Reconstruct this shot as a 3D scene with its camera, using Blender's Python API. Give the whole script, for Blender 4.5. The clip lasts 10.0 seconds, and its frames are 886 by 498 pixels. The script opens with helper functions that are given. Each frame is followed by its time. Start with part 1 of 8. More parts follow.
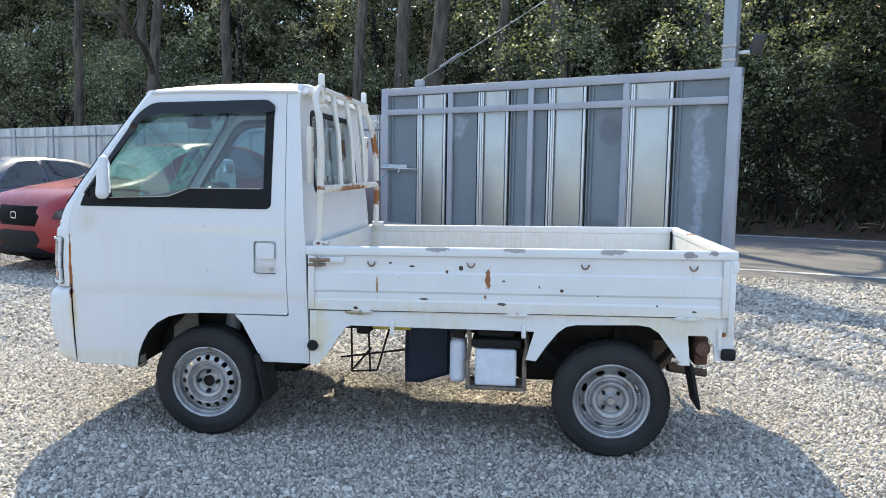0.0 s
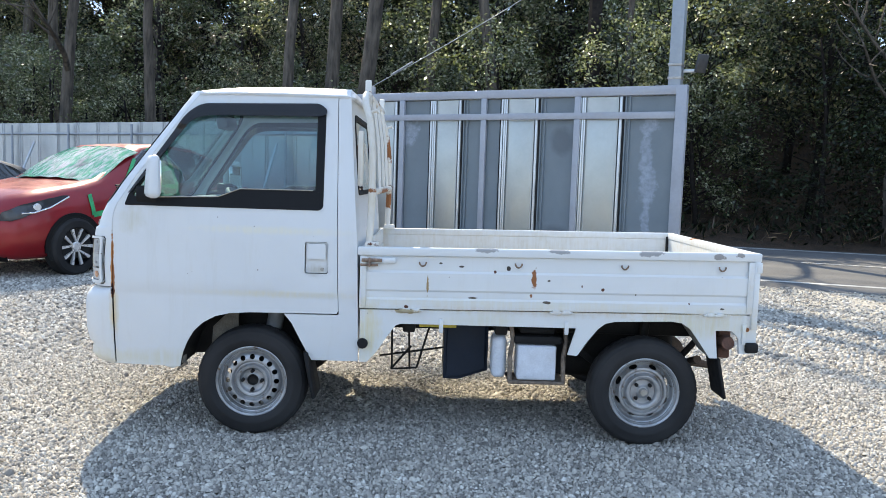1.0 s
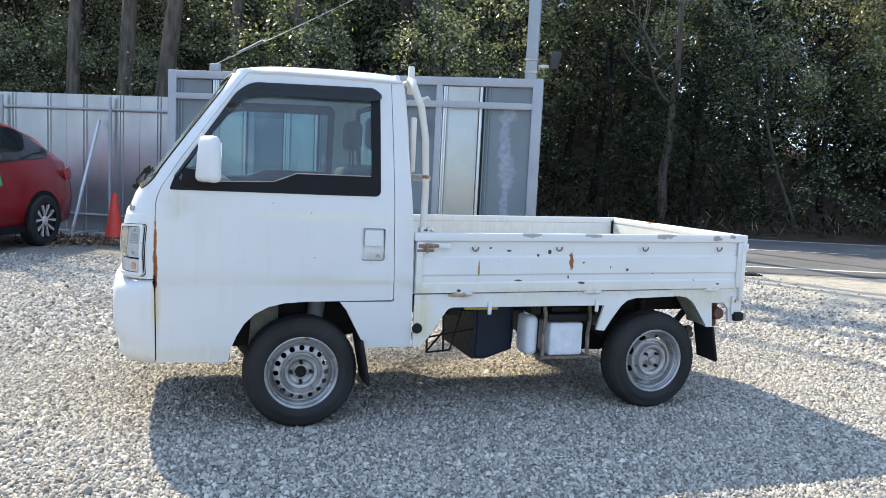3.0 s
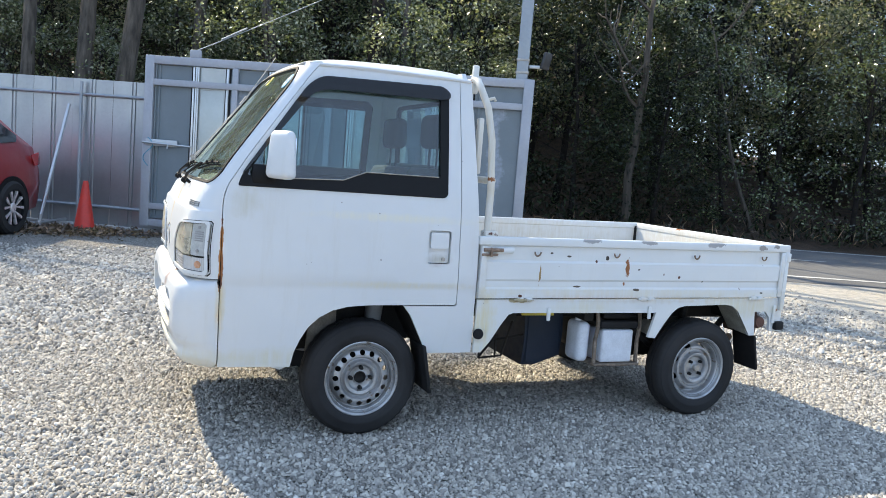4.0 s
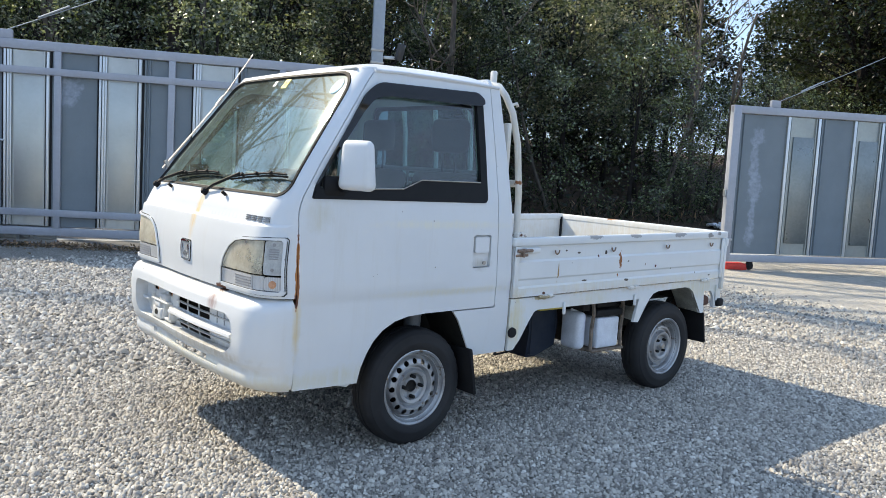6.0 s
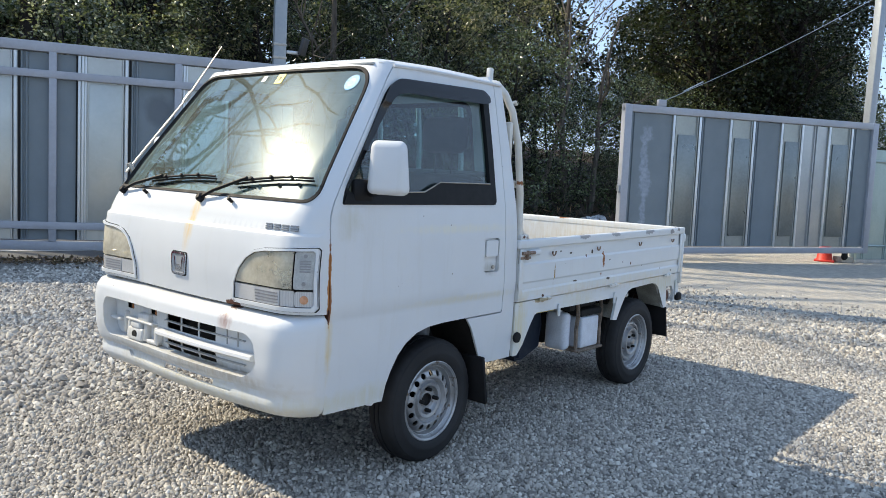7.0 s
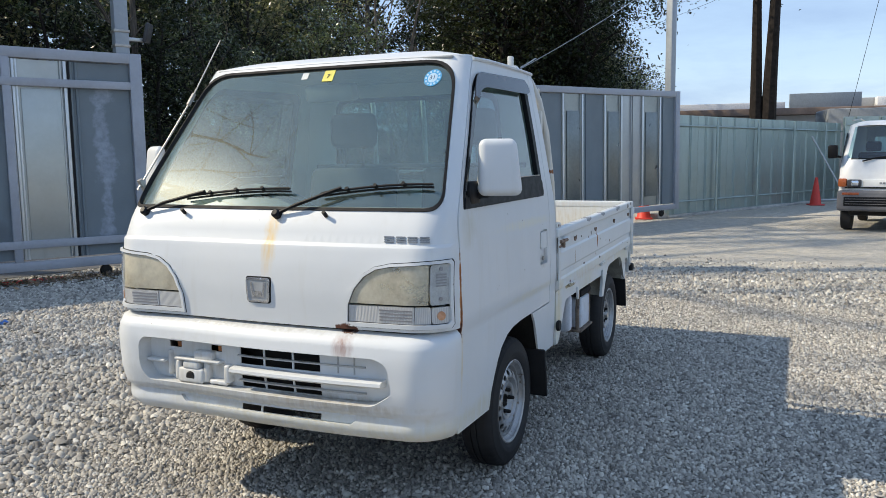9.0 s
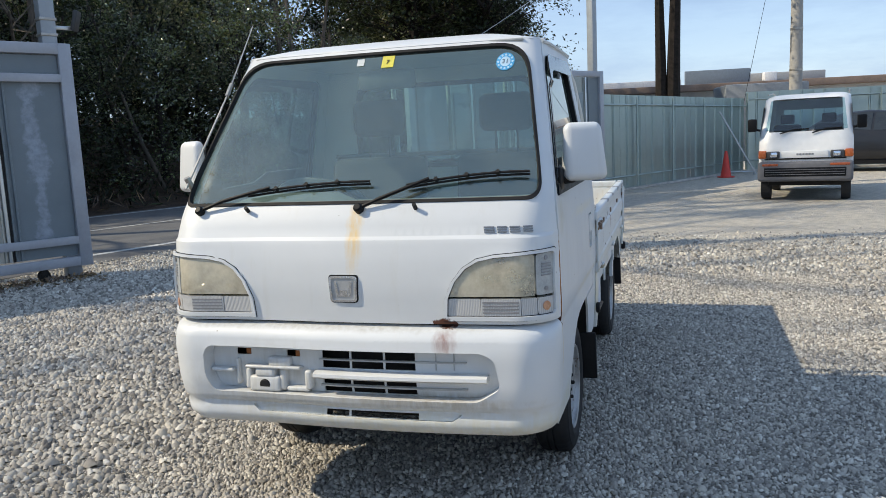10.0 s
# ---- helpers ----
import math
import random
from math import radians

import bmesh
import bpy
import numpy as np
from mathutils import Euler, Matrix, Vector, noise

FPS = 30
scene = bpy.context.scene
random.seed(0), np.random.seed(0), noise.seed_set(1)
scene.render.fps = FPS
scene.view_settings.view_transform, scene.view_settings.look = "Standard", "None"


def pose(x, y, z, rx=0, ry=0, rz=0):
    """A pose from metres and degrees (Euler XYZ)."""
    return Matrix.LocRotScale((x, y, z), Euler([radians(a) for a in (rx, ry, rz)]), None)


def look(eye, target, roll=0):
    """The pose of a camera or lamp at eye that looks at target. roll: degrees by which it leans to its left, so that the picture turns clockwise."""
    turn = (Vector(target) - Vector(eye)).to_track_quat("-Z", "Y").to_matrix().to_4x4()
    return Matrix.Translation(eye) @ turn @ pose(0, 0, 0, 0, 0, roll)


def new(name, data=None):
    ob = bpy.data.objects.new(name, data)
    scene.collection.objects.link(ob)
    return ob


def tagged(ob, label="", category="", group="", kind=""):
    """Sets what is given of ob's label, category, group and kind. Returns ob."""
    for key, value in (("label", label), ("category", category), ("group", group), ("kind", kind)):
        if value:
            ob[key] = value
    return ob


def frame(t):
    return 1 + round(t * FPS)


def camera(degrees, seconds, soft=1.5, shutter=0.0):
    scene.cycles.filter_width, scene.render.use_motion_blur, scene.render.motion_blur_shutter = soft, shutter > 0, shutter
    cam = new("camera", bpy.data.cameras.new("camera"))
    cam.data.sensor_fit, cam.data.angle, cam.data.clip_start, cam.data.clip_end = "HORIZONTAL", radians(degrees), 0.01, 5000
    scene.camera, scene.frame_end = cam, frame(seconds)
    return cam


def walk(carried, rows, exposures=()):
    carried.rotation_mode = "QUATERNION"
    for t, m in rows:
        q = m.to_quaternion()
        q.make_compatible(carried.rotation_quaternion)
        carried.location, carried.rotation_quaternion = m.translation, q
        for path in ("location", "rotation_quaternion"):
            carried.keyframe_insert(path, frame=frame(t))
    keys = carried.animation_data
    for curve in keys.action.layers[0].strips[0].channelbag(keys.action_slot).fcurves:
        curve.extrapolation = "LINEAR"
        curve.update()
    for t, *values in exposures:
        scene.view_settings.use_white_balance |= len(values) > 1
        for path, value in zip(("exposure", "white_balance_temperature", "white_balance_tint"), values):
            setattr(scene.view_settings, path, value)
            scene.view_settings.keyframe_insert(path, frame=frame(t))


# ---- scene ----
cam = camera(59.7, 10.0, soft=0.4)
PATH = [
    (0, (1.52, -4.093, 1.301), (1.295, -2.117, 1.092), 0.9),
    (0.5, (1.195, -4.17, 1.282), (1.113, -2.179, 1.105), 0.2),
    (1, (0.864, -4.296, 1.271), (0.885, -2.305, 1.088), 1.9),
    (1.5, (0.548, -4.34, 1.27), (0.724, -2.359, 1.063), 2.2),
    (2, (0.197, -4.274, 1.248), (0.537, -2.313, 1.054), 2.7),
    (2.2, (0.028, -4.27, 1.251), (0.435, -2.322, 1.057), 2.8),
    (3.3, (-0.648, -4.084, 1.227), (0.025, -2.211, 1.022), 3.3),
    (3.5, (-0.72, -4.007, 1.238), (-0.032, -2.142, 1.025), 3.8),
    (4, (-1.019, -3.896, 1.223), (-0.25, -2.06, 1.022), 4.6),
    (4.5, (-1.303, -3.768, 1.232), (-0.393, -1.998, 1.04), 4.3),
    (5, (-1.56, -3.559, 1.227), (-0.505, -1.87, 1.049), 3.9),
    (5.5, (-1.865, -3.412, 1.219), (-0.708, -1.79, 1.034), 4.0),
    (5.7, (-1.973, -3.372, 1.238), (-0.768, -1.788, 1.045), 3.7),
    (6.8, (-2.382, -2.83, 1.235), (-0.901, -1.5, 1.040), 3.6),
    (7, (-2.457, -2.693, 1.218), (-0.924, -1.423, 1.029), 3.0),
    (7.5, (-2.618, -2.45, 1.235), (-0.988, -1.313, 1.016), 1.3),
    (8, (-2.706, -2.175, 1.243), (-1.05, -1.081, 0.994), 1.5),
    (8.5, (-2.847, -1.924, 1.244), (-1.123, -0.94, 0.995), 1.7),
    (9, (-2.955, -1.649, 1.265), (-1.139, -0.843, 1.034), -0.7),
    (9.5, (-3.005, -1.336, 1.28), (-1.156, -0.613, 1.038), -2.4),
    (10, (-3.098, -1.038, 1.291), (-1.202, -0.464, 1.014), -2.6),
]
walk(cam, [(t, look(eye, target, roll)) for t, eye, target, roll in PATH],
     [(0, 1.95, 8000, 7), (2, 1.95, 8000, 7), (3.5, 1.92, 7950, 7), (4.5, 1.83, 7900, 7), (7, 1.42, 7750, 7), (8.5, 1.18, 7750, 7), (10, 1.00, 7750, 7)])

from mathutils.geometry import delaunay_2d_cdt

# ---- sun, sky ----
SUN = Vector((-0.43, 1.065, 1.0)).normalized()
world = bpy.data.worlds.new("sky")
scene.world = world
world.use_nodes = True
wn = world.node_tree.nodes
sky = wn.new("ShaderNodeTexSky")
sky.sky_type, sky.sun_disc = "NISHITA", False
sky.sun_elevation = math.asin(SUN.z)
sky.sun_rotation = math.atan2(SUN.x, SUN.y)
sky.air_density, sky.dust_density, sky.ozone_density = 1.0, 0.12, 1.6
wn["Background"].inputs["Strength"].default_value = 0.15
# thin streaks of high cloud
wl = world.node_tree.links
wc, wm, wz, wr, wx = wn.new("ShaderNodeTexCoord"), wn.new("ShaderNodeMapping"), wn.new("ShaderNodeTexNoise"), wn.new("ShaderNodeMapRange"), wn.new("ShaderNodeMix")
wm.inputs["Scale"].default_value = (1.6, 1.6, 7.0)
wz.inputs["Scale"].default_value, wz.inputs["Detail"].default_value, wz.inputs["Roughness"].default_value = 1.7, 7, 0.62
wr.inputs["From Min"].default_value, wr.inputs["From Max"].default_value, wr.inputs["To Max"].default_value = 0.38, 0.72, 0.97
wr.inputs["To Min"].default_value = 0.74
wx.data_type = "RGBA"
wx.inputs[7].default_value = (1.05, 1.66, 3.05, 1)
wl.new(wc.outputs["Generated"], wm.inputs["Vector"])
wl.new(wm.outputs["Vector"], wz.inputs["Vector"])
wl.new(wz.outputs["Fac"], wr.inputs["Value"])
wl.new(wr.outputs["Result"], wx.inputs[0])
wl.new(sky.outputs["Color"], wx.inputs[6])
wl.new(wx.outputs[2], wn["Background"].inputs["Color"])
lamp = bpy.data.lights.new("sun", "SUN")
lamp.energy, lamp.angle, lamp.color = 2.2, radians(0.6), (1.0, 0.95, 0.87)
sun = new("sun", lamp)
sun.matrix_world = look(SUN * 40, (0, 0, 0))


# ---- building helpers ----
def part(name, bm, material, parent=None, label="", sharp=38, kind="", flat=False):
    """One mesh object from a bmesh, under a thing or a part."""
    me = bpy.data.meshes.new(name)
    bm.to_mesh(me)
    bm.free()
    for m in material if isinstance(material, (list, tuple)) else [material]:
        me.materials.append(m)
    if not flat:
        me.shade_smooth()
        me.set_sharp_from_angle(angle=radians(sharp))
    ob = new(name, me)
    if parent is not None:
        ob.parent = parent
    if label:
        ob["label"] = label
    if kind:
        ob["kind"] = kind
    return ob


def thing(name, label, category, m=None, group="", kind=""):
    ob = new(name)
    ob.empty_display_size = 0.2
    if m is not None:
        ob.matrix_basis = m
    return tagged(ob, label, category, group, kind)


def share(name, me, parent, m, label=""):
    """One more object on a mesh that exists already."""
    ob = new(name, me)
    ob.parent = parent
    ob.matrix_basis = m
    if label:
        ob["label"] = label
    return ob


def box(bm, x0, x1, y0, y1, z0, z1, bevel=0.0, seg=2, m=None):
    r = bmesh.ops.create_cube(bm, size=1.0)
    vs = r["verts"]
    for v in vs:
        v.co = Vector(((x0 + x1) / 2 + v.co.x * (x1 - x0), (y0 + y1) / 2 + v.co.y * (y1 - y0), (z0 + z1) / 2 + v.co.z * (z1 - z0)))
    if bevel:
        es = list({e for v in vs for e in v.link_edges})
        out = bmesh.ops.bevel(bm, geom=es, offset=bevel, segments=seg, affect="EDGES", profile=0.5)
        vs = list({v for f in out["faces"] for v in f.verts} | {v for v in vs if v.is_valid})
    if m is not None:
        for v in vs:
            v.co = m @ v.co
    return vs


def ring(bm, centre, ax1, ax2, r, n, r2=None):
    r2 = r if r2 is None else r2
    return [bm.verts.new(centre + ax1 * (r * math.cos(2 * math.pi * i / n)) + ax2 * (r2 * math.sin(2 * math.pi * i / n))) for i in range(n)]


def skin(bm, a, b, closed=True):
    n = len(a)
    for i in range(n if closed else n - 1):
        j = (i + 1) % n
        try:
            bm.faces.new((a[i], a[j], b[j], b[i]))
        except ValueError:
            pass


def cap(bm, a):
    if len(a) > 2:
        bm.faces.new(a)


def tube(bm, pts, r, n=8, r_end=None):
    """A round bar along a polyline; r may taper."""
    pts = [Vector(p) for p in pts]
    prev, first, k = None, None, len(pts)
    side = None
    for i, p in enumerate(pts):
        d = (pts[min(i + 1, k - 1)] - pts[max(i - 1, 0)]).normalized()
        if side is None:
            side = d.orthogonal().normalized()
        side = (side - d * side.dot(d)).normalized()
        up = d.cross(side)
        rr = r if r_end is None else r + (r_end - r) * i / (k - 1)
        cur = ring(bm, p, side, up, rr, n)
        if prev:
            skin(bm, prev, cur)
        else:
            first = cur
        prev = cur
    cap(bm, first[::-1])
    cap(bm, prev)
    bmesh.ops.recalc_face_normals(bm, faces=bm.faces[:])


def lathe(bm, prof, centre, axis, n=48):
    """Turn (radius, along) pairs round an axis."""
    axis = Vector(axis).normalized()
    a1 = axis.orthogonal().normalized()
    a2 = axis.cross(a1)
    centre = Vector(centre)
    rows = []
    for r, h in prof:
        if r < 1e-5:
            rows.append([bm.verts.new(centre + axis * h)])
        else:
            rows.append(ring(bm, centre + axis * h, a1, a2, r, n))
    for a, b in zip(rows, rows[1:]):
        if len(a) == 1 and len(b) == 1:
            continue
        if len(a) == 1:
            for i in range(n):
                bm.faces.new((a[0], b[(i + 1) % n], b[i]))
        elif len(b) == 1:
            for i in range(n):
                bm.faces.new((a[i], a[(i + 1) % n], b[0]))
        else:
            skin(bm, a, b)
    bmesh.ops.recalc_face_normals(bm, faces=bm.faces[:])


def chop(poly, step):
    out = []
    for a, b in zip(poly, poly[1:] + poly[:1]):
        n = max(1, math.ceil(math.dist(a, b) / step))
        out += [(a[0] + (b[0] - a[0]) * i / n, a[1] + (b[1] - a[1]) * i / n) for i in range(n)]
    return out


def rounded(poly, r, n=4):
    """A polygon with its corners rounded; r is one radius or one for each corner."""
    out, k = [], len(poly)
    for i, p in enumerate(poly):
        rr = r[i] if isinstance(r, (list, tuple)) else r
        p, a, b = Vector(p), Vector(poly[i - 1]), Vector(poly[(i + 1) % k])
        da, db = a - p, b - p
        rr = min(rr, da.length * 0.45, db.length * 0.45)
        if rr < 1e-4:
            out.append(tuple(p))
            continue
        q0, q1 = p + da.normalized() * rr, p + db.normalized() * rr
        for j in range(n + 1):
            t = j / n
            out.append(tuple((1 - t) ** 2 * q0 + 2 * t * (1 - t) * p + t * t * q1))
    return out


def inside(px, py, poly):
    px, py = np.asarray(px), np.asarray(py)
    r = np.zeros(px.shape, bool)
    for (x0, y0), (x1, y1) in zip(poly, poly[1:] + poly[:1]):
        c = (y0 > py) != (y1 > py)
        if y0 != y1:
            r ^= c & (px < (x1 - x0) * (py - y0) / (y1 - y0) + x0)
    return r


def sheet(outline, holes, fn, thick, out, step=0.04, bm=None, lines=()):
    """A plate cut from a plane outline with holes, bent into place by fn(u, v) and given thickness. out: a direction on its outer side."""
    loops = [chop(outline, step)] + [chop(h, step) for h in holes]
    pts, edges = [], []
    for lp in loops:
        o = len(pts)
        pts += lp
        edges += [(o + i, o + (i + 1) % len(lp)) for i in range(len(lp))]
    for ln in lines:
        o, k = len(pts), max(2, math.ceil(math.dist(ln[0], ln[1]) / step) + 1)
        pts += [(ln[0][0] + (ln[1][0] - ln[0][0]) * i / (k - 1), ln[0][1] + (ln[1][1] - ln[0][1]) * i / (k - 1)) for i in range(k)]
        edges += [(o + i, o + i + 1) for i in range(k - 1)]
    bp = np.array(pts)
    lo, hi = bp.min(0), bp.max(0)
    gx, gy = np.meshgrid(np.arange(lo[0] + step / 2, hi[0], step), np.arange(lo[1] + step / 2, hi[1], step))
    gx, gy = gx.ravel(), gy.ravel()
    ok = inside(gx, gy, outline)
    for h in holes:
        ok &= ~inside(gx, gy, h)
    gx, gy = gx[ok], gy[ok]
    if len(gx):
        d = np.sqrt(((gx[:, None] - bp[None, :, 0]) ** 2 + (gy[:, None] - bp[None, :, 1]) ** 2).min(1))
        gx, gy = gx[d > 0.45 * step], gy[d > 0.45 * step]
    allp = [Vector(p) for p in pts] + [Vector((a, b)) for a, b in zip(gx, gy)]
    vs, _, fs, *_ = delaunay_2d_cdt(allp, edges, [], 0, 1e-6)
    own = bmesh.new()
    vv = [own.verts.new(fn(p.x, p.y)) for p in vs]
    cx = np.array([sum(vs[i].x for i in f) / len(f) for f in fs])
    cy = np.array([sum(vs[i].y for i in f) / len(f) for f in fs])
    keep = inside(cx, cy, outline)
    for h in holes:
        keep &= ~inside(cx, cy, h)
    for f, k in zip(fs, keep):
        if k:
            own.faces.new([vv[i] for i in f])
    for v in [v for v in own.verts if not v.link_faces]:
        own.verts.remove(v)
    own.normal_update()
    total = sum((f.normal * f.calc_area() for f in own.faces), Vector())
    if total.dot(Vector(out)) < 0:
        bmesh.ops.reverse_faces(own, faces=own.faces[:])
        own.normal_update()
    if thick:
        top = own.faces[:]
        rim = [e for e in own.edges if e.is_boundary]
        low = {v: own.verts.new(v.co - v.normal * thick) for v in own.verts[:]}
        for f in top:
            own.faces.new([low[v] for v in reversed(f.verts)])
        for e in rim:
            l = e.link_loops[0]
            a, b = l.vert, l.link_loop_next.vert
            own.faces.new((b, a, low[a], low[b]))
    if bm is None:
        return own
    me = bpy.data.meshes.new("tmp")
    own.to_mesh(me)
    own.free()
    bm.from_mesh(me)
    bpy.data.meshes.remove(me)
    return bm


def curve_of(pairs):
    xs, ys = [p[0] for p in pairs], [p[1] for p in pairs]
    return lambda v: float(np.interp(v, xs, ys))


def arc(cx, cy, r, a0, a1, n=10, ry=None):
    ry = r if ry is None else ry
    return [(cx + r * math.cos(radians(a0 + (a1 - a0) * i / n)), cy + ry * math.sin(radians(a0 + (a1 - a0) * i / n))) for i in range(n + 1)]


def disc(cx, cy, r, n=12):
    return [(cx + r * math.cos(2 * math.pi * i / n), cy + r * math.sin(2 * math.pi * i / n)) for i in range(n)]


# ---- materials ----
class Nodes:
    def __init__(self, name, **inputs):
        self.mat = bpy.data.materials.new(name)
        self.mat.use_nodes = True
        self.nt = self.mat.node_tree
        self.b = self.nt.nodes["Principled BSDF"]
        for k, v in inputs.items():
            self.b.inputs[k.replace("_", " ")].default_value = v

    def add(self, kind, operation="", feature="", data_type="", blend_type=""):
        n = self.nt.nodes.new("ShaderNode" + kind)
        if operation:
            n.operation = operation
        if feature:
            n.feature = feature
        if data_type:
            n.data_type = data_type
        if blend_type:
            n.blend_type = blend_type
        return n

    def link(self, a, b):
        self.nt.links.new(a, b)

    def put(self, sock, v):
        if isinstance(v, bpy.types.NodeSocket):
            self.link(v, sock)
        else:
            sock.default_value = v

    def coord(self, which="Object"):
        return self.add("TexCoord").outputs[which]

    def noise(self, scale, detail=4, rough=0.6, vec=None, stretch=None):
        n = self.add("TexNoise")
        n.inputs["Scale"].default_value, n.inputs["Detail"].default_value, n.inputs["Roughness"].default_value = scale, detail, rough
        vec = self.coord() if vec is None else vec
        if stretch:
            m = self.add("Mapping")
            m.inputs["Scale"].default_value = stretch
            self.link(vec, m.inputs["Vector"])
            vec = m.outputs["Vector"]
        self.link(vec, n.inputs["Vector"])
        return n.outputs["Fac"]

    def voronoi(self, scale, feature="F1", out="Distance", vec=None, rnd=1.0):
        n = self.add("TexVoronoi", feature=feature)
        n.inputs["Scale"].default_value, n.inputs["Randomness"].default_value = scale, rnd
        self.link(self.coord() if vec is None else vec, n.inputs["Vector"])
        return n.outputs[out]

    def ramp(self, fac, lo, hi, a=0.0, b=1.0):
        n = self.add("MapRange")
        n.inputs["From Min"].default_value, n.inputs["From Max"].default_value = lo, hi
        n.inputs["To Min"].default_value, n.inputs["To Max"].default_value = a, b
        self.link(fac, n.inputs["Value"])
        return n.outputs["Result"]

    def math(self, op, a, b=0.0):
        n = self.add("Math", operation=op)
        self.put(n.inputs[0], a)
        self.put(n.inputs[1], b)
        return n.outputs[0]

    def mix(self, fac, a, b, mode="MIX"):
        n = self.add("Mix", data_type="RGBA", blend_type=mode)
        self.put(n.inputs[0], fac)
        self.put(n.inputs[6], a if isinstance(a, bpy.types.NodeSocket) else (*a, 1))
        self.put(n.inputs[7], b if isinstance(b, bpy.types.NodeSocket) else (*b, 1))
        return n.outputs[2]

    def colour(self, c):
        self.put(self.b.inputs["Base Color"], c if isinstance(c, bpy.types.NodeSocket) else (*c, 1))

    def rough(self, r):
        self.put(self.b.inputs["Roughness"], r)

    def bump(self, h, strength=0.3, dist=0.01):
        n = self.add("Bump")
        n.inputs["Strength"].default_value, n.inputs["Distance"].default_value = strength, dist
        self.link(h, n.inputs["Height"])
        self.link(n.outputs["Normal"], self.b.inputs["Normal"])

    def spot(self, c, r, wob=0.35, soft=0.35, scale=30.0):
        """A blot round c with half-sizes r and a ragged edge."""
        s = self.add("VectorMath", operation="SUBTRACT")
        self.link(self.coord(), s.inputs[0])
        s.inputs[1].default_value = c
        d = self.add("VectorMath", operation="DIVIDE")
        self.link(s.outputs[0], d.inputs[0])
        d.inputs[1].default_value = r
        l = self.add("VectorMath", operation="LENGTH")
        self.link(d.outputs[0], l.inputs[0])
        k = self.math("ADD", l.outputs["Value"], self.ramp(self.noise(scale), 0.3, 0.7, -wob, wob))
        return self.ramp(k, 1.0 + soft / 2, 1.0 - soft / 2)


def plain(name, colour, rough=0.5, metal=0.0, vary=0.12, scale=14.0, bump=0.0, spec=0.5):
    """A painted, moulded or metal surface with faint unevenness at two scales."""
    n = Nodes(name, Metallic=metal, Specular_IOR_Level=spec)
    a = n.ramp(n.noise(scale), 0.3, 0.7, 1 - vary, 1 + vary)
    b = n.ramp(n.noise(scale * 9, 3), 0.3, 0.7, 1 - vary * 0.5, 1 + vary * 0.5)
    n.colour(n.mix(1.0, colour, n.math("MULTIPLY", a, b), "MULTIPLY"))
    n.rough(n.ramp(n.noise(scale * 2), 0.3, 0.7, max(0.02, rough - 0.08), min(1, rough + 0.1)))
    if bump:
        n.bump(n.noise(scale * 14, 3), bump, 0.004)
    return n.mat
def make_paint(name, blots, streaks, base=(0.65, 0.67, 0.68)):
    """White car paint with grime and rust: blots are (centre, half-size, colour), streaks likewise but softer."""
    n = Nodes(name, Coat_Weight=0.15, Coat_Roughness=0.15)
    c = n.mix(n.ramp(n.noise(2.2, 5), 0.35, 0.75), base, tuple(v * 0.93 for v in base))
    c = n.mix(n.ramp(n.noise(3.0, 6, 0.7, stretch=(5, 5, 0.5)), 0.56, 0.8, 0, 0.30), c, (0.52, 0.50, 0.44))
    for centre, r, col in streaks:
        f = n.math("MULTIPLY", n.spot(centre, r, 0.3, 1.1, 22), n.ramp(n.noise(60, 3, stretch=(1, 1, 0.12)), 0.3, 0.65, 0.25, 0.9))
        c = n.mix(f, c, col)
    rust = None
    for centre, r, col in blots:
        f = n.spot(centre, r, 0.45, 0.25, 34)
        c = n.mix(f, c, col)
        rust = f if rust is None else n.math("MAXIMUM", rust, f)
    chips = n.ramp(n.math("MULTIPLY", n.voronoi(11), n.ramp(n.noise(2.0), 0.45, 0.6, 1.0, 0.35)), 0.016, 0.010)
    c = n.mix(n.math("MULTIPLY", chips, 0.7), c, (0.10, 0.07, 0.05))
    n.colour(c)
    rr = n.ramp(n.noise(5, 5), 0.3, 0.7, 0.38, 0.55)
    n.rough(n.math("MAXIMUM", rr, n.math("MULTIPLY", rust, 0.85)) if rust is not None else rr)
    n.bump(n.math("ADD", n.noise(90, 2), n.math("MULTIPLY", n.noise(4, 2), 6.0)), 0.03, 0.002)
    return n.mat


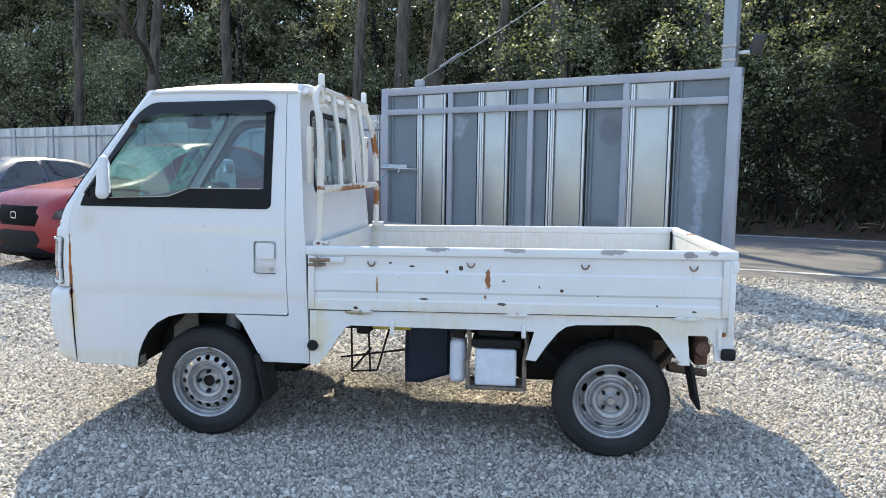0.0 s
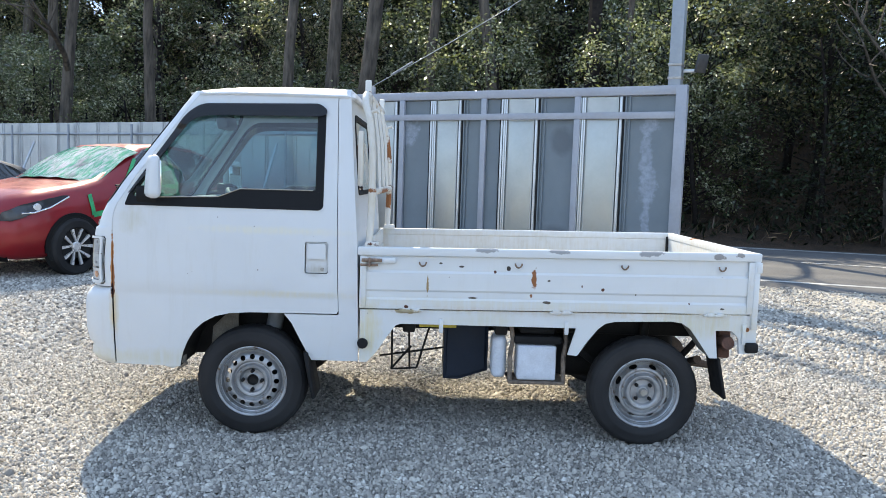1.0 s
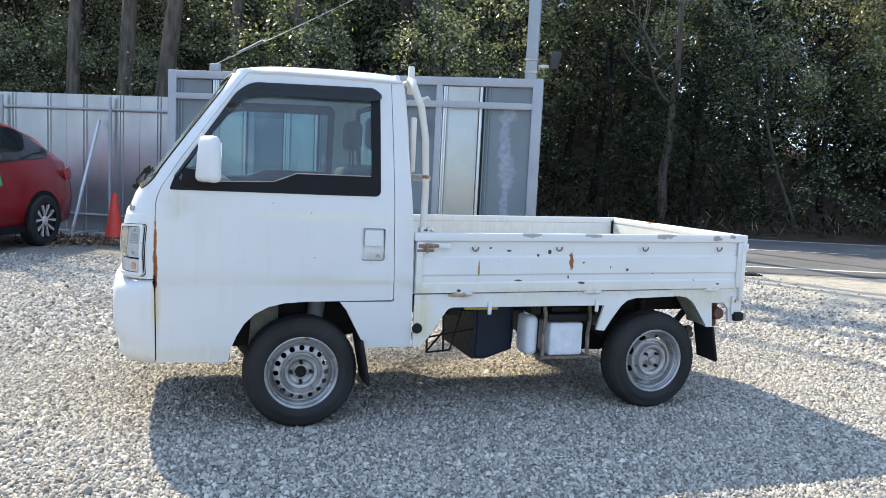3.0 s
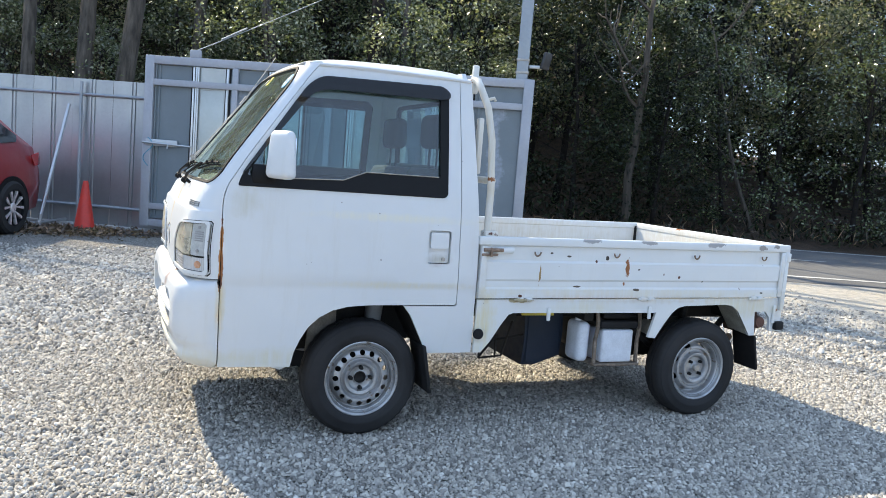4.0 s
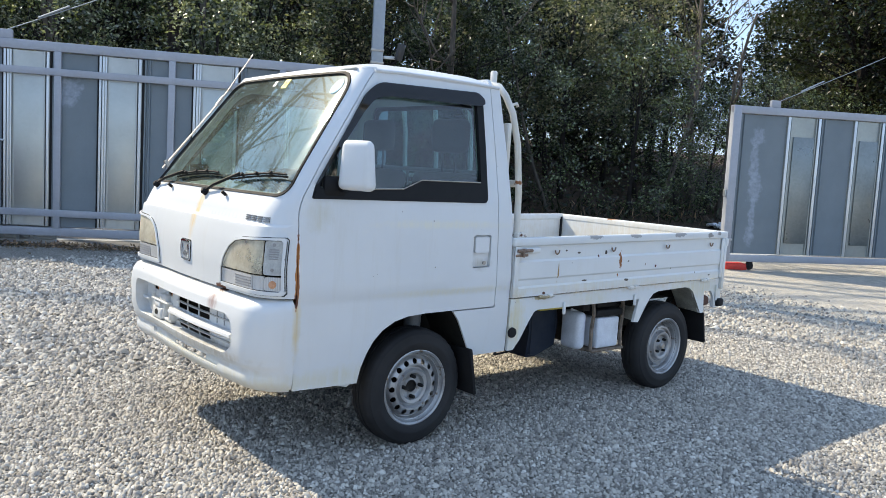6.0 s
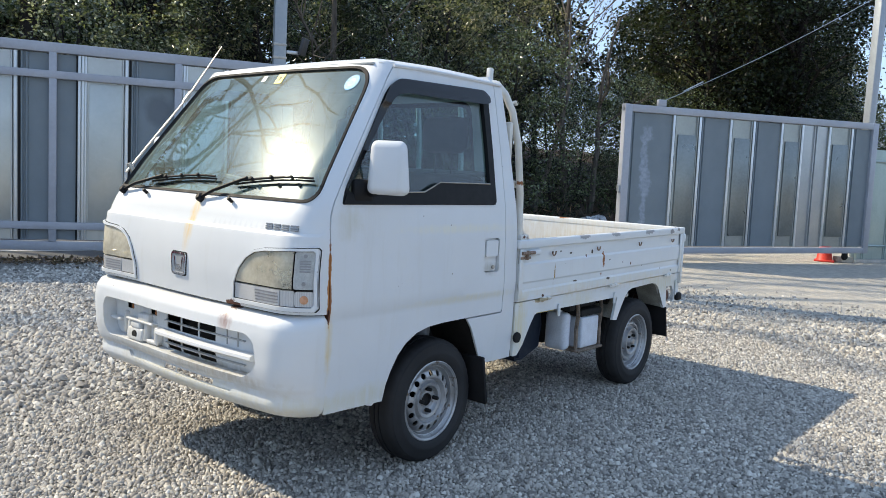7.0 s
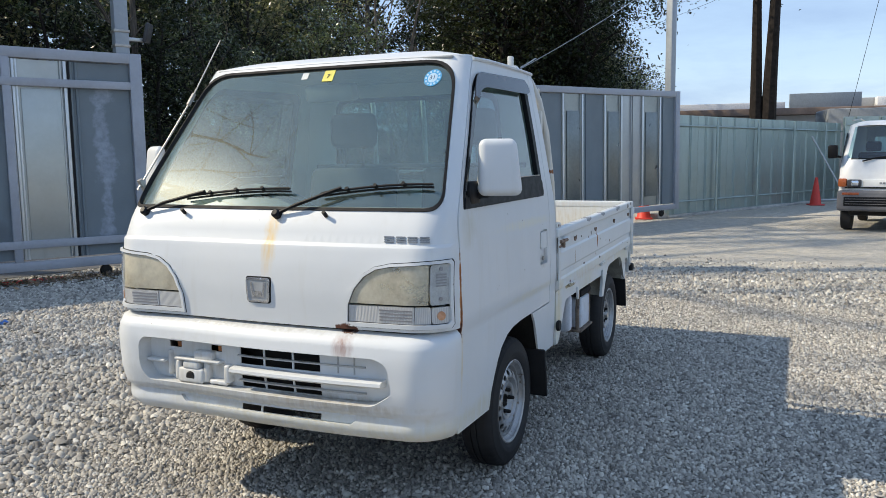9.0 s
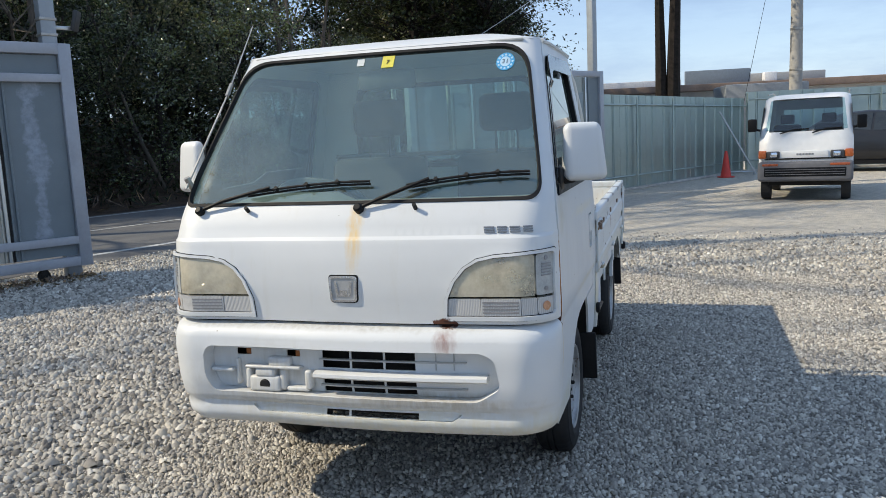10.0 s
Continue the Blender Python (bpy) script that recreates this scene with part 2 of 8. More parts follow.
RUST, RUST_DARK = (0.27, 0.10, 0.035), (0.10, 0.035, 0.02)
PAINT = make_paint("white_paint", [
    ((-0.646, -0.69, 0.80), (0.0065, 0.10, 0.155), (0.40, 0.155, 0.045)),
    ((-0.640, -0.69, 0.74), (0.005, 0.10, 0.07), RUST),
    ((-0.645, -0.69, 0.70), (0.008, 0.10, 0.025), RUST_DARK),
    ((-0.80, -0.34, 0.713), (0.06, 0.035, 0.016), RUST_DARK),
], [
    ((-0.640, -0.69, 0.60), (0.016, 0.10, 0.10), (0.66, 0.52, 0.27)),
    ((-0.76, -0.035, 1.00), (0.08, 0.022, 0.12), (0.72, 0.50, 0.20)),
    ((-0.83, -0.34, 0.66), (0.08, 0.03, 0.035), (0.30, 0.17, 0.14)),
    ((-0.82, 0.15, 0.700), (0.06, 0.55, 0.012), (0.46, 0.45, 0.42)),
    ((-0.80, 0.28, 0.500), (0.10, 0.22, 0.10), (0.50, 0.49, 0.46)),
    ((-0.83, 0.05, 0.435), (0.10, 0.55, 0.028), (0.52, 0.51, 0.47)),
    ((-0.80, -0.28, 0.46), (0.10, 0.25, 0.016), (0.40, 0.36, 0.30)),
    ((0.1, -0.69, 1.0), (0.3, 0.1, 0.016), (0.70, 0.68, 0.58)),
    ((0.15, -0.69, 0.70), (0.3, 0.1, 0.014), (0.66, 0.63, 0.52)),
    ((-0.80, -0.3, 0.37), (0.2, 0.6, 0.04), (0.60, 0.58, 0.48)),
    ((-0.3, -0.69, 0.37), (0.5, 0.1, 0.04), (0.60, 0.58, 0.48)),
    ((0.31, -0.69, 0.815), (0.05, 0.1, 0.022), (0.45, 0.43, 0.38)),
    ((-0.56, -0.69, 1.03), (0.05, 0.1, 0.05), (0.55, 0.54, 0.48)),
])
BED_STAINS = [((1.4, 0.0, 0.66), (1.0, 0.64, 0.03), (0.56, 0.43, 0.27)), ((1.4, 0.655, 0.80), (1.0, 0.02, 0.14), (0.56, 0.52, 0.44)), ((2.36, 0.0, 0.80), (0.02, 0.65, 0.14), (0.56, 0.50, 0.40)), ((0.54, 0.0, 0.82), (0.03, 0.65, 0.14), (0.56, 0.50, 0.40))]
BED_PAINT = make_paint("white_bed_paint", [
    ((1.335, -0.69, 0.815), (0.013, 0.1, 0.040), RUST),
    ((1.325, -0.69, 0.730), (0.008, 0.1, 0.012), RUST),
    ((1.215, -0.69, 0.855), (0.010, 0.1, 0.010), (0.05, 0.04, 0.035)),
    ((0.835, -0.69, 0.765), (0.005, 0.1, 0.045), (0.33, 0.22, 0.10)),
    ((1.10, -0.69, 0.940), (0.055, 0.1, 0.014), (0.33, 0.33, 0.33)),
    ((1.45, -0.69, 0.945), (0.050, 0.1, 0.014), (0.33, 0.33, 0.33)),
    ((1.88, -0.69, 0.950), (0.055, 0.1, 0.015), (0.33, 0.33, 0.33)),
    ((2.20, -0.69, 0.945), (0.030, 0.1, 0.014), (0.28, 0.27, 0.26)),
    ((2.30, -0.69, 0.955), (0.022, 0.1, 0.012), (0.28, 0.27, 0.26)),
    ((0.74, -0.69, 0.640), (0.06, 0.1, 0.012), (0.40, 0.34, 0.22)),
    ((1.40, -0.69, 0.700), (0.018, 0.1, 0.006), (0.10, 0.08, 0.06)),
    ((1.05, -0.69, 0.712), (0.020, 0.1, 0.005), (0.10, 0.08, 0.06)),
    ((2.36, -0.69, 0.60), (0.010, 0.1, 0.010), RUST),
    ((2.40, 0.2, 0.975), (0.06, 0.05, 0.02), RUST),
] + [((0.58 + 1.75 * ((k * 0.618) % 1), -0.69, 0.66 + 0.23 * ((k * 0.382 + 0.1) % 1)), (0.004 + 0.003 * (k % 3), 0.1, 0.004 + 0.003 * (k % 2)), RUST_DARK if k % 2 else (0.08, 0.07, 0.06)) for k in range(1, 11)], BED_STAINS + [
    ((1.4, -0.69, 0.69), (1.1, 0.1, 0.018), (0.66, 0.64, 0.56)),
    ((0.56, -0.69, 0.53), (0.05, 0.1, 0.12), (0.66, 0.58, 0.36)),
    ((1.10, -0.69, 0.60), (0.16, 0.1, 0.04), (0.64, 0.62, 0.52)),
    ((2.1, -0.69, 0.61), (0.25, 0.1, 0.05), (0.62, 0.58, 0.44)),
], base=(0.68, 0.70, 0.70))
RACK_PAINT = make_paint("rack_paint", [
    ((0.54, -0.60, 1.60), (0.02, 0.02, 0.018), RUST_DARK),
    ((0.50, -0.585, 1.42), (0.012, 0.025, 0.07), RUST),
    ((0.57, -0.66, 0.950), (0.03, 0.03, 0.012), RUST_DARK),
    ((0.515, -0.465, 1.665), (0.02, 0.02, 0.016), RUST),
    ((0.558, -0.64, 1.20), (0.02, 0.02, 0.012), RUST),
    ((0.57, -0.1, 1.185), (0.05, 0.3, 0.02), RUST),
    ((0.56, 0.62, 1.45), (0.05, 0.05, 0.09), RUST),
    ((0.56, 0.62, 1.12), (0.05, 0.05, 0.06), RUST),
    ((0.56, 0.60, 1.20), (0.05, 0.05, 0.02), RUST_DARK),
    ((0.55, 0.0, 1.67), (0.05, 0.10, 0.015), RUST),
] + [((0.55, -0.62 + 1.24 * ((k * 0.618) % 1), 0.98 + 0.68 * ((k * 0.382) % 1)), (0.05, 0.009, 0.012), RUST if k % 3 else RUST_DARK) for k in range(12)], [((0.55, 0.0, 1.15), (0.1, 0.7, 0.05), (0.60, 0.45, 0.25)), ((0.55, -0.6, 1.3), (0.1, 0.1, 0.4), (0.58, 0.52, 0.42))], base=(0.68, 0.67, 0.63))
BLACK_TRIM = plain("black_trim", (0.006, 0.0065, 0.008), 0.5, spec=0.2)
SEAL = plain("weathered_seal", (0.055, 0.057, 0.06), 0.7, vary=0.25, spec=0.3)
RUBBER = plain("rubber", (0.013, 0.013, 0.014), 0.7, vary=0.25, spec=0.25)
DARK_METAL = plain("underbody_metal", (0.016, 0.015, 0.014), 0.7, vary=0.4, spec=0.25)
STEEL = plain("bare_steel", (0.42, 0.40, 0.37), 0.42, 0.8, vary=0.2)
CHROME = plain("chrome", (0.80, 0.81, 0.83), 0.2, 1.0, vary=0.05)
GREY_PLASTIC = plain("grey_plastic", (0.16, 0.17, 0.18), 0.6)
SEAT_CLOTH = plain("seat_cloth", (0.045, 0.05, 0.056), 0.9, vary=0.2, scale=40)
DASH = plain("dashboard_plastic", (0.19, 0.21, 0.22), 0.7)
INNER = plain("cab_lining", (0.42, 0.43, 0.42), 0.7)
MILK = plain("milky_plastic", (0.62, 0.66, 0.72), 0.45)
TANK = plain("fuel_tank_paint", (0.009, 0.017, 0.032), 0.55, spec=0.3)
YELLOW = plain("yellow_tag", (0.55, 0.42, 0.06), 0.6)


def make_tyre():
    n = Nodes("tyre_rubber", Specular_IOR_Level=0.22)
    c = n.mix(n.ramp(n.noise(4), 0.35, 0.7), (0.016, 0.016, 0.017), (0.036, 0.036, 0.037))
    n.colour(c)
    n.rough(n.ramp(n.noise(8), 0.3, 0.7, 0.6, 0.85))
    n.bump(n.noise(160, 2), 0.15, 0.003)
    return n.mat


TYRE = make_tyre()


def make_rim():
    n = Nodes("rim_paint", Metallic=0.55)
    c = n.mix(n.ramp(n.noise(7, 5), 0.4, 0.7), (0.42, 0.425, 0.43), (0.20, 0.20, 0.20))
    c = n.mix(n.ramp(n.noise(26, 5), 0.60, 0.70), c, (0.16, 0.11, 0.07))
    n.colour(c)
    n.rough(n.ramp(n.noise(12), 0.3, 0.7, 0.36, 0.55))
    return n.mat


RIM = make_rim()


def make_glass(name, tint=(0.72, 0.86, 0.84), dirt=0.02, rough=0.015, base=0.07, haze=0.0, dust=(0.55, 0.58, 0.56), shine=(1, 1, 1)):
    """Thin car glass: lets light straight through, reflects more at a slant, with a film of dust."""
    n = Nodes(name)
    tr = n.add("BsdfTransparent")
    tr.inputs["Color"].default_value = (*tint, 1)
    gl = n.add("BsdfGlossy")
    gl.inputs["Roughness"].default_value = rough
    gl.inputs["Color"].default_value = (*shine, 1)
    lw = n.add("LayerWeight")
    k = n.math("ADD", n.math("MULTIPLY", n.math("POWER", lw.outputs["Facing"], 4.0), 0.85), base)
    hz = n.add("BsdfGlossy")
    hz.inputs["Roughness"].default_value = 0.24
    hz.inputs["Color"].default_value = (*(0.6 + 0.4 * v for v in shine), 1)
    m0 = n.add("MixShader")
    m0.inputs[0].default_value = haze
    n.link(gl.outputs[0], m0.inputs[1])
    n.link(hz.outputs[0], m0.inputs[2])
    m1 = n.add("MixShader")
    n.link(k, m1.inputs[0])
    n.link(tr.outputs[0], m1.inputs[1])
    n.link(m0.outputs[0], m1.inputs[2])
    df = n.add("BsdfDiffuse")
    df.inputs["Color"].default_value = (*dust, 1)
    m2 = n.add("MixShader")
    n.link(n.ramp(n.noise(3.0, 6, 0.7), 0.35, 0.75, dirt * 0.35, dirt * 1.6), m2.inputs[0])
    n.link(m1.outputs[0], m2.inputs[1])
    n.link(df.outputs[0], m2.inputs[2])
    n.link(m2.outputs[0], n.nt.nodes["Material Output"].inputs["Surface"])
    return n.mat


SCREEN = make_glass("windscreen_glass", (0.56, 0.74, 0.66), 0.085, 0.02, 0.18, 0.042, (0.52, 0.60, 0.54), (0.80, 1.0, 0.96))
SIDE_GLASS = make_glass("side_glass", (0.44, 0.65, 0.69), 0.012, 0.01, 0.08)


HAZE = make_glass("yellowed_lens", (0.97, 0.95, 0.88), 0.58, 0.10, 0.08, 0.3, (0.72, 0.67, 0.55))
AMBER = plain("amber_lens", (0.56, 0.29, 0.17), 0.25)


def make_ribbed():
    n = Nodes("clear_ribbed_lens", Roughness=0.18, Coat_Weight=0.4)
    w = n.add("TexWave")
    w.bands_direction = "Y"
    w.inputs["Scale"].default_value, w.inputs["Distortion"].default_value = 60.0, 0.4
    n.link(n.coord(), w.inputs["Vector"])
    n.colour(n.mix(n.ramp(w.outputs["Fac"], 0.2, 0.8), (0.46, 0.46, 0.46), (0.56, 0.56, 0.55)))
    n.bump(w.outputs["Fac"], 0.25, 0.003)
    return n.mat


CLEAR = make_ribbed()
REFLECT = plain("lamp_reflector", (0.88, 0.87, 0.82), 0.22, 0.3, vary=0.05, bump=0.1)


def make_gravel(name, stones):
    n = Nodes(name)
    if stones:
        rnd = n.add("NewGeometry").outputs["Random Per Island"]
        ramp = n.add("ValToRGB")
        cols = [(0.0, (0.11, 0.10, 0.088)), (0.22, (0.29, 0.265, 0.23)), (0.55, (0.47, 0.435, 0.38)), (0.85, (0.61, 0.56, 0.475)), (1.0, (0.82, 0.78, 0.70))]
        el = ramp.color_ramp.elements
        el[0].position, el[0].color = cols[0][0], (*cols[0][1], 1)
        el[1].position, el[1].color = cols[-1][0], (*cols[-1][1], 1)
        for p, c in cols[1:-1]:
            e = el.new(p)
            e.color = (*c, 1)
        n.link(rnd, ramp.inputs[0])
        c = n.mix(n.ramp(n.noise(60, 3), 0.3, 0.7, 0, 0.35), ramp.outputs[0], (0.24, 0.23, 0.215))
        c = n.mix(n.ramp(n.noise(0.7, 5), 0.42, 0.7, 0, 0.32), c, (0.33, 0.295, 0.25))
        n.colour(c)
        n.bump(n.noise(130, 3), 0.25, 0.004)
    else:
        cell = n.voronoi(62, "F1", "Color")
        sep = n.add("SeparateColor")
        n.link(cell, sep.inputs[0])
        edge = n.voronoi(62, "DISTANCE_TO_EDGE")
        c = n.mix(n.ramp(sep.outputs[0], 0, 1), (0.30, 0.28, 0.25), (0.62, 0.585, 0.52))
        # Darkened cell rims: the shade between stones is put into the colour.
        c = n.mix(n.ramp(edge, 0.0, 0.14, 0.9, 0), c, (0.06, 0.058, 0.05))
        c = n.mix(n.ramp(n.noise(0.5, 5), 0.45, 0.72, 0, 0.45), c, (0.40, 0.37, 0.31))
        sx = n.add("SeparateXYZ")
        n.link(n.coord(), sx.inputs[0])
        far = n.ramp(n.math("ADD", sx.outputs[0], n.ramp(n.noise(0.6, 5), 0.3, 0.7, -1.6, 1.6)), 2.6, 6.0, 0, 0.85)
        sand = n.mix(n.ramp(n.noise(7, 6, 0.7), 0.35, 0.65), (0.78, 0.71, 0.60), (0.52, 0.48, 0.41))
        c = n.mix(far, c, sand)
        n.colour(c)
        n.bump(n.ramp(edge, 0.0, 0.3), 0.8, 0.02)
    n.rough(0.9)
    return n.mat


STONES, GRAVEL = make_gravel("gravel_stones", True), make_gravel("gravel_bed", False)


def make_asphalt():
    n = Nodes("asphalt")
    c = n.mix(n.ramp(n.noise(1.2, 6), 0.35, 0.7), (0.08, 0.08, 0.082), (0.135, 0.135, 0.132))
    c = n.mix(n.ramp(n.noise(220, 2), 0.5, 0.7, 0, 0.5), c, (0.20, 0.20, 0.195))
    n.colour(c)
    n.rough(0.85)
    n.bump(n.noise(150, 3), 0.4, 0.006)
    return n.mat


ASPHALT = make_asphalt()
ROAD_WHITE = plain("road_marking", (0.46, 0.46, 0.44), 0.8, vary=0.25, scale=6)


def make_soil():
    n = Nodes("leaf_litter")
    c = n.mix(n.ramp(n.noise(3, 6), 0.35, 0.7), (0.028, 0.018, 0.012), (0.085, 0.050, 0.030))
    c = n.mix(n.ramp(n.voronoi(28), 0.1, 0.35, 0.5, 0), c, (0.20, 0.12, 0.06))
    n.colour(c)
    n.rough(0.95)
    n.bump(n.noise(22, 5), 0.9, 0.05)
    return n.mat


SOIL = make_soil()


def make_leaf(name, a, b, gloss=0.32, trans=0.35, spec=0.95):
    n = Nodes(name)
    rnd = n.add("NewGeometry").outputs["Random Per Island"]
    # Few pale leaves in clumps: sun glints and dark hollows put into colour.
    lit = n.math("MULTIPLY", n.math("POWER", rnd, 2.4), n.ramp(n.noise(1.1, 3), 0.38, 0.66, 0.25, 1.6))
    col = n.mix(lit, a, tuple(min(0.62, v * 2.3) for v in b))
    n.colour(col)
    n.rough(gloss)
    tl = n.add("BsdfTranslucent")
    n.link(n.mix(0.5, col, (0.30, 0.38, 0.13)), tl.inputs["Color"])
    n.b.inputs["Specular IOR Level"].default_value = spec
    n.b.inputs["Coat Weight"].default_value, n.b.inputs["Coat Roughness"].default_value = 0.5 * spec, 0.16
    mx = n.add("MixShader")
    mx.inputs[0].default_value = trans
    n.link(n.b.outputs[0], mx.inputs[1])
    n.link(tl.outputs[0], mx.inputs[2])
    n.link(mx.outputs[0], n.nt.nodes["Material Output"].inputs["Surface"])
    return n.mat


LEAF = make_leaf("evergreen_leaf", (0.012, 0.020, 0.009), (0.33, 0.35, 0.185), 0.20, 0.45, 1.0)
# Darker copies of the leaf: the wood's shade is put into their colour.
LEAF_DARK = make_leaf("shade_toned_evergreen_leaf", (0.003, 0.007, 0.004), (0.13, 0.16, 0.08), 0.18, 0.24, 0.95)
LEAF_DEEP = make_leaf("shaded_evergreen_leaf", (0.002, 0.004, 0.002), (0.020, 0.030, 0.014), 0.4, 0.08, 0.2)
LEAF_BROWN = make_leaf("bronzed_leaf", (0.030, 0.026, 0.014), (0.23, 0.19, 0.11), 0.3, 0.42, 0.6)
LEAF_DRY = make_leaf("dry_leaf", (0.075, 0.038, 0.024), (0.20, 0.12, 0.065), 0.7, 0.2)


def make_bark():
    n = Nodes("bark")
    c = n.mix(n.ramp(n.noise(9, 6, stretch=(1, 1, 0.2)), 0.35, 0.7), (0.042, 0.035, 0.029), (0.15, 0.125, 0.10))
    n.colour(c)
    n.rough(0.92)
    n.bump(n.noise(26, 5, stretch=(1, 1, 0.15)), 0.8, 0.03)
    return n.mat


BARK = make_bark()
# Darker copy of the bark: backlit and shaded trunks are put into colour.
BARK_DARK = plain("shade_dark_bark", (0.022, 0.018, 0.016), 0.95, vary=0.5, scale=9, bump=0.6, spec=0.2)


def make_galv(name, tone=(0.43, 0.46, 0.48), rough=0.28, metal=0.8, ripple=0.12):
    n = Nodes(name, Metallic=metal)
    c = n.mix(n.ramp(n.noise(1.3, 5), 0.3, 0.75), tone, tuple(v * 0.8 for v in tone))
    c = n.mix(n.ramp(n.voronoi(30, out="Color"), 0.2, 0.9, 0, 0.05), c, (0.75, 0.77, 0.78))
    c = n.mix(n.ramp(n.noise(2.2, 6, 0.7, stretch=(3, 3, 0.4)), 0.58, 0.8, 0, 0.35), c, (0.30, 0.30, 0.29))
    n.colour(c)
    n.rough(n.ramp(n.noise(2.5, 5), 0.3, 0.7, rough - 0.06, rough + 0.14))
    n.bump(n.noise(1.6, 2), ripple, 0.05)
    return n.mat


GALV = make_galv("galvanised_sheet", rough=0.34, ripple=0.08)
GALV_PIPE = make_galv("galvanised_pipe", (0.55, 0.57, 0.58), 0.4)
PEARL = make_galv("light_sheet", (0.47, 0.50, 0.50), 0.36, 0.8, 0.02)
JOINT = make_galv("bright_joint_strip", (0.72, 0.74, 0.74), 0.42, 0.7, 0.0)
PANE = make_galv("dull_pane", (0.50, 0.52, 0.49), 0.36, 0.65, 0.02)
PANE_DULL = make_galv("grey_green_pane", (0.34, 0.37, 0.36), 0.36, 0.65, 0.02)
PANE_DARK = make_galv("dark_pane", (0.22, 0.245, 0.245), 0.30, 0.7, 0.02)
GALV_GREEN = make_galv("weathered_galvanised_sheet", (0.37, 0.465, 0.46), 0.34, 0.75, 0.06)
POLE = make_galv("pole_coating", (0.33, 0.37, 0.41), 0.45, 0.4)


def make_gate_grey(name="gate_grey_sheet", pale=(), dark=()):
    """Blue-grey sheet; pale: washed-out drips, dark: round wet-looking blots."""
    n = Nodes(name, Specular_IOR_Level=0.4)
    c = n.mix(n.ramp(n.noise(2.0, 5), 0.3, 0.7), (0.150, 0.187, 0.210), (0.184, 0.224, 0.248))
    c = n.mix(n.ramp(n.noise(60, 2), 0.45, 0.6, 0, 0.25), c, (0.155, 0.185, 0.215))
    for centre, r in pale:
        f = n.math("MULTIPLY", n.spot(centre, r, 0.5, 0.5, 9), n.ramp(n.noise(16, 5), 0.35, 0.65, 0.2, 0.75))
        c = n.mix(f, c, (0.33, 0.38, 0.46))
    for centre, r in dark:
        c = n.mix(n.math("MULTIPLY", n.spot(centre, r, 0.12, 0.5, 9), 0.6), c, (0.085, 0.10, 0.12))
    n.colour(c)
    n.rough(n.ramp(n.noise(6), 0.3, 0.7, 0.42, 0.6))
    return n.mat


GATE_GREY = make_gate_grey()
GATE_DRIP = make_gate_grey("gate_grey_sheet_dripped", [((0.33, 0, 2.02), (0.10, 1, 0.13)), ((0.30, 0, 1.60), (0.07, 1, 0.30)), ((0.34, 0, 1.25), (0.10, 1, 0.22)), ((0.33, 0, 0.85), (0.05, 1, 0.28)), ((0.31, 0, 0.52), (0.07, 1, 0.14))])
GATE_BLOT = make_gate_grey("gate_grey_sheet_blotted", [], [((0.32, 0, 1.80), (0.15, 1, 0.17)), ((0.25, 0, 0.55), (0.20, 1, 0.14))])
GATE_WASH = make_gate_grey("gate_grey_sheet_washed", [((0.20, 0, 1.95), (0.14, 1, 0.12)), ((0.16, 0, 1.80), (0.10, 1, 0.08))])
GATE_FRAME = plain("gate_frame_paint", (0.35, 0.37, 0.41), 0.5, 0.1, vary=0.08, scale=3)
CONE_RED = plain("traffic_cone_plastic", (0.62, 0.045, 0.03), 0.5, vary=0.1)
CONCRETE = plain("concrete", (0.42, 0.41, 0.39), 0.9, vary=0.2, scale=5, bump=0.3)
# ---- ground, road, woodland floor ----
ROAD_A, ROAD_B = Vector((4.2, 6.2)), Vector((10.35, 4.25))
RDIR = (ROAD_B - ROAD_A).normalized()
RNRM = Vector((-RDIR.y, RDIR.x))


def road_point(along, across):
    p = ROAD_A + RDIR * along + RNRM * across
    return p.x, p.y


def ground_height(x, y):
    """Flat yard and road, a bank that rises beyond the road."""
    d = (Vector((x, y)) - ROAD_A).dot(RNRM)
    z = 0.0
    if d > 6.9:
        along = (Vector((x, y)) - ROAD_A).dot(RDIR)
        hill = max(0.0, min(1.0, (13.0 - along) / 8.0))
        z += min((d - 6.9) * 0.16, 3.2) + hill * max(0.0, min((d - 12.0) * 0.5, 6.0)) + 0.10 * noise.noise(Vector((x * 0.6, y * 0.6, 0.3)))
    return z


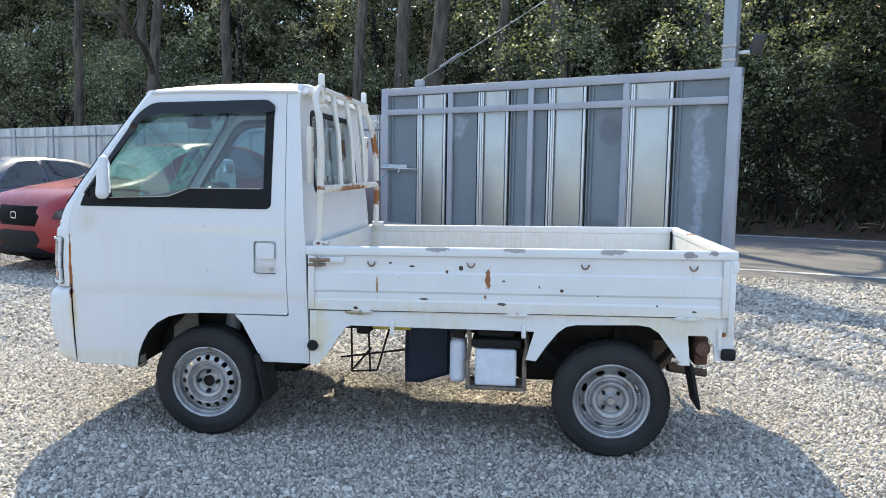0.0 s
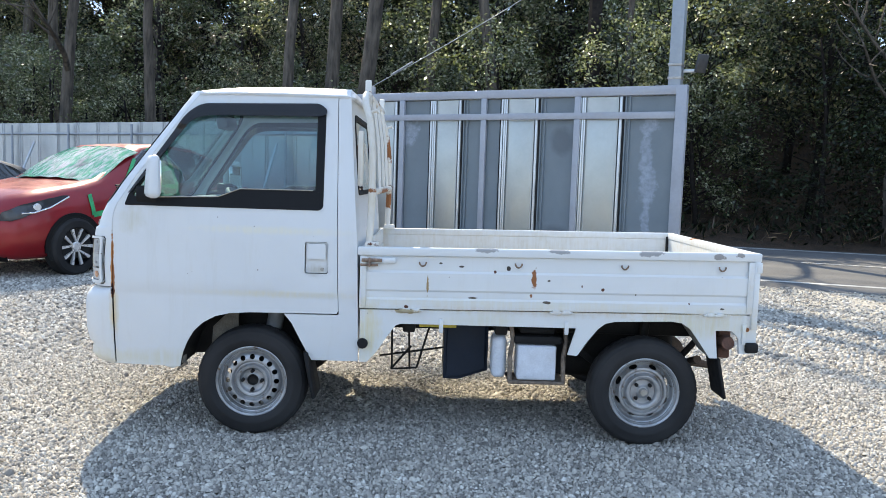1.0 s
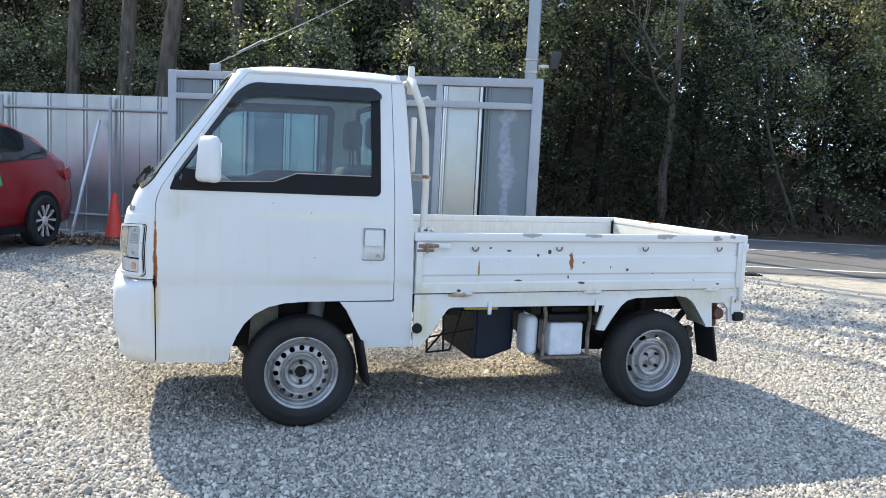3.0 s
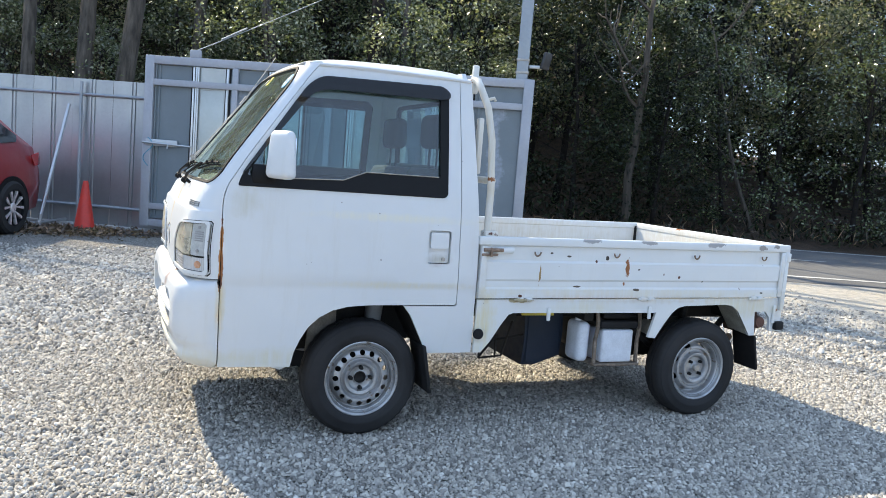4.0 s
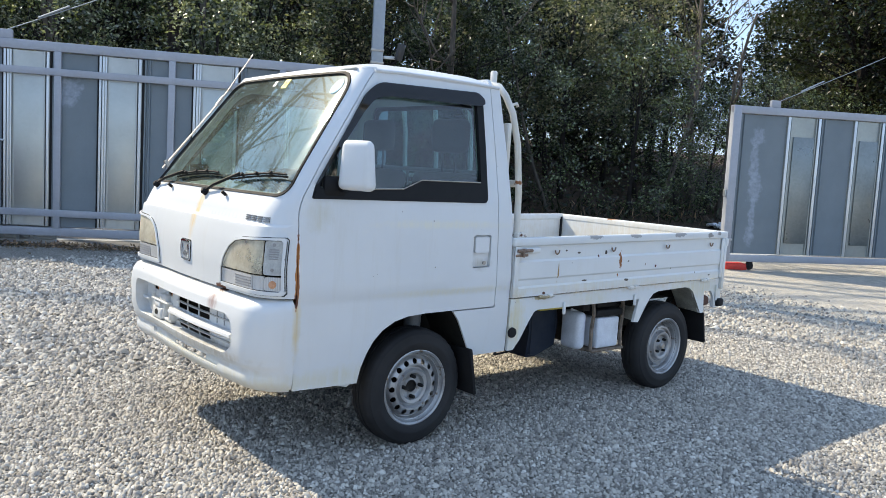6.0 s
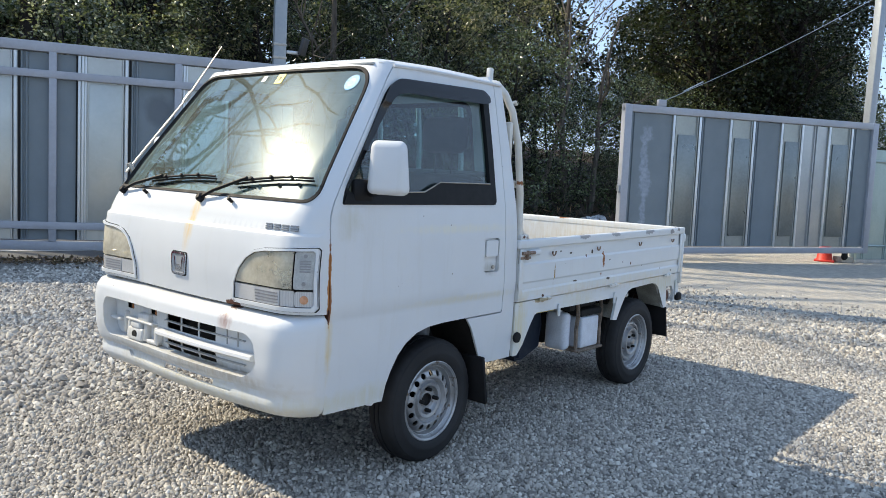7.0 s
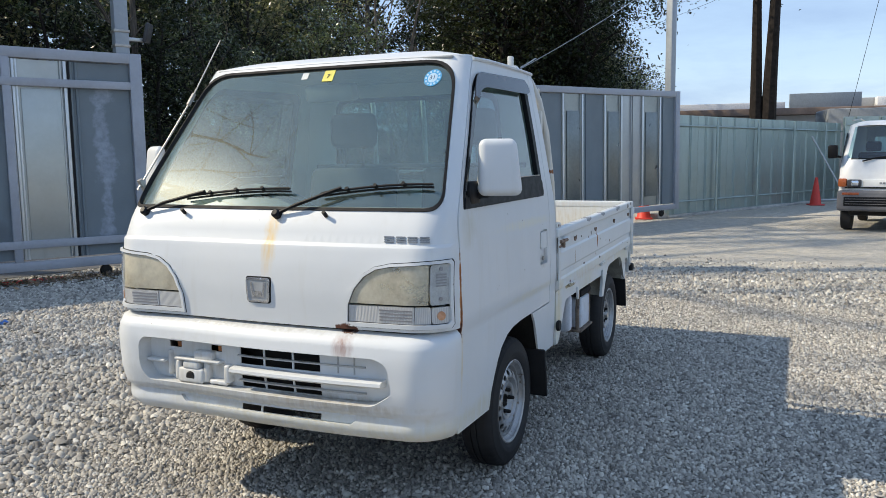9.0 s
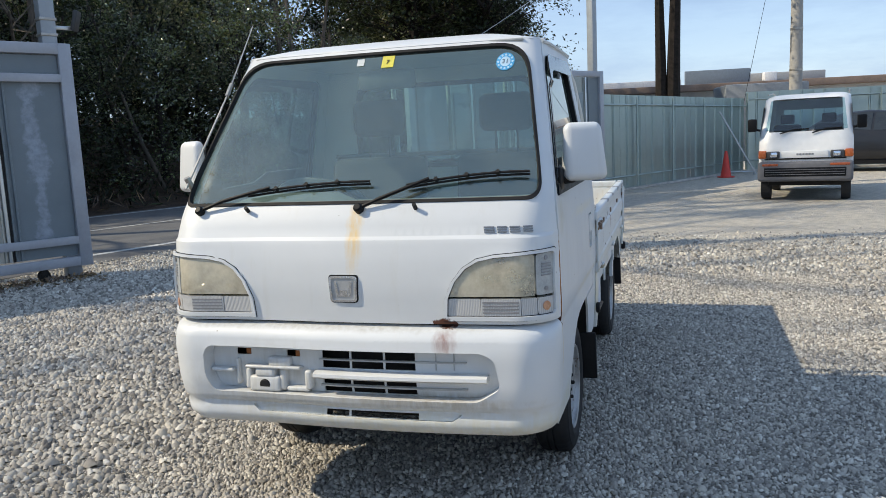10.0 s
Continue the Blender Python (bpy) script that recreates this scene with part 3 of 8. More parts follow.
def build_ground():
    bm = bmesh.new()
    fine = [x * 0.5 for x in range(-50, 111)]
    xs = [-900, -400, -180, -90, -50, -34] + fine + [64, 80, 110, 180, 400, 900]
    ys = [-900, -400, -180, -90, -50, -30, -20, -14] + [y * 0.5 for y in range(-20, 81)] + [48, 60, 90, 180, 400, 900]
    g = [[bm.verts.new((x, y, ground_height(x, y) if -60 < x < 120 and y < 100 else (3.2 if y > 30 else 0.0))) for x in xs] for y in ys]
    for j in range(len(ys) - 1):
        for i in range(len(xs) - 1):
            f = bm.faces.new((g[j][i], g[j][i + 1], g[j + 1][i + 1], g[j + 1][i]))
            c = f.calc_center_median()
            f.material_index = 1 if (Vector((c.x, c.y)) - ROAD_A).dot(RNRM) > 6.3 else 0
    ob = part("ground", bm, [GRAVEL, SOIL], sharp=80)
    tagged(ob, "grey crushed gravel yard running out to leaf litter under the trees", "ground", kind="structure")
    bm = bmesh.new()
    rows = []
    for a in range(-60, 121, 2):
        rows.append([bm.verts.new((*road_point(a, d), z)) for d, z in ((-0.35, 0.006), (0.0, 0.02), (3.2, 0.035), (6.6, 0.02), (6.8, 0.006))])
    for a, b in zip(rows, rows[1:]):
        skin(bm, a, b, False)
    bmesh.ops.recalc_face_normals(bm, faces=bm.faces[:])
    tagged(part("road", bm, ASPHALT), "worn grey asphalt road with white edge lines", "road", kind="structure")
    for d, w in ((0.30, 0.14), (3.3, 0.10), (6.25, 0.14)):
        bm = bmesh.new()
        z = 0.0245 + (0.015 if d == 3.3 else 0.0)
        if d == 3.3:
            for a in range(-58, 118, 10):
                q = [bm.verts.new((*road_point(a + u, d + v), z)) for u, v in ((0, -w / 2), (5, -w / 2), (5, w / 2), (0, w / 2))]
                bm.faces.new(q)
        else:
            rows = [[bm.verts.new((*road_point(a, d + v), z + (v > 0) * 0.0012)) for v in (-w / 2, w / 2)] for a in range(-58, 119, 2)]
            for a, b in zip(rows, rows[1:]):
                skin(bm, a, b, False)
        bmesh.ops.recalc_face_normals(bm, faces=bm.faces[:])
        tagged(part("road_line", bm, ROAD_WHITE), "faded white painted line on the asphalt road", "road line", kind="structure")


build_ground()


# ---- fences and gates ----
def wall_frame(a, b, z=0.0):
    """A pose at a whose x axis runs to b, z up."""
    d = Vector((b[0] - a[0], b[1] - a[1]))
    return pose(a[0], a[1], z, 0, 0, math.degrees(math.atan2(d.y, d.x))), d.length


def rib_profile(w, ribs, depth=0.018, rw=0.030):
    """A flat sheet width w with pressed double ribs: (along, out) pairs."""
    pts = [(0.0, 0.0)]
    for c in ribs:
        for o in (-0.026, 0.026):
            pts += [(c + o - rw / 2, 0), (c + o - rw / 4, depth), (c + o + rw / 4, depth), (c + o + rw / 2, 0)]
    pts.append((w, 0.0))
    return pts


def pressed_sheet(w, h, ribs, z0=0.0, thick=0.003, depth=0.018):
    bm = bmesh.new()
    pr = rib_profile(w, ribs, depth)
    front = [[bm.verts.new((u, -o, z)) for u, o in pr] for z in (z0, z0 + h)]
    back = [[bm.verts.new((u, -o + thick, z)) for u, o in pr] for z in (z0, z0 + h)]
    skin(bm, front[0], front[1], False)
    skin(bm, back[1], back[0], False)
    for z in (0, 1):
        skin(bm, front[z], back[z], False)
    for i in (0, -1):
        bm.faces.new((front[0][i], front[1][i], back[1][i], back[0][i]))
    bmesh.ops.recalc_face_normals(bm, faces=bm.faces[:])
    return bm


def build_fence(name, a, b, label, top=2.12, brace_at=(), pw=0.62, lean=-0.25, skin_mat=None, post_at=0.04):
    m, length = wall_frame(a, b)
    root = thing(name, label, "fence", m, kind="structure")
    n = round(length / pw)
    pw = length / n
    first = part("panel", pressed_sheet(pw - 0.004, top - 0.06, [pw * 0.5], 0.06), skin_mat or GALV, root)
    for i in range(1, n):
        share("panel", first.data, root, pose(i * pw, 0.003 * (i % 2), 0))
    bm = bmesh.new()
    tube(bm, [(0, -0.045, top - 0.22), (length, -0.045, top - 0.22)], 0.021)
    part("rail", bm, skin_mat or POLE, root)
    bm = bmesh.new()
    tube(bm, [(0, -0.045, 0.32), (length, -0.045, 0.32)], 0.021)
    part("rail", bm, skin_mat or POLE, root)
    bm = bmesh.new()
    tube(bm, [(0, -0.075, 0.0), (0, -0.075, top - 0.04)], 0.024)
    post = part("post", bm, skin_mat or POLE, root)
    post.matrix_basis = pose(post_at, 0, 0)
    for i in range(1, int((length - post_at) / 1.86) + 1):
        share("post", post.data, root, pose(post_at + i * 1.86, 0, 0))
    bm = bmesh.new()
    box(bm, 0, length, -0.10, 0.03, 0.0, 0.06, 0.008)
    part("footing", bm, CONCRETE, root, "pale timber and concrete footing strip")
    for u in brace_at:
        bm = bmesh.new()
        tube(bm, [(u, -0.09, top - 0.38), (u + lean, -0.95, 0.03)], 0.024)
        tube(bm, [(u + lean, -0.90, 0.0), (u + lean, -0.90, 0.22)], 0.02)
        tube(bm, [(u + lean, -0.95, 0.10), (u, -0.10, 0.10)], 0.02)
        part("brace", bm, GALV_PIPE, root, "slanting galvanised pipe brace")
    return root


F1A, F1B = (-22.0, 20.2), (0.4, 7.32)
build_fence("fence_left", F1A, F1B, "tall galvanised sheet steel fence on pipe posts", brace_at=(5.6, 11.2, 16.9, 23.38), lean=0.16, post_at=1.23)
build_fence("fence_right", (13.45, 0.62), (21.3, -3.0), "tall galvanised sheet steel fence reflecting the yard", brace_at=(6.6,), lean=0.35, skin_mat=GALV_GREEN)
build_fence("fence_back", (21.35, -3.05), (24.0, -16.0), "sunlit galvanised sheet steel fence at the yard's end", top=2.3, skin_mat=GALV_GREEN)


def build_gate(name, a, b, label, strips, mull, rails, extra, inner, rise=0.0):
    m, length = wall_frame(a, b)
    m = m @ pose(0, 0, 0, 0, -rise, 0)
    root = thing(name, label, "gate", m)
    H0, H1 = 0.13, 2.48
    for z0, z1, nm in ((H1 - 0.11, H1, "top_beam"), (H0, H0 + 0.10, "bottom_beam")):
        bm = bmesh.new()
        box(bm, 0, length, -0.05, 0.05, z0, z1, 0.006)
        part(nm, bm, GATE_FRAME, root)
    for u in (0.0, length - 0.13):
        bm = bmesh.new()
        box(bm, u, u + 0.13, -0.053, 0.053, H0 - 0.003, H1 + 0.003, 0.006)
        part("end_post", bm, GATE_FRAME, root)
    for z in rails:
        bm = bmesh.new()
        box(bm, 0.13, length - 0.13, -0.062, -0.018, z, z + 0.085, 0.005)
        part("rail", bm, GATE_FRAME, root)
    for u in mull:
        bm = bmesh.new()
        box(bm, u - 0.04, u + 0.04, -0.058, -0.012, H0 + 0.10, H1 - 0.11, 0.005)
        part("mullion", bm, GATE_FRAME, root)
    for u0, u1, kind in strips:
        w = u1 - u0
        ribs = {"l": [0.045, w - 0.05], "s": [w * 0.5]}.get(kind, [0.05])
        bm = pressed_sheet(w - 0.003, H1 - H0 - 0.24, ribs, H0 + 0.12, 0.002, 0.024)
        mat = {"g": GATE_GREY, "l": PEARL if mull else PANE_DULL, "s": GALV, "d": GATE_DRIP, "b": GATE_BLOT, "w": GATE_WASH}[kind]
        o = part("sheet_panel", bm, mat, root, {"l": "pale bright metal sheet", "s": "galvanised sheet", "d": "blue-grey sheet with a pale drip stain", "b": "blue-grey sheet with a round dark blot"}.get(kind, "blue-grey painted sheet"))
        o.matrix_basis = pose(u0, -0.002, 0)
        if kind == "l":
            for d0, d1 in ((0.008, 0.036), (0.046, 0.070), (0.080, 0.098), (w - 0.052, w - 0.022)) if mull else ((0.004, 0.050), (w - 0.050, w - 0.004)):
                bm = bmesh.new()
                box(bm, u0 + d0, u0 + d1, -0.036, -0.020, H0 + 0.12, H1 - 0.12, 0.005)
                part("joint_strip", bm, JOINT, root, "bright metal joint strip")
            # Dark strips laid on the sheets put the gaps' shade into colour.
            for d0, d1 in ((-0.012, 0.004), (w - 0.014, w + 0.010)) if mull else ():
                bm = bmesh.new()
                box(bm, u0 + d0, u0 + d1, -0.026, -0.018, H0 + 0.12, H1 - 0.12)
                part("joint_gap", bm, RUBBER, root, "dark strip drawn for the shaded gap between sheets")
            bm = bmesh.new()
            box(bm, u0 + 0.125, u1 - 0.075, -0.020, -0.006, H0 + 0.30, H1 - 0.42, 0.004)
            part("inner_pane", bm, inner, root, "dull inner pane of the light strip")
    for u in (0.5, length - 0.5):
        bm = bmesh.new()
        lathe(bm, [(0, -0.03), (0.05, -0.03), (0.065, -0.01), (0.05, 0), (0.065, 0.01), (0.05, 0.03), (0, 0.03)], (u, 0, 0.065), (0, 1, 0), 20)
        box(bm, u - 0.03, u + 0.03, -0.04, 0.04, 0.065, H0 + 0.02)
        part("roller", bm, DARK_METAL, root, "dark steel roller wheel")
    bm = bmesh.new()
    box(bm, 0.62, 0.78, -0.03, 0.03, H1, H1 + 0.11, 0.015)
    part("cable_bracket", bm, GATE_FRAME, root)
    extra(root, length)
    return root


def left_gate_extra(root, length):
    bm = bmesh.new()
    box(bm, 0.06, 0.52, -0.075, -0.055, 1.25, 1.34, 0.006)
    tube(bm, [(0.02, -0.085, 1.29), (0.72, -0.085, 1.27)], 0.014)
    tube(bm, [(0.40, -0.085, 1.28), (0.40, -0.12, 1.22)], 0.01)
    part("slide_bolt", bm, GALV_PIPE, root, "galvanised slide bolt")
    bm = bmesh.new()
    tube(bm, [(0.10 + 0.07 * math.sin(i * 0.5), -0.08 - 0.01 * math.cos(i), 1.36 - i * 0.03) for i in range(14)], 0.006, 6)
    part("rope", bm, plain("blue_rope", (0.05, 0.30, 0.42), 0.8), root, "short blue-green rope")


G1A, G1B = (-0.78, 7.74), (3.85, 5.11)
G2A, G2B = (8.7, 3.0), (13.40, 0.37)
build_gate("sliding_gate", G1A, G1B, "blue-grey framed sliding gate of grey and pale metal strips, standing open",
           [(0.13, 0.68, "g"), (0.68, 1.22, "l"), (1.22, 1.76, "w"), (1.76, 2.28, "l"), (2.28, 2.87, "g"), (2.87, 3.43, "l"), (3.43, 3.97, "b"), (3.97, 4.56, "l"), (4.56, 5.19, "d")],
           [1.30, 2.62, 3.96], [2.08, 0.37], left_gate_extra, PANE)


def right_gate_extra(root, length):
    bm = bmesh.new()
    box(bm, -0.03, 0.0, -0.03, 0.03, 1.12, 1.22, 0.006)
    part("latch", bm, GALV_PIPE, root, "steel latch")
    bm = bmesh.new()
    box(bm, 0.05, 0.13, -0.08, -0.055, 0.45, 0.48, 0.004)
    part("bolt", bm, GALV_PIPE, root, "steel bolt")


build_gate("sliding_gate", G2A, G2B, "blue-grey framed sliding gate facing the yard, standing open",
           [(0.13, 0.92, "d"), (0.92, 1.49, "l"), (1.49, 2.06, "g"), (2.06, 2.60, "l"), (2.60, 3.15, "g"), (3.15, 3.66, "l"), (3.66, 4.23, "s"), (4.23, 4.81, "l"), (4.81, 5.30, "g")],
           [], [], right_gate_extra, PANE_DARK, 0.8)


def build_pole(name, x, y, h, label, lamp_on):
    root = thing(name, label, "post", pose(x, y, 0, 0, 0, -29.6))
    bm = bmesh.new()
    box(bm, -0.075, 0.075, -0.075, 0.075, 0, h, 0.008)
    part("column", bm, POLE, root)
    if lamp_on:
        for z in (2.56, 2.72):
            bm = bmesh.new()
            box(bm, -0.085, 0.085, -0.085, 0.085, z, z + 0.03, 0.004)
            part("clamp", bm, STEEL, root)
        bm = bmesh.new()
        box(bm, 0.085, 0.26, -0.02, 0.02, 2.64, 2.68, 0.005)
        part("arm", bm, GALV_PIPE, root)
        bm = bmesh.new()
        box(bm, -0.025, 0.025, -0.075, 0.075, -0.11, 0.11, 0.015, m=pose(0.30, -0.02, 2.74, 0, 14, -35))
        part("floodlight", bm, plain("lamp_housing", (0.035, 0.037, 0.04), 0.5), root, "small dark grey floodlight head")
    return root


build_pole("gate_pole", 3.74, 5.27, 6.2, "square galvanised steel gate pole with a floodlight", True)
build_pole("gate_pole", 13.75, 0.60, 6.2, "square galvanised steel gate pole", False)


def build_cable(a, b, label):
    bm = bmesh.new()
    a, b = Vector(a), Vector(b)
    tube(bm, [a.lerp(b, i / 16) - Vector((0, 0, 0.07 * math.sin(math.pi * i / 16))) for i in range(17)], 0.006, 6)
    tube(bm, [a.lerp(b, 0.08), a.lerp(b, 0.12), a.lerp(b, 0.16)], 0.012, 6)
    tagged(part("stay_cable", bm, POLE), label, "cable")


gd = (Vector(G1B) - Vector(G1A)).normalized()
p = Vector(G1A) + gd * 0.7
build_cable((p.x, p.y, 2.58), (3.72, 5.28, 4.75), "thin steel cable from the gate's top to its pole")
p = Vector(G2A) + (Vector(G2B) - Vector(G2A)).normalized() * 0.7
build_cable((p.x, p.y, 2.58), (13.75, 0.6, 4.95), "thin steel cable from the gate's top to its pole")
# ---- small pickup truck: front to -x, wheels on z = 0 ----
W_OF = curve_of([(0.30, 0.668), (0.50, 0.682), (0.75, 0.688), (1.0, 0.684), (1.1, 0.676), (1.35, 0.636), (1.6, 0.590), (1.66, 0.578)])
XF_OF = curve_of([(0.60, -0.795), (0.72, -0.806), (0.83, -0.812), (0.92, -0.806), (0.984, -0.793), (0.993, -0.780), (1.05, -0.762), (1.10, -0.735), (1.62, -0.362), (1.66, -0.33)])
XSEAM_OF = curve_of([(0.30, -0.636), (0.70, -0.645), (1.025, -0.647), (1.06, -0.642), (1.10, -0.629), (1.233, -0.547), (1.403, -0.430), (1.589, -0.300), (1.635, -0.262), (1.66, -0.24)])
R_OF = curve_of([(0.9, 0.15), (1.02, 0.13), (1.2, 0.075), (1.66, 0.075)])
BOW = 0.04
FULL_OF = curve_of([(1.0, 0.054), (1.12, 0.026), (1.7, 0.026)])


def fuller(p):
    """The cab's far corner stands a little further forward than its near one."""
    if p.y > 0.2:
        p.x -= FULL_OF(p.z) * ((p.y - 0.2) / 0.48) ** 2
    return p


def plan_point(s, z, xf, w, r, bow=BOW):
    """A point of the nose's rounded plan outline, s along it from the middle."""
    sg, s = (-1 if s < 0 else 1), abs(s)
    yc = w - r
    if s <= yc:
        return fuller(Vector((xf + bow * (s / w) ** 2, sg * s, z)))
    xc = xf + bow * (yc / w) ** 2 + r
    th = (s - yc) / r
    if th <= math.pi / 2:
        return fuller(Vector((xc - r * math.cos(th), sg * (yc + r * math.sin(th)), z)))
    return fuller(Vector((xc + (s - yc - r * math.pi / 2), sg * w, z)))


def s_at(x, z, xf, w, r, bow=BOW):
    """s of the outline where it reaches x on its way back."""
    yc = w - r
    xc = xf + bow * (yc / w) ** 2 + r
    if x >= xc:
        return yc + r * math.pi / 2 + (x - xc)
    return yc + r * math.acos(min(1, (xc - x) / r))


def nose(s, z, off=0.0):
    p = plan_point(s, z, XF_OF(z) - off, W_OF(z) + off, R_OF(z))
    return p


def s_seam(z):
    return s_at(XSEAM_OF(z), z, XF_OF(z), W_OF(z), R_OF(z))


XB_OF = curve_of([(0.335, -0.780), (0.345, -0.805), (0.37, -0.824), (0.385, -0.828), (0.425, -0.820), (0.440, -0.836), (0.50, -0.850), (0.62, -0.852), (0.665, -0.844), (0.690, -0.826), (0.704, -0.796), (0.707, -0.780)])
WB_OF = curve_of([(0.335, 0.655), (0.36, 0.672), (0.45, 0.684), (0.62, 0.692), (0.69, 0.690), (0.707, 0.680)])


def bumper_at(s, z, off=0.0):
    return plan_point(s, z, XB_OF(z) - off, WB_OF(z) + off, 0.15, 0.05)


def s_bumper_end(z):
    return s_at(XSEAM_OF(z) - 0.0012, z, XB_OF(z), WB_OF(z), 0.15, 0.05)


truck = thing("pickup_truck", "small white cab-over pickup truck with rust spots, parked on gravel", "truck")
GAP = 0.0018

# nose panel with windscreen and headlamp openings
zs = [0.712 + (1.645 - 0.712) * i / 40 for i in range(41)]
outline = [(-s_seam(z) + GAP, z) for z in zs] + [(s_seam(z) - GAP, z) for z in reversed(zs)]
WIND = rounded([(-0.650, 1.099), (-0.548, 1.627), (0.562, 1.627), (0.660, 1.099)], [0.06, 0.11, 0.11, 0.06], 7)
HL_OUT = 0.722
HL = [(0.335, 0.724), (0.340, 0.79), (0.365, 0.85), (0.40, 0.894), (0.445, 0.922), (0.50, 0.934), (0.62, 0.943), (HL_OUT - 0.01, 0.946), (HL_OUT, 0.937), (HL_OUT + 0.002, 0.735), (HL_OUT - 0.01, 0.724)]


def scaled(poly, d):
    c = [sum(p[0] for p in poly) / len(poly), sum(p[1] for p in poly) / len(poly)]
    w = max(p[0] for p in poly) - min(p[0] for p in poly)
    h = max(p[1] for p in poly) - min(p[1] for p in poly)
    return [(c[0] + (p[0] - c[0]) * (1 - 2 * d / w), c[1] + (p[1] - c[1]) * (1 - 2 * d / h)) for p in poly]


mirror = lambda poly: [(-a, b) for a, b in reversed(poly)]
bm = sheet(outline, [WIND, scaled(HL, 0.007), mirror(scaled(HL, 0.007))], nose, 0.012, (-1, 0, 0.3), 0.03, lines=[((-0.70, z), (0.70, z)) for z in (0.982, 0.9845, 0.9925, 0.995)])
part("nose_panel", bm, PAINT, truck, "white pressed nose panel with a rust streak", sharp=50)

# windscreen: rubber and glass
bm = sheet(WIND, [scaled(WIND, 0.0095)], lambda s, z: nose(s, z, 0.004), 0.016, (-1, 0, 0.3), 0.03)
part("windscreen_seal", bm, RUBBER, truck)
bm = sheet(scaled(WIND, 0.010), [], lambda s, z: nose(s, z, -0.006), 0.0, (-1, 0, 0.3), 0.04)
screen = part("windscreen", bm, SCREEN, truck, "tinted windscreen with two stickers")
screen.visible_shadow = False

# Black sheet put behind the nose and bumper gap to give its shade.
bm = sheet([(-0.72, 0.690), (-0.72, 0.735), (0.72, 0.735), (0.72, 0.690)], [], lambda s, z: nose(s, z, -0.018), 0.003, (-1, 0, 0), 0.05)
part("gap_filler", bm, RUBBER, truck)

# headlamps
SIDE_LENS = plain("grey_lens", (0.40, 0.42, 0.42), 0.16, vary=0.2, scale=25)
RIB_GREY = plain("lens_rib_grey", (0.24, 0.24, 0.25), 0.35)
for sg in (1, -1):
    side = (lambda p: p) if sg > 0 else mirror
    lamp_root = part("headlamp", sheet(side(HL), [side(scaled(HL, 0.012))], lambda s, z: nose(s, z, 0.008), 0.008, (-1, 0, 0), 0.03), PAINT, truck, "white bezel round a yellowed headlamp")
    # Thin black ring draws the shaded panel gap round the bezel.
    part("lamp_gap_ring", sheet(side(scaled(HL, -0.0020)), [side(scaled(HL, 0.001))], lambda s, z: nose(s, z, 0.0018), 0.0018, (-1, 0, 0), 0.03), RUBBER, lamp_root)
    part("lens_seal", sheet(side(scaled(HL, 0.0115)), [side(scaled(HL, 0.0140))], lambda s, z: nose(s, z, 0.0035), 0.004, (-1, 0, 0), 0.03), SEAL, lamp_root)
    inner = scaled(HL, 0.015)
    top = [p for p in inner if p[1] > 0.80 and p[0] < 0.63]
    big = [(0.352, 0.802)] + [(max(a, 0.352), b) for a, b in top] + [(0.628, 0.930), (0.628, 0.802)]
    big = [big[0]] + sorted([p for p in big[1:-1]], key=lambda p: p[0]) + [big[-1]]
    part("reflector", sheet(side(big), [], lambda s, z: nose(s, z, -0.045 - 0.02 * math.sin((abs(s) - 0.35) * 11)), 0.004, (-1, 0, 0), 0.03), REFLECT, lamp_root)
    part("main_lens", sheet(side(big), [], lambda s, z: nose(s, z, 0.002), 0.004, (-1, 0, 0), 0.03), HAZE, lamp_root, "yellowed clear lens")
    for u in (0.455, 0.565):
        q = nose(u * sg, 0.862, -0.04)
        bm = bmesh.new()
        lathe(bm, [(0.050, 0.026), (0.040, 0.012), (0.026, 0.003), (0.012, 0.0), (0.009, 0.010), (0.0, 0.012)], q, (-1, 0, 0), 24)
        part("lamp_bowl", bm, REFLECT, lamp_root)
    cor = [(0.634, 0.802), (0.634, 0.931), (0.708, 0.934), (0.711, 0.802)]
    part("side_lens", sheet(side(rounded(cor, 0.008)), [], lambda s, z: nose(s, z, 0.002), 0.012, (-1, 0, 0), 0.03), SIDE_LENS, lamp_root, "grey side lamp lens with a small ribbed window")
    for z in (0.822, 0.918):
        part("lens_pip", sheet(side(disc(0.672, z, 0.007, 10)), [], lambda s, zz: nose(s, zz, 0.004), 0.003, (-1, 0, 0), 0.03), RIB_GREY, lamp_root)
    low = [(0.346, 0.738), (0.350, 0.795), (0.711, 0.795), (0.711, 0.738)]
    bm = bmesh.new()
    for u0, u1 in ((0.350, 0.4545), (0.4557, 0.5815), (0.5827, 0.6345)):
        sheet(side(rounded([(u0, 0.738), (u0, 0.795), (u1, 0.795), (u1, 0.738)], 0.004)), [], lambda s, z: nose(s, z, 0.0025 if u0 == 0.4557 else 0.001), 0.012, (-1, 0, 0), 0.03, bm)
    part("indicator_lens", bm, CLEAR, lamp_root, "clear ribbed indicator lens")
    bm = bmesh.new()
    for k in range(4):
        z = 0.748 + k * 0.011
        sheet(side([(0.462, z), (0.462, z + 0.005), (0.575, z + 0.005), (0.575, z)]), [], lambda s, zz: nose(s, zz, 0.004), 0.004, (-1, 0, 0), 0.05, bm)
    part("lens_rib", bm, RIB_GREY, lamp_root)
    bm = sheet(side(rounded([(0.637, 0.739), (0.637, 0.794), (0.710, 0.794), (0.710, 0.739)], 0.012)), [], lambda s, z: nose(s, z, 0.0015), 0.012, (-1, 0, 0), 0.03)
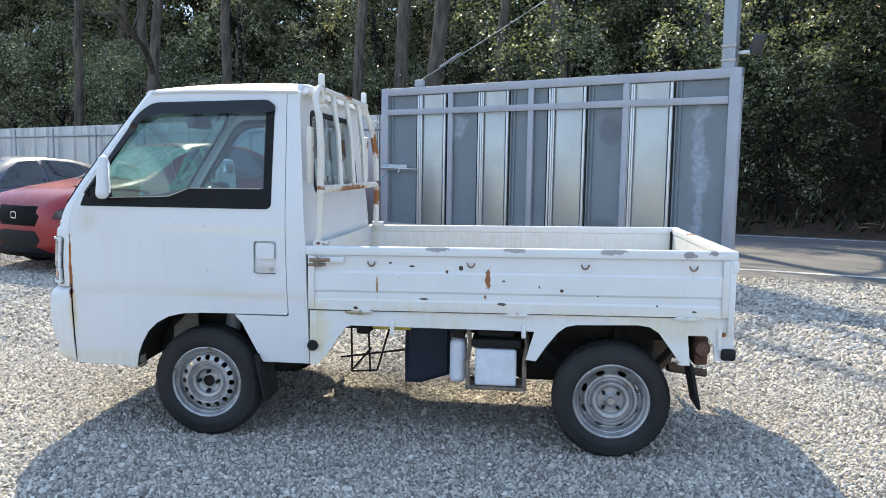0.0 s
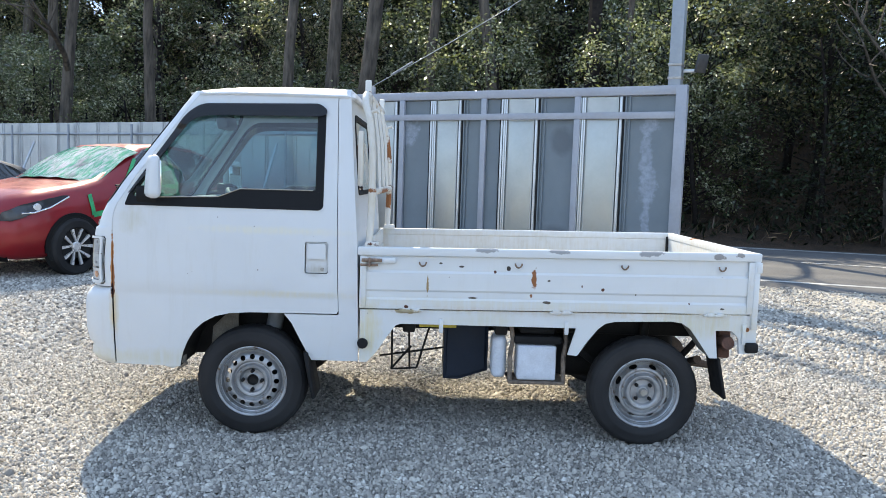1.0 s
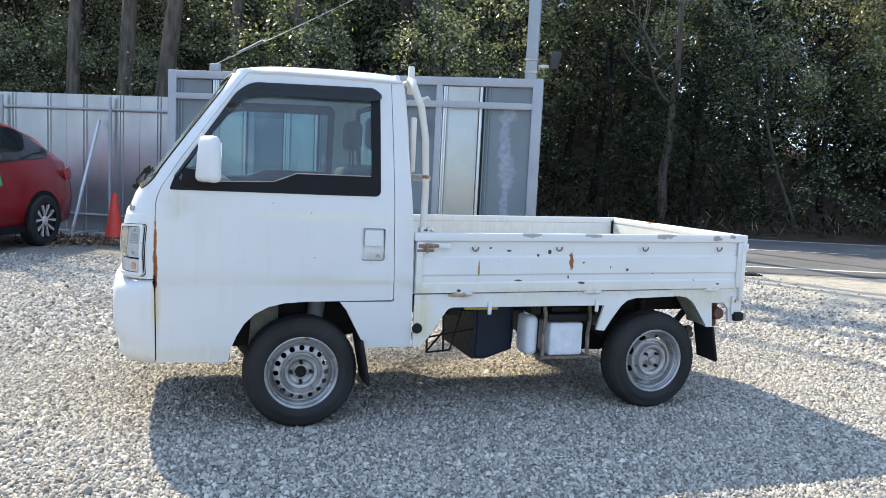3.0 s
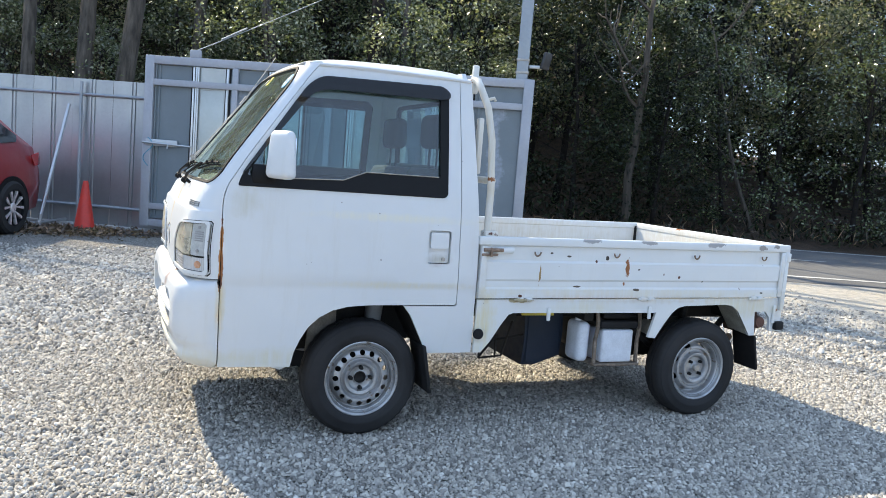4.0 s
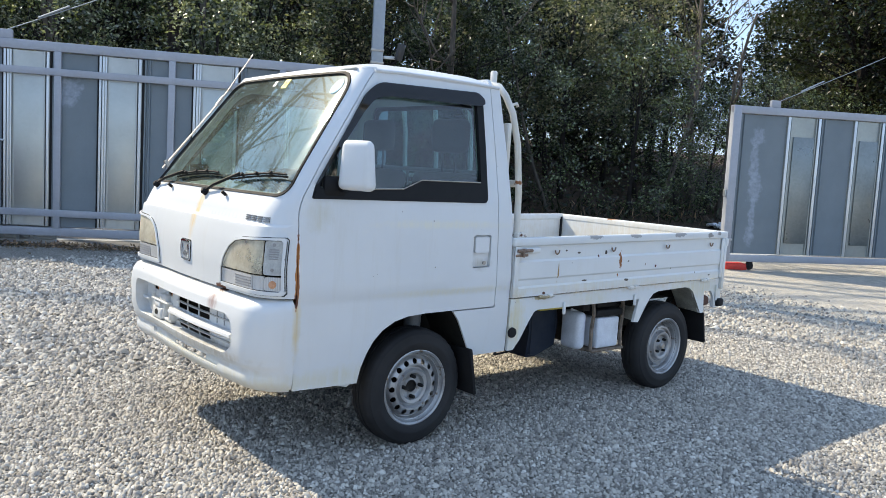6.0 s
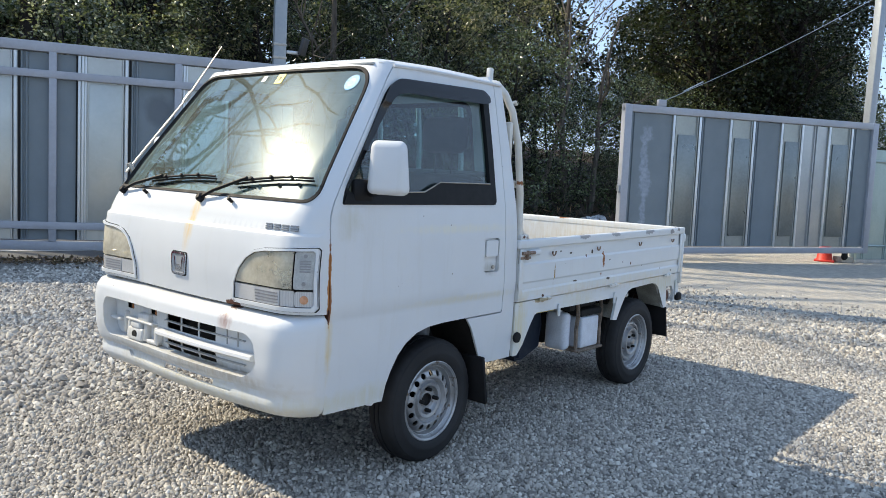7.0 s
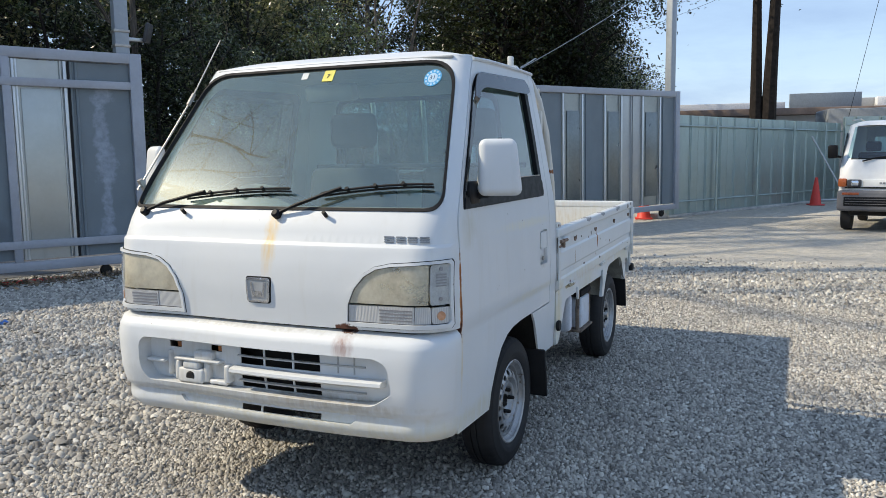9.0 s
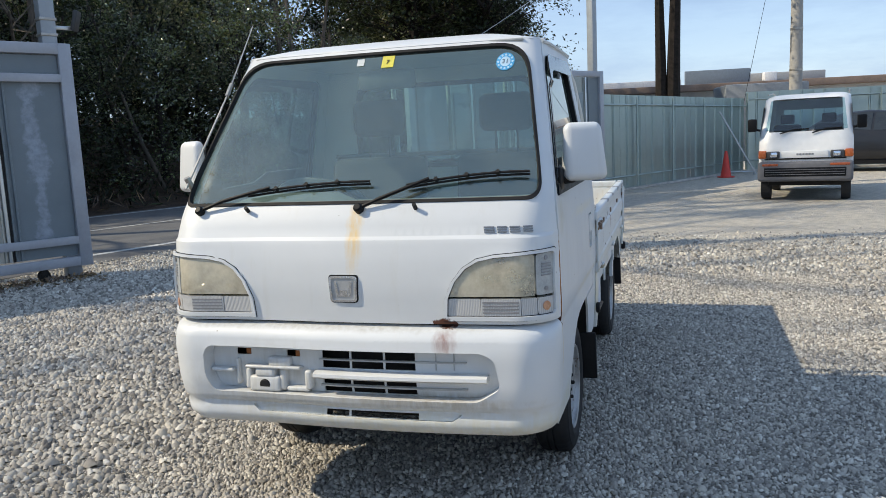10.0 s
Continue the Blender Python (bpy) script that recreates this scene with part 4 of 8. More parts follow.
    corner = part("side_indicator", bm, CLEAR, lamp_root, "clear corner lens with an amber bulb")
    part("bulb", sheet(side(disc(0.672, 0.766, 0.015, 14)), [], lambda s, z: nose(s, z, 0.0035), 0.003, (-1, 0, 0), 0.03), AMBER, corner, "amber bulb glowing through the lens")
    part("lamp_back", sheet(side(scaled(HL, 0.011)), [], lambda s, z: nose(s, z, -0.055), 0.004, (-1, 0, 0), 0.04), DARK_METAL, lamp_root)
    bm = bmesh.new()
    for k in range(5):
        z = 0.862 + k * 0.009
        sheet(side([(0.655, z), (0.655, z + 0.004), (0.692, z + 0.004), (0.692, z)]), [], lambda s, zz: nose(s, zz, 0.004), 0.003, (-1, 0, 0), 0.05, bm)
    part("lens_rib", bm, RIB_GREY, lamp_root)

# bumper with its openings
zs = [0.335 + (0.707 - 0.335) * i / 20 for i in range(21)]
outline = [(-s_bumper_end(z) + GAP, z) for z in zs] + [(s_bumper_end(z) - GAP, z) for z in reversed(zs)]
RECESS = rounded([(-0.515, 0.512), (-0.44, 0.464), (0.50, 0.464), (0.53, 0.52), (0.53, 0.60), (0.51, 0.628), (-0.46, 0.628), (-0.50, 0.605)], 0.022)
SLOT = rounded([(-0.385, 0.417), (-0.35, 0.390), (0.34, 0.390), (0.37, 0.417)], 0.008)
bm = sheet(outline, [RECESS, SLOT], bumper_at, 0.006, (-1, 0, 0), 0.026, lines=[((-0.72, z), (0.72, z)) for z in (0.345, 0.370, 0.384, 0.424, 0.440, 0.634, 0.645, 0.655, 0.665, 0.678, 0.690, 0.700)])
bumper = part("front_bumper", bm, PAINT, truck, "white plastic bumper with a broken fog lamp opening", sharp=55)
bm = bmesh.new()


def walls(poly, d0, d1, bm):
    lp = chop(poly, 0.03)
    a = [bm.verts.new(bumper_at(s, z, d0)) for s, z in lp]
    b = [bm.verts.new(bumper_at(s * 0.995, z, d1)) for s, z in lp]
    skin(bm, a, b)


walls(RECESS, -0.003, -0.058, bm)
walls(SLOT, -0.003, -0.014, bm)
HOLES = [[(u0, z0), (u1, z0), (u1, z1), (u0, z1)] for z0, z1 in ((0.468, 0.514), (0.553, 0.612)) for u0, u1 in ((-0.228, -0.125), (-0.118, -0.006), (0.001, 0.10))]
HOLES += [disc(0.315, 0.488, 0.023, 14), [(0.185, 0.585), (0.235, 0.585), (0.235, 0.608), (0.185, 0.608)], [(0.375, 0.585), (0.430, 0.585), (0.430, 0.608), (0.375, 0.608)]]
sheet(scaled(RECESS, 0.001), HOLES, lambda s, z: bumper_at(s, z, -0.052), 0.004, (-1, 0, 0), 0.03, bm)
SLOTS = [[(-0.236, 0.3925), (-0.236, 0.4145), (0.0, 0.4145), (0.0, 0.3925)], [(0.008, 0.3925), (0.008, 0.4145), (0.09, 0.4145), (0.09, 0.3925)]]
sheet(scaled(SLOT, 0.001), SLOTS, lambda s, z: bumper_at(s, z, -0.012), 0.003, (-1, 0, 0), 0.03, bm)
bmesh.ops.recalc_face_normals(bm, faces=bm.faces[:])
part("bumper_recess", bm, PAINT, bumper, sharp=40)
# Near-black sheet put behind the openings to give their shade.
bm = bmesh.new()
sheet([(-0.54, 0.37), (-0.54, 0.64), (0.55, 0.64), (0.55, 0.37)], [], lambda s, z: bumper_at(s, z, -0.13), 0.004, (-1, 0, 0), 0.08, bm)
part("void_sheet", bm, plain("dark_void", (0.008, 0.008, 0.008), 0.9), bumper)
for z0, u0, u1 in ((0.522, -0.47, 0.12),):
    sec = [(0.0, 0.0), (-0.034, 0.002), (-0.043, 0.009), (-0.041, 0.019), (-0.030, 0.024), (-0.008, 0.025), (0, 0.025)]
    bm = bmesh.new()
    rows = []
    for i in range(25):
        s = u0 + (u1 - u0) * i / 24
        base = bumper_at(s, z0, -0.050)
        rows.append([bm.verts.new(base + Vector((dx, 0, dz))) for dx, dz in sec])
    for a, b in zip(rows, rows[1:]):
        skin(bm, a, b)
    cap(bm, rows[0])
    cap(bm, rows[-1])
    bmesh.ops.recalc_face_normals(bm, faces=bm.faces[:])
    part("grille_bar", bm, PAINT, bumper)
bm = bmesh.new()
for z in (0.489, 0.580):
    sheet([(-0.40, z), (-0.40, z + 0.005), (0.11, z + 0.005), (0.11, z)], [], lambda s, zz: bumper_at(s, zz, -0.044), 0.012, (-1, 0, 0), 0.06, bm)
for u in (-0.36, -0.30):
    sheet([(u, 0.556), (u, 0.622), (u + 0.004, 0.622), (u + 0.004, 0.556)], [], lambda s, zz: bumper_at(s, zz, -0.048), 0.006, (-1, 0, 0), 0.06, bm)
part("grille_rib", bm, plain("grille_grey", (0.40, 0.41, 0.41), 0.5), bumper)
bm = bmesh.new()
for u0, u1, z0, z1, front in ((0.255, 0.372, 0.466, 0.520, -0.018), (0.275, 0.350, 0.515, 0.548, -0.022), (0.235, 0.262, 0.470, 0.552, -0.030), (0.368, 0.392, 0.470, 0.545, -0.028)):
    c = bumper_at((u0 + u1) / 2, (z0 + z1) / 2, front)
    box(bm, 0.0, 0.045, -(u1 - u0) / 2, (u1 - u0) / 2, -(z1 - z0) / 2, (z1 - z0) / 2, 0.010, 3, Matrix.Translation(c) @ Matrix.Rotation(radians(6), 4, "Y"))
bracket = part("fog_lamp_bracket", bm, PAINT, bumper, "empty white fog lamp bracket")
# Solid near-black plug: the socket's shade is put into its colour.
bm = bmesh.new()
q = bumper_at(0.312, 0.488, -0.019)
lathe(bm, [(0.0, 0.004), (0.018, 0.004), (0.021, 0.0), (0.021, -0.02), (0, -0.02)], q, (-1, 0, -0.15), 18)
part("bracket_hole", bm, plain("hole_shade", (0.012, 0.012, 0.012), 0.9), bracket, "round socket drawn as a dark plug")
for u0, u1, z0, z1, front in ((0.175, 0.385, 0.546, 0.556, -0.020), (0.435, 0.525, 0.528, 0.541, -0.024), (0.215, 0.300, 0.553, 0.586, -0.028), (0.135, 0.160, 0.480, 0.545, -0.024), (0.150, 0.235, 0.468, 0.484, -0.026), (0.418, 0.432, 0.480, 0.575, -0.034)):
    c = bumper_at((u0 + u1) / 2, (z0 + z1) / 2, front)
    bm = bmesh.new()
    box(bm, 0.0, 0.038, -(u1 - u0) / 2, (u1 - u0) / 2, -(z1 - z0) / 2, (z1 - z0) / 2, min(0.008, (z1 - z0) * 0.4), 3, Matrix.Translation(c) @ Matrix.Rotation(radians(-8 * (u0 - 0.1)), 4, "Z"))
    part("bracket_shelf", bm, PAINT, bumper)
for u, z0, w in ((0.210, 0.597, 0.046), (0.4025, 0.597, 0.05)):
    bm = bmesh.new()
    c = bumper_at(u, z0, -0.056)
    box(bm, c.x - 0.004, c.x + 0.02, c.y - w / 2, c.y - w / 6, z0 - 0.010, z0 + 0.010, 0.002)
    part("clip", bm, plain("rusty_clip", RUST, 0.9, vary=0.4, scale=60), bumper, "rusty metal clip")

# badge of plain shapes and lettering of bars
bm = bmesh.new()
sq = rounded([(-0.046, 0.783), (0.046, 0.783), (0.05, 0.869), (-0.05, 0.869)], 0.012)
sheet(sq, [scaled(sq, 0.007)], lambda s, z: nose(s, z, 0.007), 0.007, (-1, 0, 0), 0.02, bm)
for pl in ([(-0.032, 0.852), (-0.024, 0.852), (-0.014, 0.80), (-0.024, 0.80)], [(0.032, 0.852), (0.024, 0.852), (0.014, 0.80), (0.024, 0.80)], [(-0.016, 0.800), (0.016, 0.800), (0.012, 0.822), (-0.012, 0.822)]):
    sheet(pl, [], lambda s, z: nose(s, z, 0.005), 0.005, (-1, 0, 0), 0.02, bm)
badge = part("badge", bm, CHROME, truck, "chrome badge on the nose", sharp=20)
part("badge_seat", sheet(scaled(sq, -0.0035), [], lambda s, z: nose(s, z, 0.0012), 0.002, (-1, 0, 0), 0.03), RUBBER, badge)
part("badge_field", sheet(scaled(sq, 0.006), [], lambda s, z: nose(s, z, 0.0028), 0.002, (-1, 0, 0), 0.03), plain("badge_silver", (0.40, 0.41, 0.42), 0.35, 0.3), badge)
bm = bmesh.new()
for u, w in ((0.468, 0.033), (0.510, 0.030), (0.549, 0.033), (0.591, 0.031)):
    for z0, lean in ((1.0010, 0.0), (1.0082, 0.0012), (1.0154, 0.0024)):
        sheet([(-u + lean, z0), (-u + lean, z0 + 0.0046), (-u - w + lean, z0 + 0.0046), (-u - w + lean, z0)], [], lambda s, z: nose(s, z, 0.004), 0.004, (-1, 0, 0), 0.03, bm)
part("lettering", bm, plain("badge_grey", (0.22, 0.23, 0.24), 0.35, 0.6), truck, "raised grey lettering")


# side panels, doors
SMOKE = make_glass("smoked_acrylic", (0.17, 0.14, 0.145), 0.03, 0.08, 0.04, 0.0, (0.10, 0.085, 0.085))
def flank(sg, off=0.0):
    return lambda x, z: Vector((x - (FULL_OF(z) * max(0.0, (0.3 - x) / 0.95) if sg > 0 else 0.0), sg * (W_OF(z) + off - 0.004 * max(0.0, min(1.0, (0.706 - z) / 0.012))), z))


ARCH = [(-0.335, 0.335), (-0.322, 0.40), (-0.300, 0.455), (-0.268, 0.51), (-0.225, 0.552), (-0.165, 0.585), (-0.096, 0.602), (0.0, 0.609), (0.155, 0.611)]
WINDOW = rounded([(-0.592, 1.098), (-0.575, 1.150), (-0.318, 1.535), (-0.255, 1.580), (0.30, 1.598), (0.332, 1.570), (0.335, 1.115), (0.318, 1.100)], [0.01, 0.03, 0.06, 0.05, 0.03, 0.03, 0.02, 0.02], 5)
XREAR_OF = curve_of([(0.385, 0.513), (0.65, 0.508), (0.94, 0.500), (1.3, 0.472), (1.638, 0.445)])
XDOOR_OF = curve_of([(0.605, 0.417), (0.85, 0.408), (1.2, 0.400), (1.638, 0.386)])
zs = [0.342 + (1.636 - 0.342) * i / 44 for i in range(45)]
DOOR = [(XSEAM_OF(z) + GAP, z) for z in zs] + [(XDOOR_OF(z) - 0.0016, z) for z in (1.636, 1.5, 1.3, 1.1, 0.9, 0.75, 0.625)] + [(0.408, 0.614)] + ARCH[::-1]
QUARTER = [(XDOOR_OF(z) + 0.0016, z) for z in (1.636, 1.5, 1.3, 1.1, 0.9, 0.75, 0.612)] + [(0.410, 0.607), (0.160, 0.606), (0.195, 0.565), (0.268, 0.425), (0.292, 0.386)] + [(XREAR_OF(z), z) for z in (0.386, 0.5, 0.65, 0.94, 1.1, 1.3, 1.5, 1.636)]
HANDLE = rounded([(0.254, 0.802), (0.254, 0.953), (0.364, 0.953), (0.364, 0.802)], 0.014)
for sg in (-1, 1):
    door = part("door", sheet(DOOR, [WINDOW, HANDLE], flank(sg), 0.025, (0, sg, 0), 0.04, lines=[((-0.63, z), (0.395, z)) for z in (0.706, 0.694)]), PAINT, truck, "white door with rust along its front edge", sharp=50)
    part("rear_pillar", sheet(QUARTER, [], flank(sg), 0.02, (0, sg, 0), 0.05, lines=[((0.425, z), (0.495, z)) for z in (0.706, 0.694)]), PAINT, truck, sharp=50)
    part("handle_cup", sheet(scaled(HANDLE, 0.003), [], flank(sg, -0.016), 0.004, (0, sg, 0), 0.03), PAINT, door)
    hb = bmesh.new()
    sheet(rounded([(0.266, 0.872), (0.266, 0.944), (0.352, 0.944), (0.352, 0.872)], 0.008), [], flank(sg, 0.001), 0.014, (0, sg, 0), 0.02, hb)
    part("door_handle", hb, PAINT, door)
    hb = bmesh.new()
    sheet(disc(0.335, 0.823, 0.009), [], flank(sg, -0.008), 0.006, (0, sg, 0), 0.02, hb)
    part("keyhole", hb, STEEL, door)
    GLASS = rounded([(-0.562, 1.142), (-0.312, 1.522), (-0.250, 1.556), (0.272, 1.560), (0.292, 1.545), (0.296, 1.150)], [0.02, 0.05, 0.05, 0.03, 0.02, 0.02], 5)
    part("window_trim", sheet(WINDOW, [GLASS], flank(sg, 0.002), 0.02, (0, sg, 0), 0.03), BLACK_TRIM, door)
    pane = part("side_window", sheet(scaled(GLASS, -0.004), [], flank(sg, -0.012), 0.0, (0, sg, 0), 0.06), SIDE_GLASS, door)
    pane.visible_shadow = False
    belt = [(-0.588, 1.10), (-0.570, 1.135), (-0.155, 1.150), (-0.055, 1.190), (0.305, 1.192), (0.33, 1.16), (0.33, 1.115), (0.318, 1.102)]
    part("belt_panel", sheet(belt, [], flank(sg, 0.006), 0.012, (0, sg, 0), 0.04), BLACK_TRIM, door)
    bm = bmesh.new()
    line = [(-0.46, 1.139), (-0.155, 1.150), (-0.055, 1.190), (0.285, 1.192)]
    tube(bm, [flank(sg, 0.010)(a, b) for a, b in line], 0.0026, 6)
    part("window_strip", bm, STEEL, door, "thin bright strip")
    visor_o = [(-0.575, 1.155), (-0.318, 1.540), (-0.255, 1.585), (0.30, 1.602), (0.336, 1.575), (0.336, 1.552), (0.302, 1.540), (-0.225, 1.530), (-0.296, 1.508), (-0.562, 1.160)]
    part("rain_visor", sheet(rounded(visor_o, [0.0, 0.05, 0.05, 0.04, 0.02, 0.01, 0.03, 0.06, 0.04, 0.0], 4), [], lambda x, z: Vector((x, sg * (W_OF(z) + 0.010 + 0.009 * (1.60 - z) / 0.1 * (z > 1.48)), z)), 0.004, (0, sg, 0), 0.03), SMOKE, door, "smoked plastic rain visor")

# roof with rails
front = [nose(s_seam(1.64) * (2 * i / 24 - 1), 1.64, 0.003) for i in range(25)]
EDGE = [(v.x, v.y) for v in front] + [(-0.10, 0.590), (0.20, 0.590), (0.40, 0.588), (0.455, 0.560), (0.462, 0.50), (0.464, 0.0), (0.462, -0.50), (0.455, -0.560), (0.40, -0.588), (0.20, -0.590), (-0.10, -0.590)]
EA = np.array(EDGE)
EB = np.roll(EA, -1, 0)


def roof_at(x, y):
    """A low dome that rises from the roof's rim."""
    p = np.array((x, y))
    t = np.clip(((p - EA) * (EB - EA)).sum(1) / ((EB - EA) ** 2).sum(1), 0, 1)
    d = float((np.sqrt(((EA + (EB - EA) * t[:, None] - p) ** 2).sum(1)) * np.where((EA[:, 0] > 0.41) & (EB[:, 0] > 0.41), 5.0, np.where(np.maximum(EA[:, 0], EB[:, 0]) < -0.2, 0.75, 0.45 + 0.55 * min(1.0, max(0.0, (x + 0.30) / 0.45))))).min())
    k = min(d / 0.24, 1.0)
    return Vector((x, y, 1.639 + 0.057 * math.sin(k * math.pi / 2) ** 0.85 + 0.008 * (1 - (y / 0.59) ** 2) * min(1, d / 0.5)))


bm = sheet(EDGE, [], roof_at, 0.014, (0, 0, 1), 0.028)
part("roof", bm, PAINT, truck, sharp=75)
for sg in (-1, 1):
    bm = bmesh.new()
    tube(bm, [Vector((x, sg * 0.586, z)) for x, z in ((-0.27, 1.630), (-0.10, 1.638), (0.1, 1.640), (0.3, 1.640), (0.44, 1.638))], 0.007, 6)
    part("drip_rail", bm, PAINT, truck)

# cab back, floor and lining
BACKWIN = rounded([(-0.46, 1.17), (-0.43, 1.57), (0.43, 1.57), (0.46, 1.17)], 0.06, 5)


def back_at(y, z):
    return Vector((XREAR_OF(z) - 0.006, y, z))


bk = [(-W_OF(z) + 0.006, z) for z in (0.42, 0.7, 1.0, 1.2, 1.4, 1.6)] + [(-0.52, 1.68), (0.52, 1.68)] + [(W_OF(z) - 0.006, z) for z in (1.6, 1.4, 1.2, 1.0, 0.7, 0.42)]
part("cab_back", sheet(bk, [BACKWIN], back_at, 0.02, (1, 0, 0), 0.06), PAINT, truck)
part("rear_window_seal", sheet(BACKWIN, [scaled(BACKWIN, 0.022)], lambda y, z: back_at(y, z) + Vector((0.005, 0, 0)), 0.02, (1, 0, 0), 0.05), RUBBER, truck)
pane = part("rear_window", sheet(scaled(BACKWIN, 0.02), [], lambda y, z: back_at(y, z) - Vector((0.006, 0, 0)), 0.0, (1, 0, 0), 0.2), SIDE_GLASS, truck)
pane.visible_shadow = False
bm = bmesh.new()
box(bm, -0.72, 0.49, -0.64, 0.64, 0.62, 0.66, 0.01)
box(bm, -0.70, -0.37, -0.62, 0.62, 0.42, 0.45, 0.01)
part("cab_floor", bm, DASH, truck)
bm = bmesh.new()
sec = [(-0.70, 0.75), (-0.72, 1.06), (-0.66, 1.10), (-0.50, 1.095), (-0.42, 1.07), (-0.38, 1.02), (-0.40, 0.90), (-0.46, 0.75)]
rows = [[bm.verts.new((x + 0.05 * (abs(y) / 0.64) ** 2, y, z + (0.03 if 0.10 < y < 0.52 and -0.56 < x < -0.37 and z > 1.0 else 0))) for x, z in sec] for y in [-0.63 + 1.26 * i / 18 for i in range(19)]]
for a, b in zip(rows, rows[1:]):
    skin(bm, a, b)
cap(bm, rows[0])
cap(bm, rows[-1])
bmesh.ops.recalc_face_normals(bm, faces=bm.faces[:])
part("dashboard", bm, DASH, truck, "grey plastic dashboard")
bm = bmesh.new()
c, ax = Vector((-0.22, 0.33, 1.06)), Vector((0.55, 0, 0.83)).normalized()
a1 = ax.orthogonal().normalized()
a2 = ax.cross(a1)
prev = None
rows = []
for i in range(28):
    th = 2 * math.pi * i / 28
    d = a1 * math.cos(th) + a2 * math.sin(th)
    rows.append(ring(bm, c + d * 0.185, d, ax, 0.014, 8))
for i in range(28):
    skin(bm, rows[i], rows[(i + 1) % 28])
for th in (0.3, 2.2, 4.1):
    d = a1 * math.cos(th) + a2 * math.sin(th)
    tube(bm, [c - ax * 0.02, c + d * 0.18], 0.014, 6)
tube(bm, [c - ax * 0.02, c - ax * 0.30], 0.03, 8)
lathe(bm, [(0, 0.01), (0.05, 0.01), (0.06, -0.02), (0.05, -0.05), (0, -0.05)], c, ax, 16)
bmesh.ops.recalc_face_normals(bm, faces=bm.faces[:])
part("steering_wheel", bm, GREY_PLASTIC, truck, "black steering wheel")
for y in (-0.31, 0.31):
    bm = bmesh.new()
    box(bm, -0.14, 0.34, y - 0.24, y + 0.24, 0.70, 0.84, 0.04, 3)
    m = pose(0.33, y, 0.80, 0, 8, 0)
    box(bm, -0.06, 0.06, -0.23, 0.23, 0.0, 0.43, 0.04, 3, m)
    seat = part("seat", bm, SEAT_CLOTH, truck, "dark grey cloth seat")
    bm = bmesh.new()
    box(bm, 0.35, 0.43, y - 0.125, y + 0.125, 1.325, 1.495, 0.038, 4)
    for dy in (-0.05, 0.05):
        tube(bm, [(0.39, y + dy, 1.20), (0.39, y + dy, 1.35)], 0.006, 6)
    part("headrest", bm, SEAT_CLOTH, seat, "dark grey headrest")
bm = bmesh.new()
tube(bm, [(0.445, -0.56, 1.235), (0.445, 0.56, 1.235)], 0.012, 8)
for y in (-0.36, -0.1, 0.1, 0.36):
    tube(bm, [(0.445, y, 1.235), (0.45, y, 1.15)], 0.008, 6)
part("cab_bar", bm, GREY_PLASTIC, truck, "dark bar behind the seats")
bm = bmesh.new()
box(bm, -0.03, 0.03, -0.11, 0.11, -0.035, 0.035, 0.015, m=pose(-0.30, 0.0, 1.53, 0, -12, 0))
tube(bm, [(-0.315, 0, 1.55), (-0.33, 0, 1.61)], 0.008, 6)
part("inner_mirror", bm, GREY_PLASTIC, truck)
bm = bmesh.new()
box(bm, -0.33, 0.44, -0.53, 0.53, 1.630, 1.640, 0.004)
part("headlining", bm, INNER, truck)

# wipers, nozzles, antenna, stickers
for s0, s1, zt in ((0.56, -0.07, 1.170), (-0.045, -0.60, 1.185)):
    bm = bmesh.new()
    piv = nose(s0, 1.085, 0.012)
    lathe(bm, [(0, -0.02), (0.016, -0.02), (0.016, 0.008), (0.010, 0.014), (0, 0.014)], piv, (-0.8, 0, 0.5), 12)
    mid = s0 + (s1 - s0) * 0.42
    tube(bm, [piv, nose(s0 + (s1 - s0) * 0.15, 1.118, 0.03), nose(mid, zt - 0.012, 0.03)], 0.0065, 6)
    arm = part("wiper_arm", bm, BLACK_TRIM, truck)
    bm = bmesh.new()
    lo = s0 + (s1 - s0) * 0.28
    pts = [nose(lo + (s1 - lo) * i / 8, zt - 0.030 + 0.030 * math.sin(math.pi * 0.55 * i / 8), 0.020) for i in range(9)]
    tube(bm, pts, 0.0045, 6)
    tube(bm, [q + Vector((0.006, 0, -0.010)) for q in pts], 0.004, 6)
    for i in (2, 4, 6):
        tube(bm, [pts[i] + Vector((-0.010, 0, 0.006)), pts[i] + Vector((0.004, 0, -0.004))], 0.007, 6)
    part("wiper_blade", bm, RUBBER, arm)
for s in (0.37, -0.24):
    bm = bmesh.new()
    q = nose(s, 1.080, 0.004)
    tube(bm, [q, q + Vector((-0.018, 0, 0.015))], 0.007, 8)
    part("washer_nozzle", bm, BLACK_TRIM, truck)
bm = bmesh.new()
tube(bm, [nose(0.655, 1.16, 0.02), Vector((-0.415, 0.607, 1.52)), Vector((-0.255, 0.575, 1.78))], 0.005, 6, 0.002)
tube(bm, [nose(0.655, 1.16, 0.0), nose(0.655, 1.20, 0.03)], 0.012, 6)
tube(bm, [Vector((-0.43, 0.610, 1.50)), Vector((-0.40, 0.604, 1.545))], 0.009, 6)
part("antenna", bm, STEEL, truck)
STICK_BLUE, STICK_YEL = plain("sticker_blue", (0.04, 0.33, 0.62), 0.5), plain("sticker_yellow", (0.62, 0.55, 0.08), 0.5)
bm = sheet(disc(-0.474, 1.557, 0.032, 24), [], lambda s, z: nose(s, z, -0.003), 0.001, (-1, 0, 0), 0.02)
st = part("round_sticker", bm, STICK_BLUE, truck, "round blue inspection sticker")
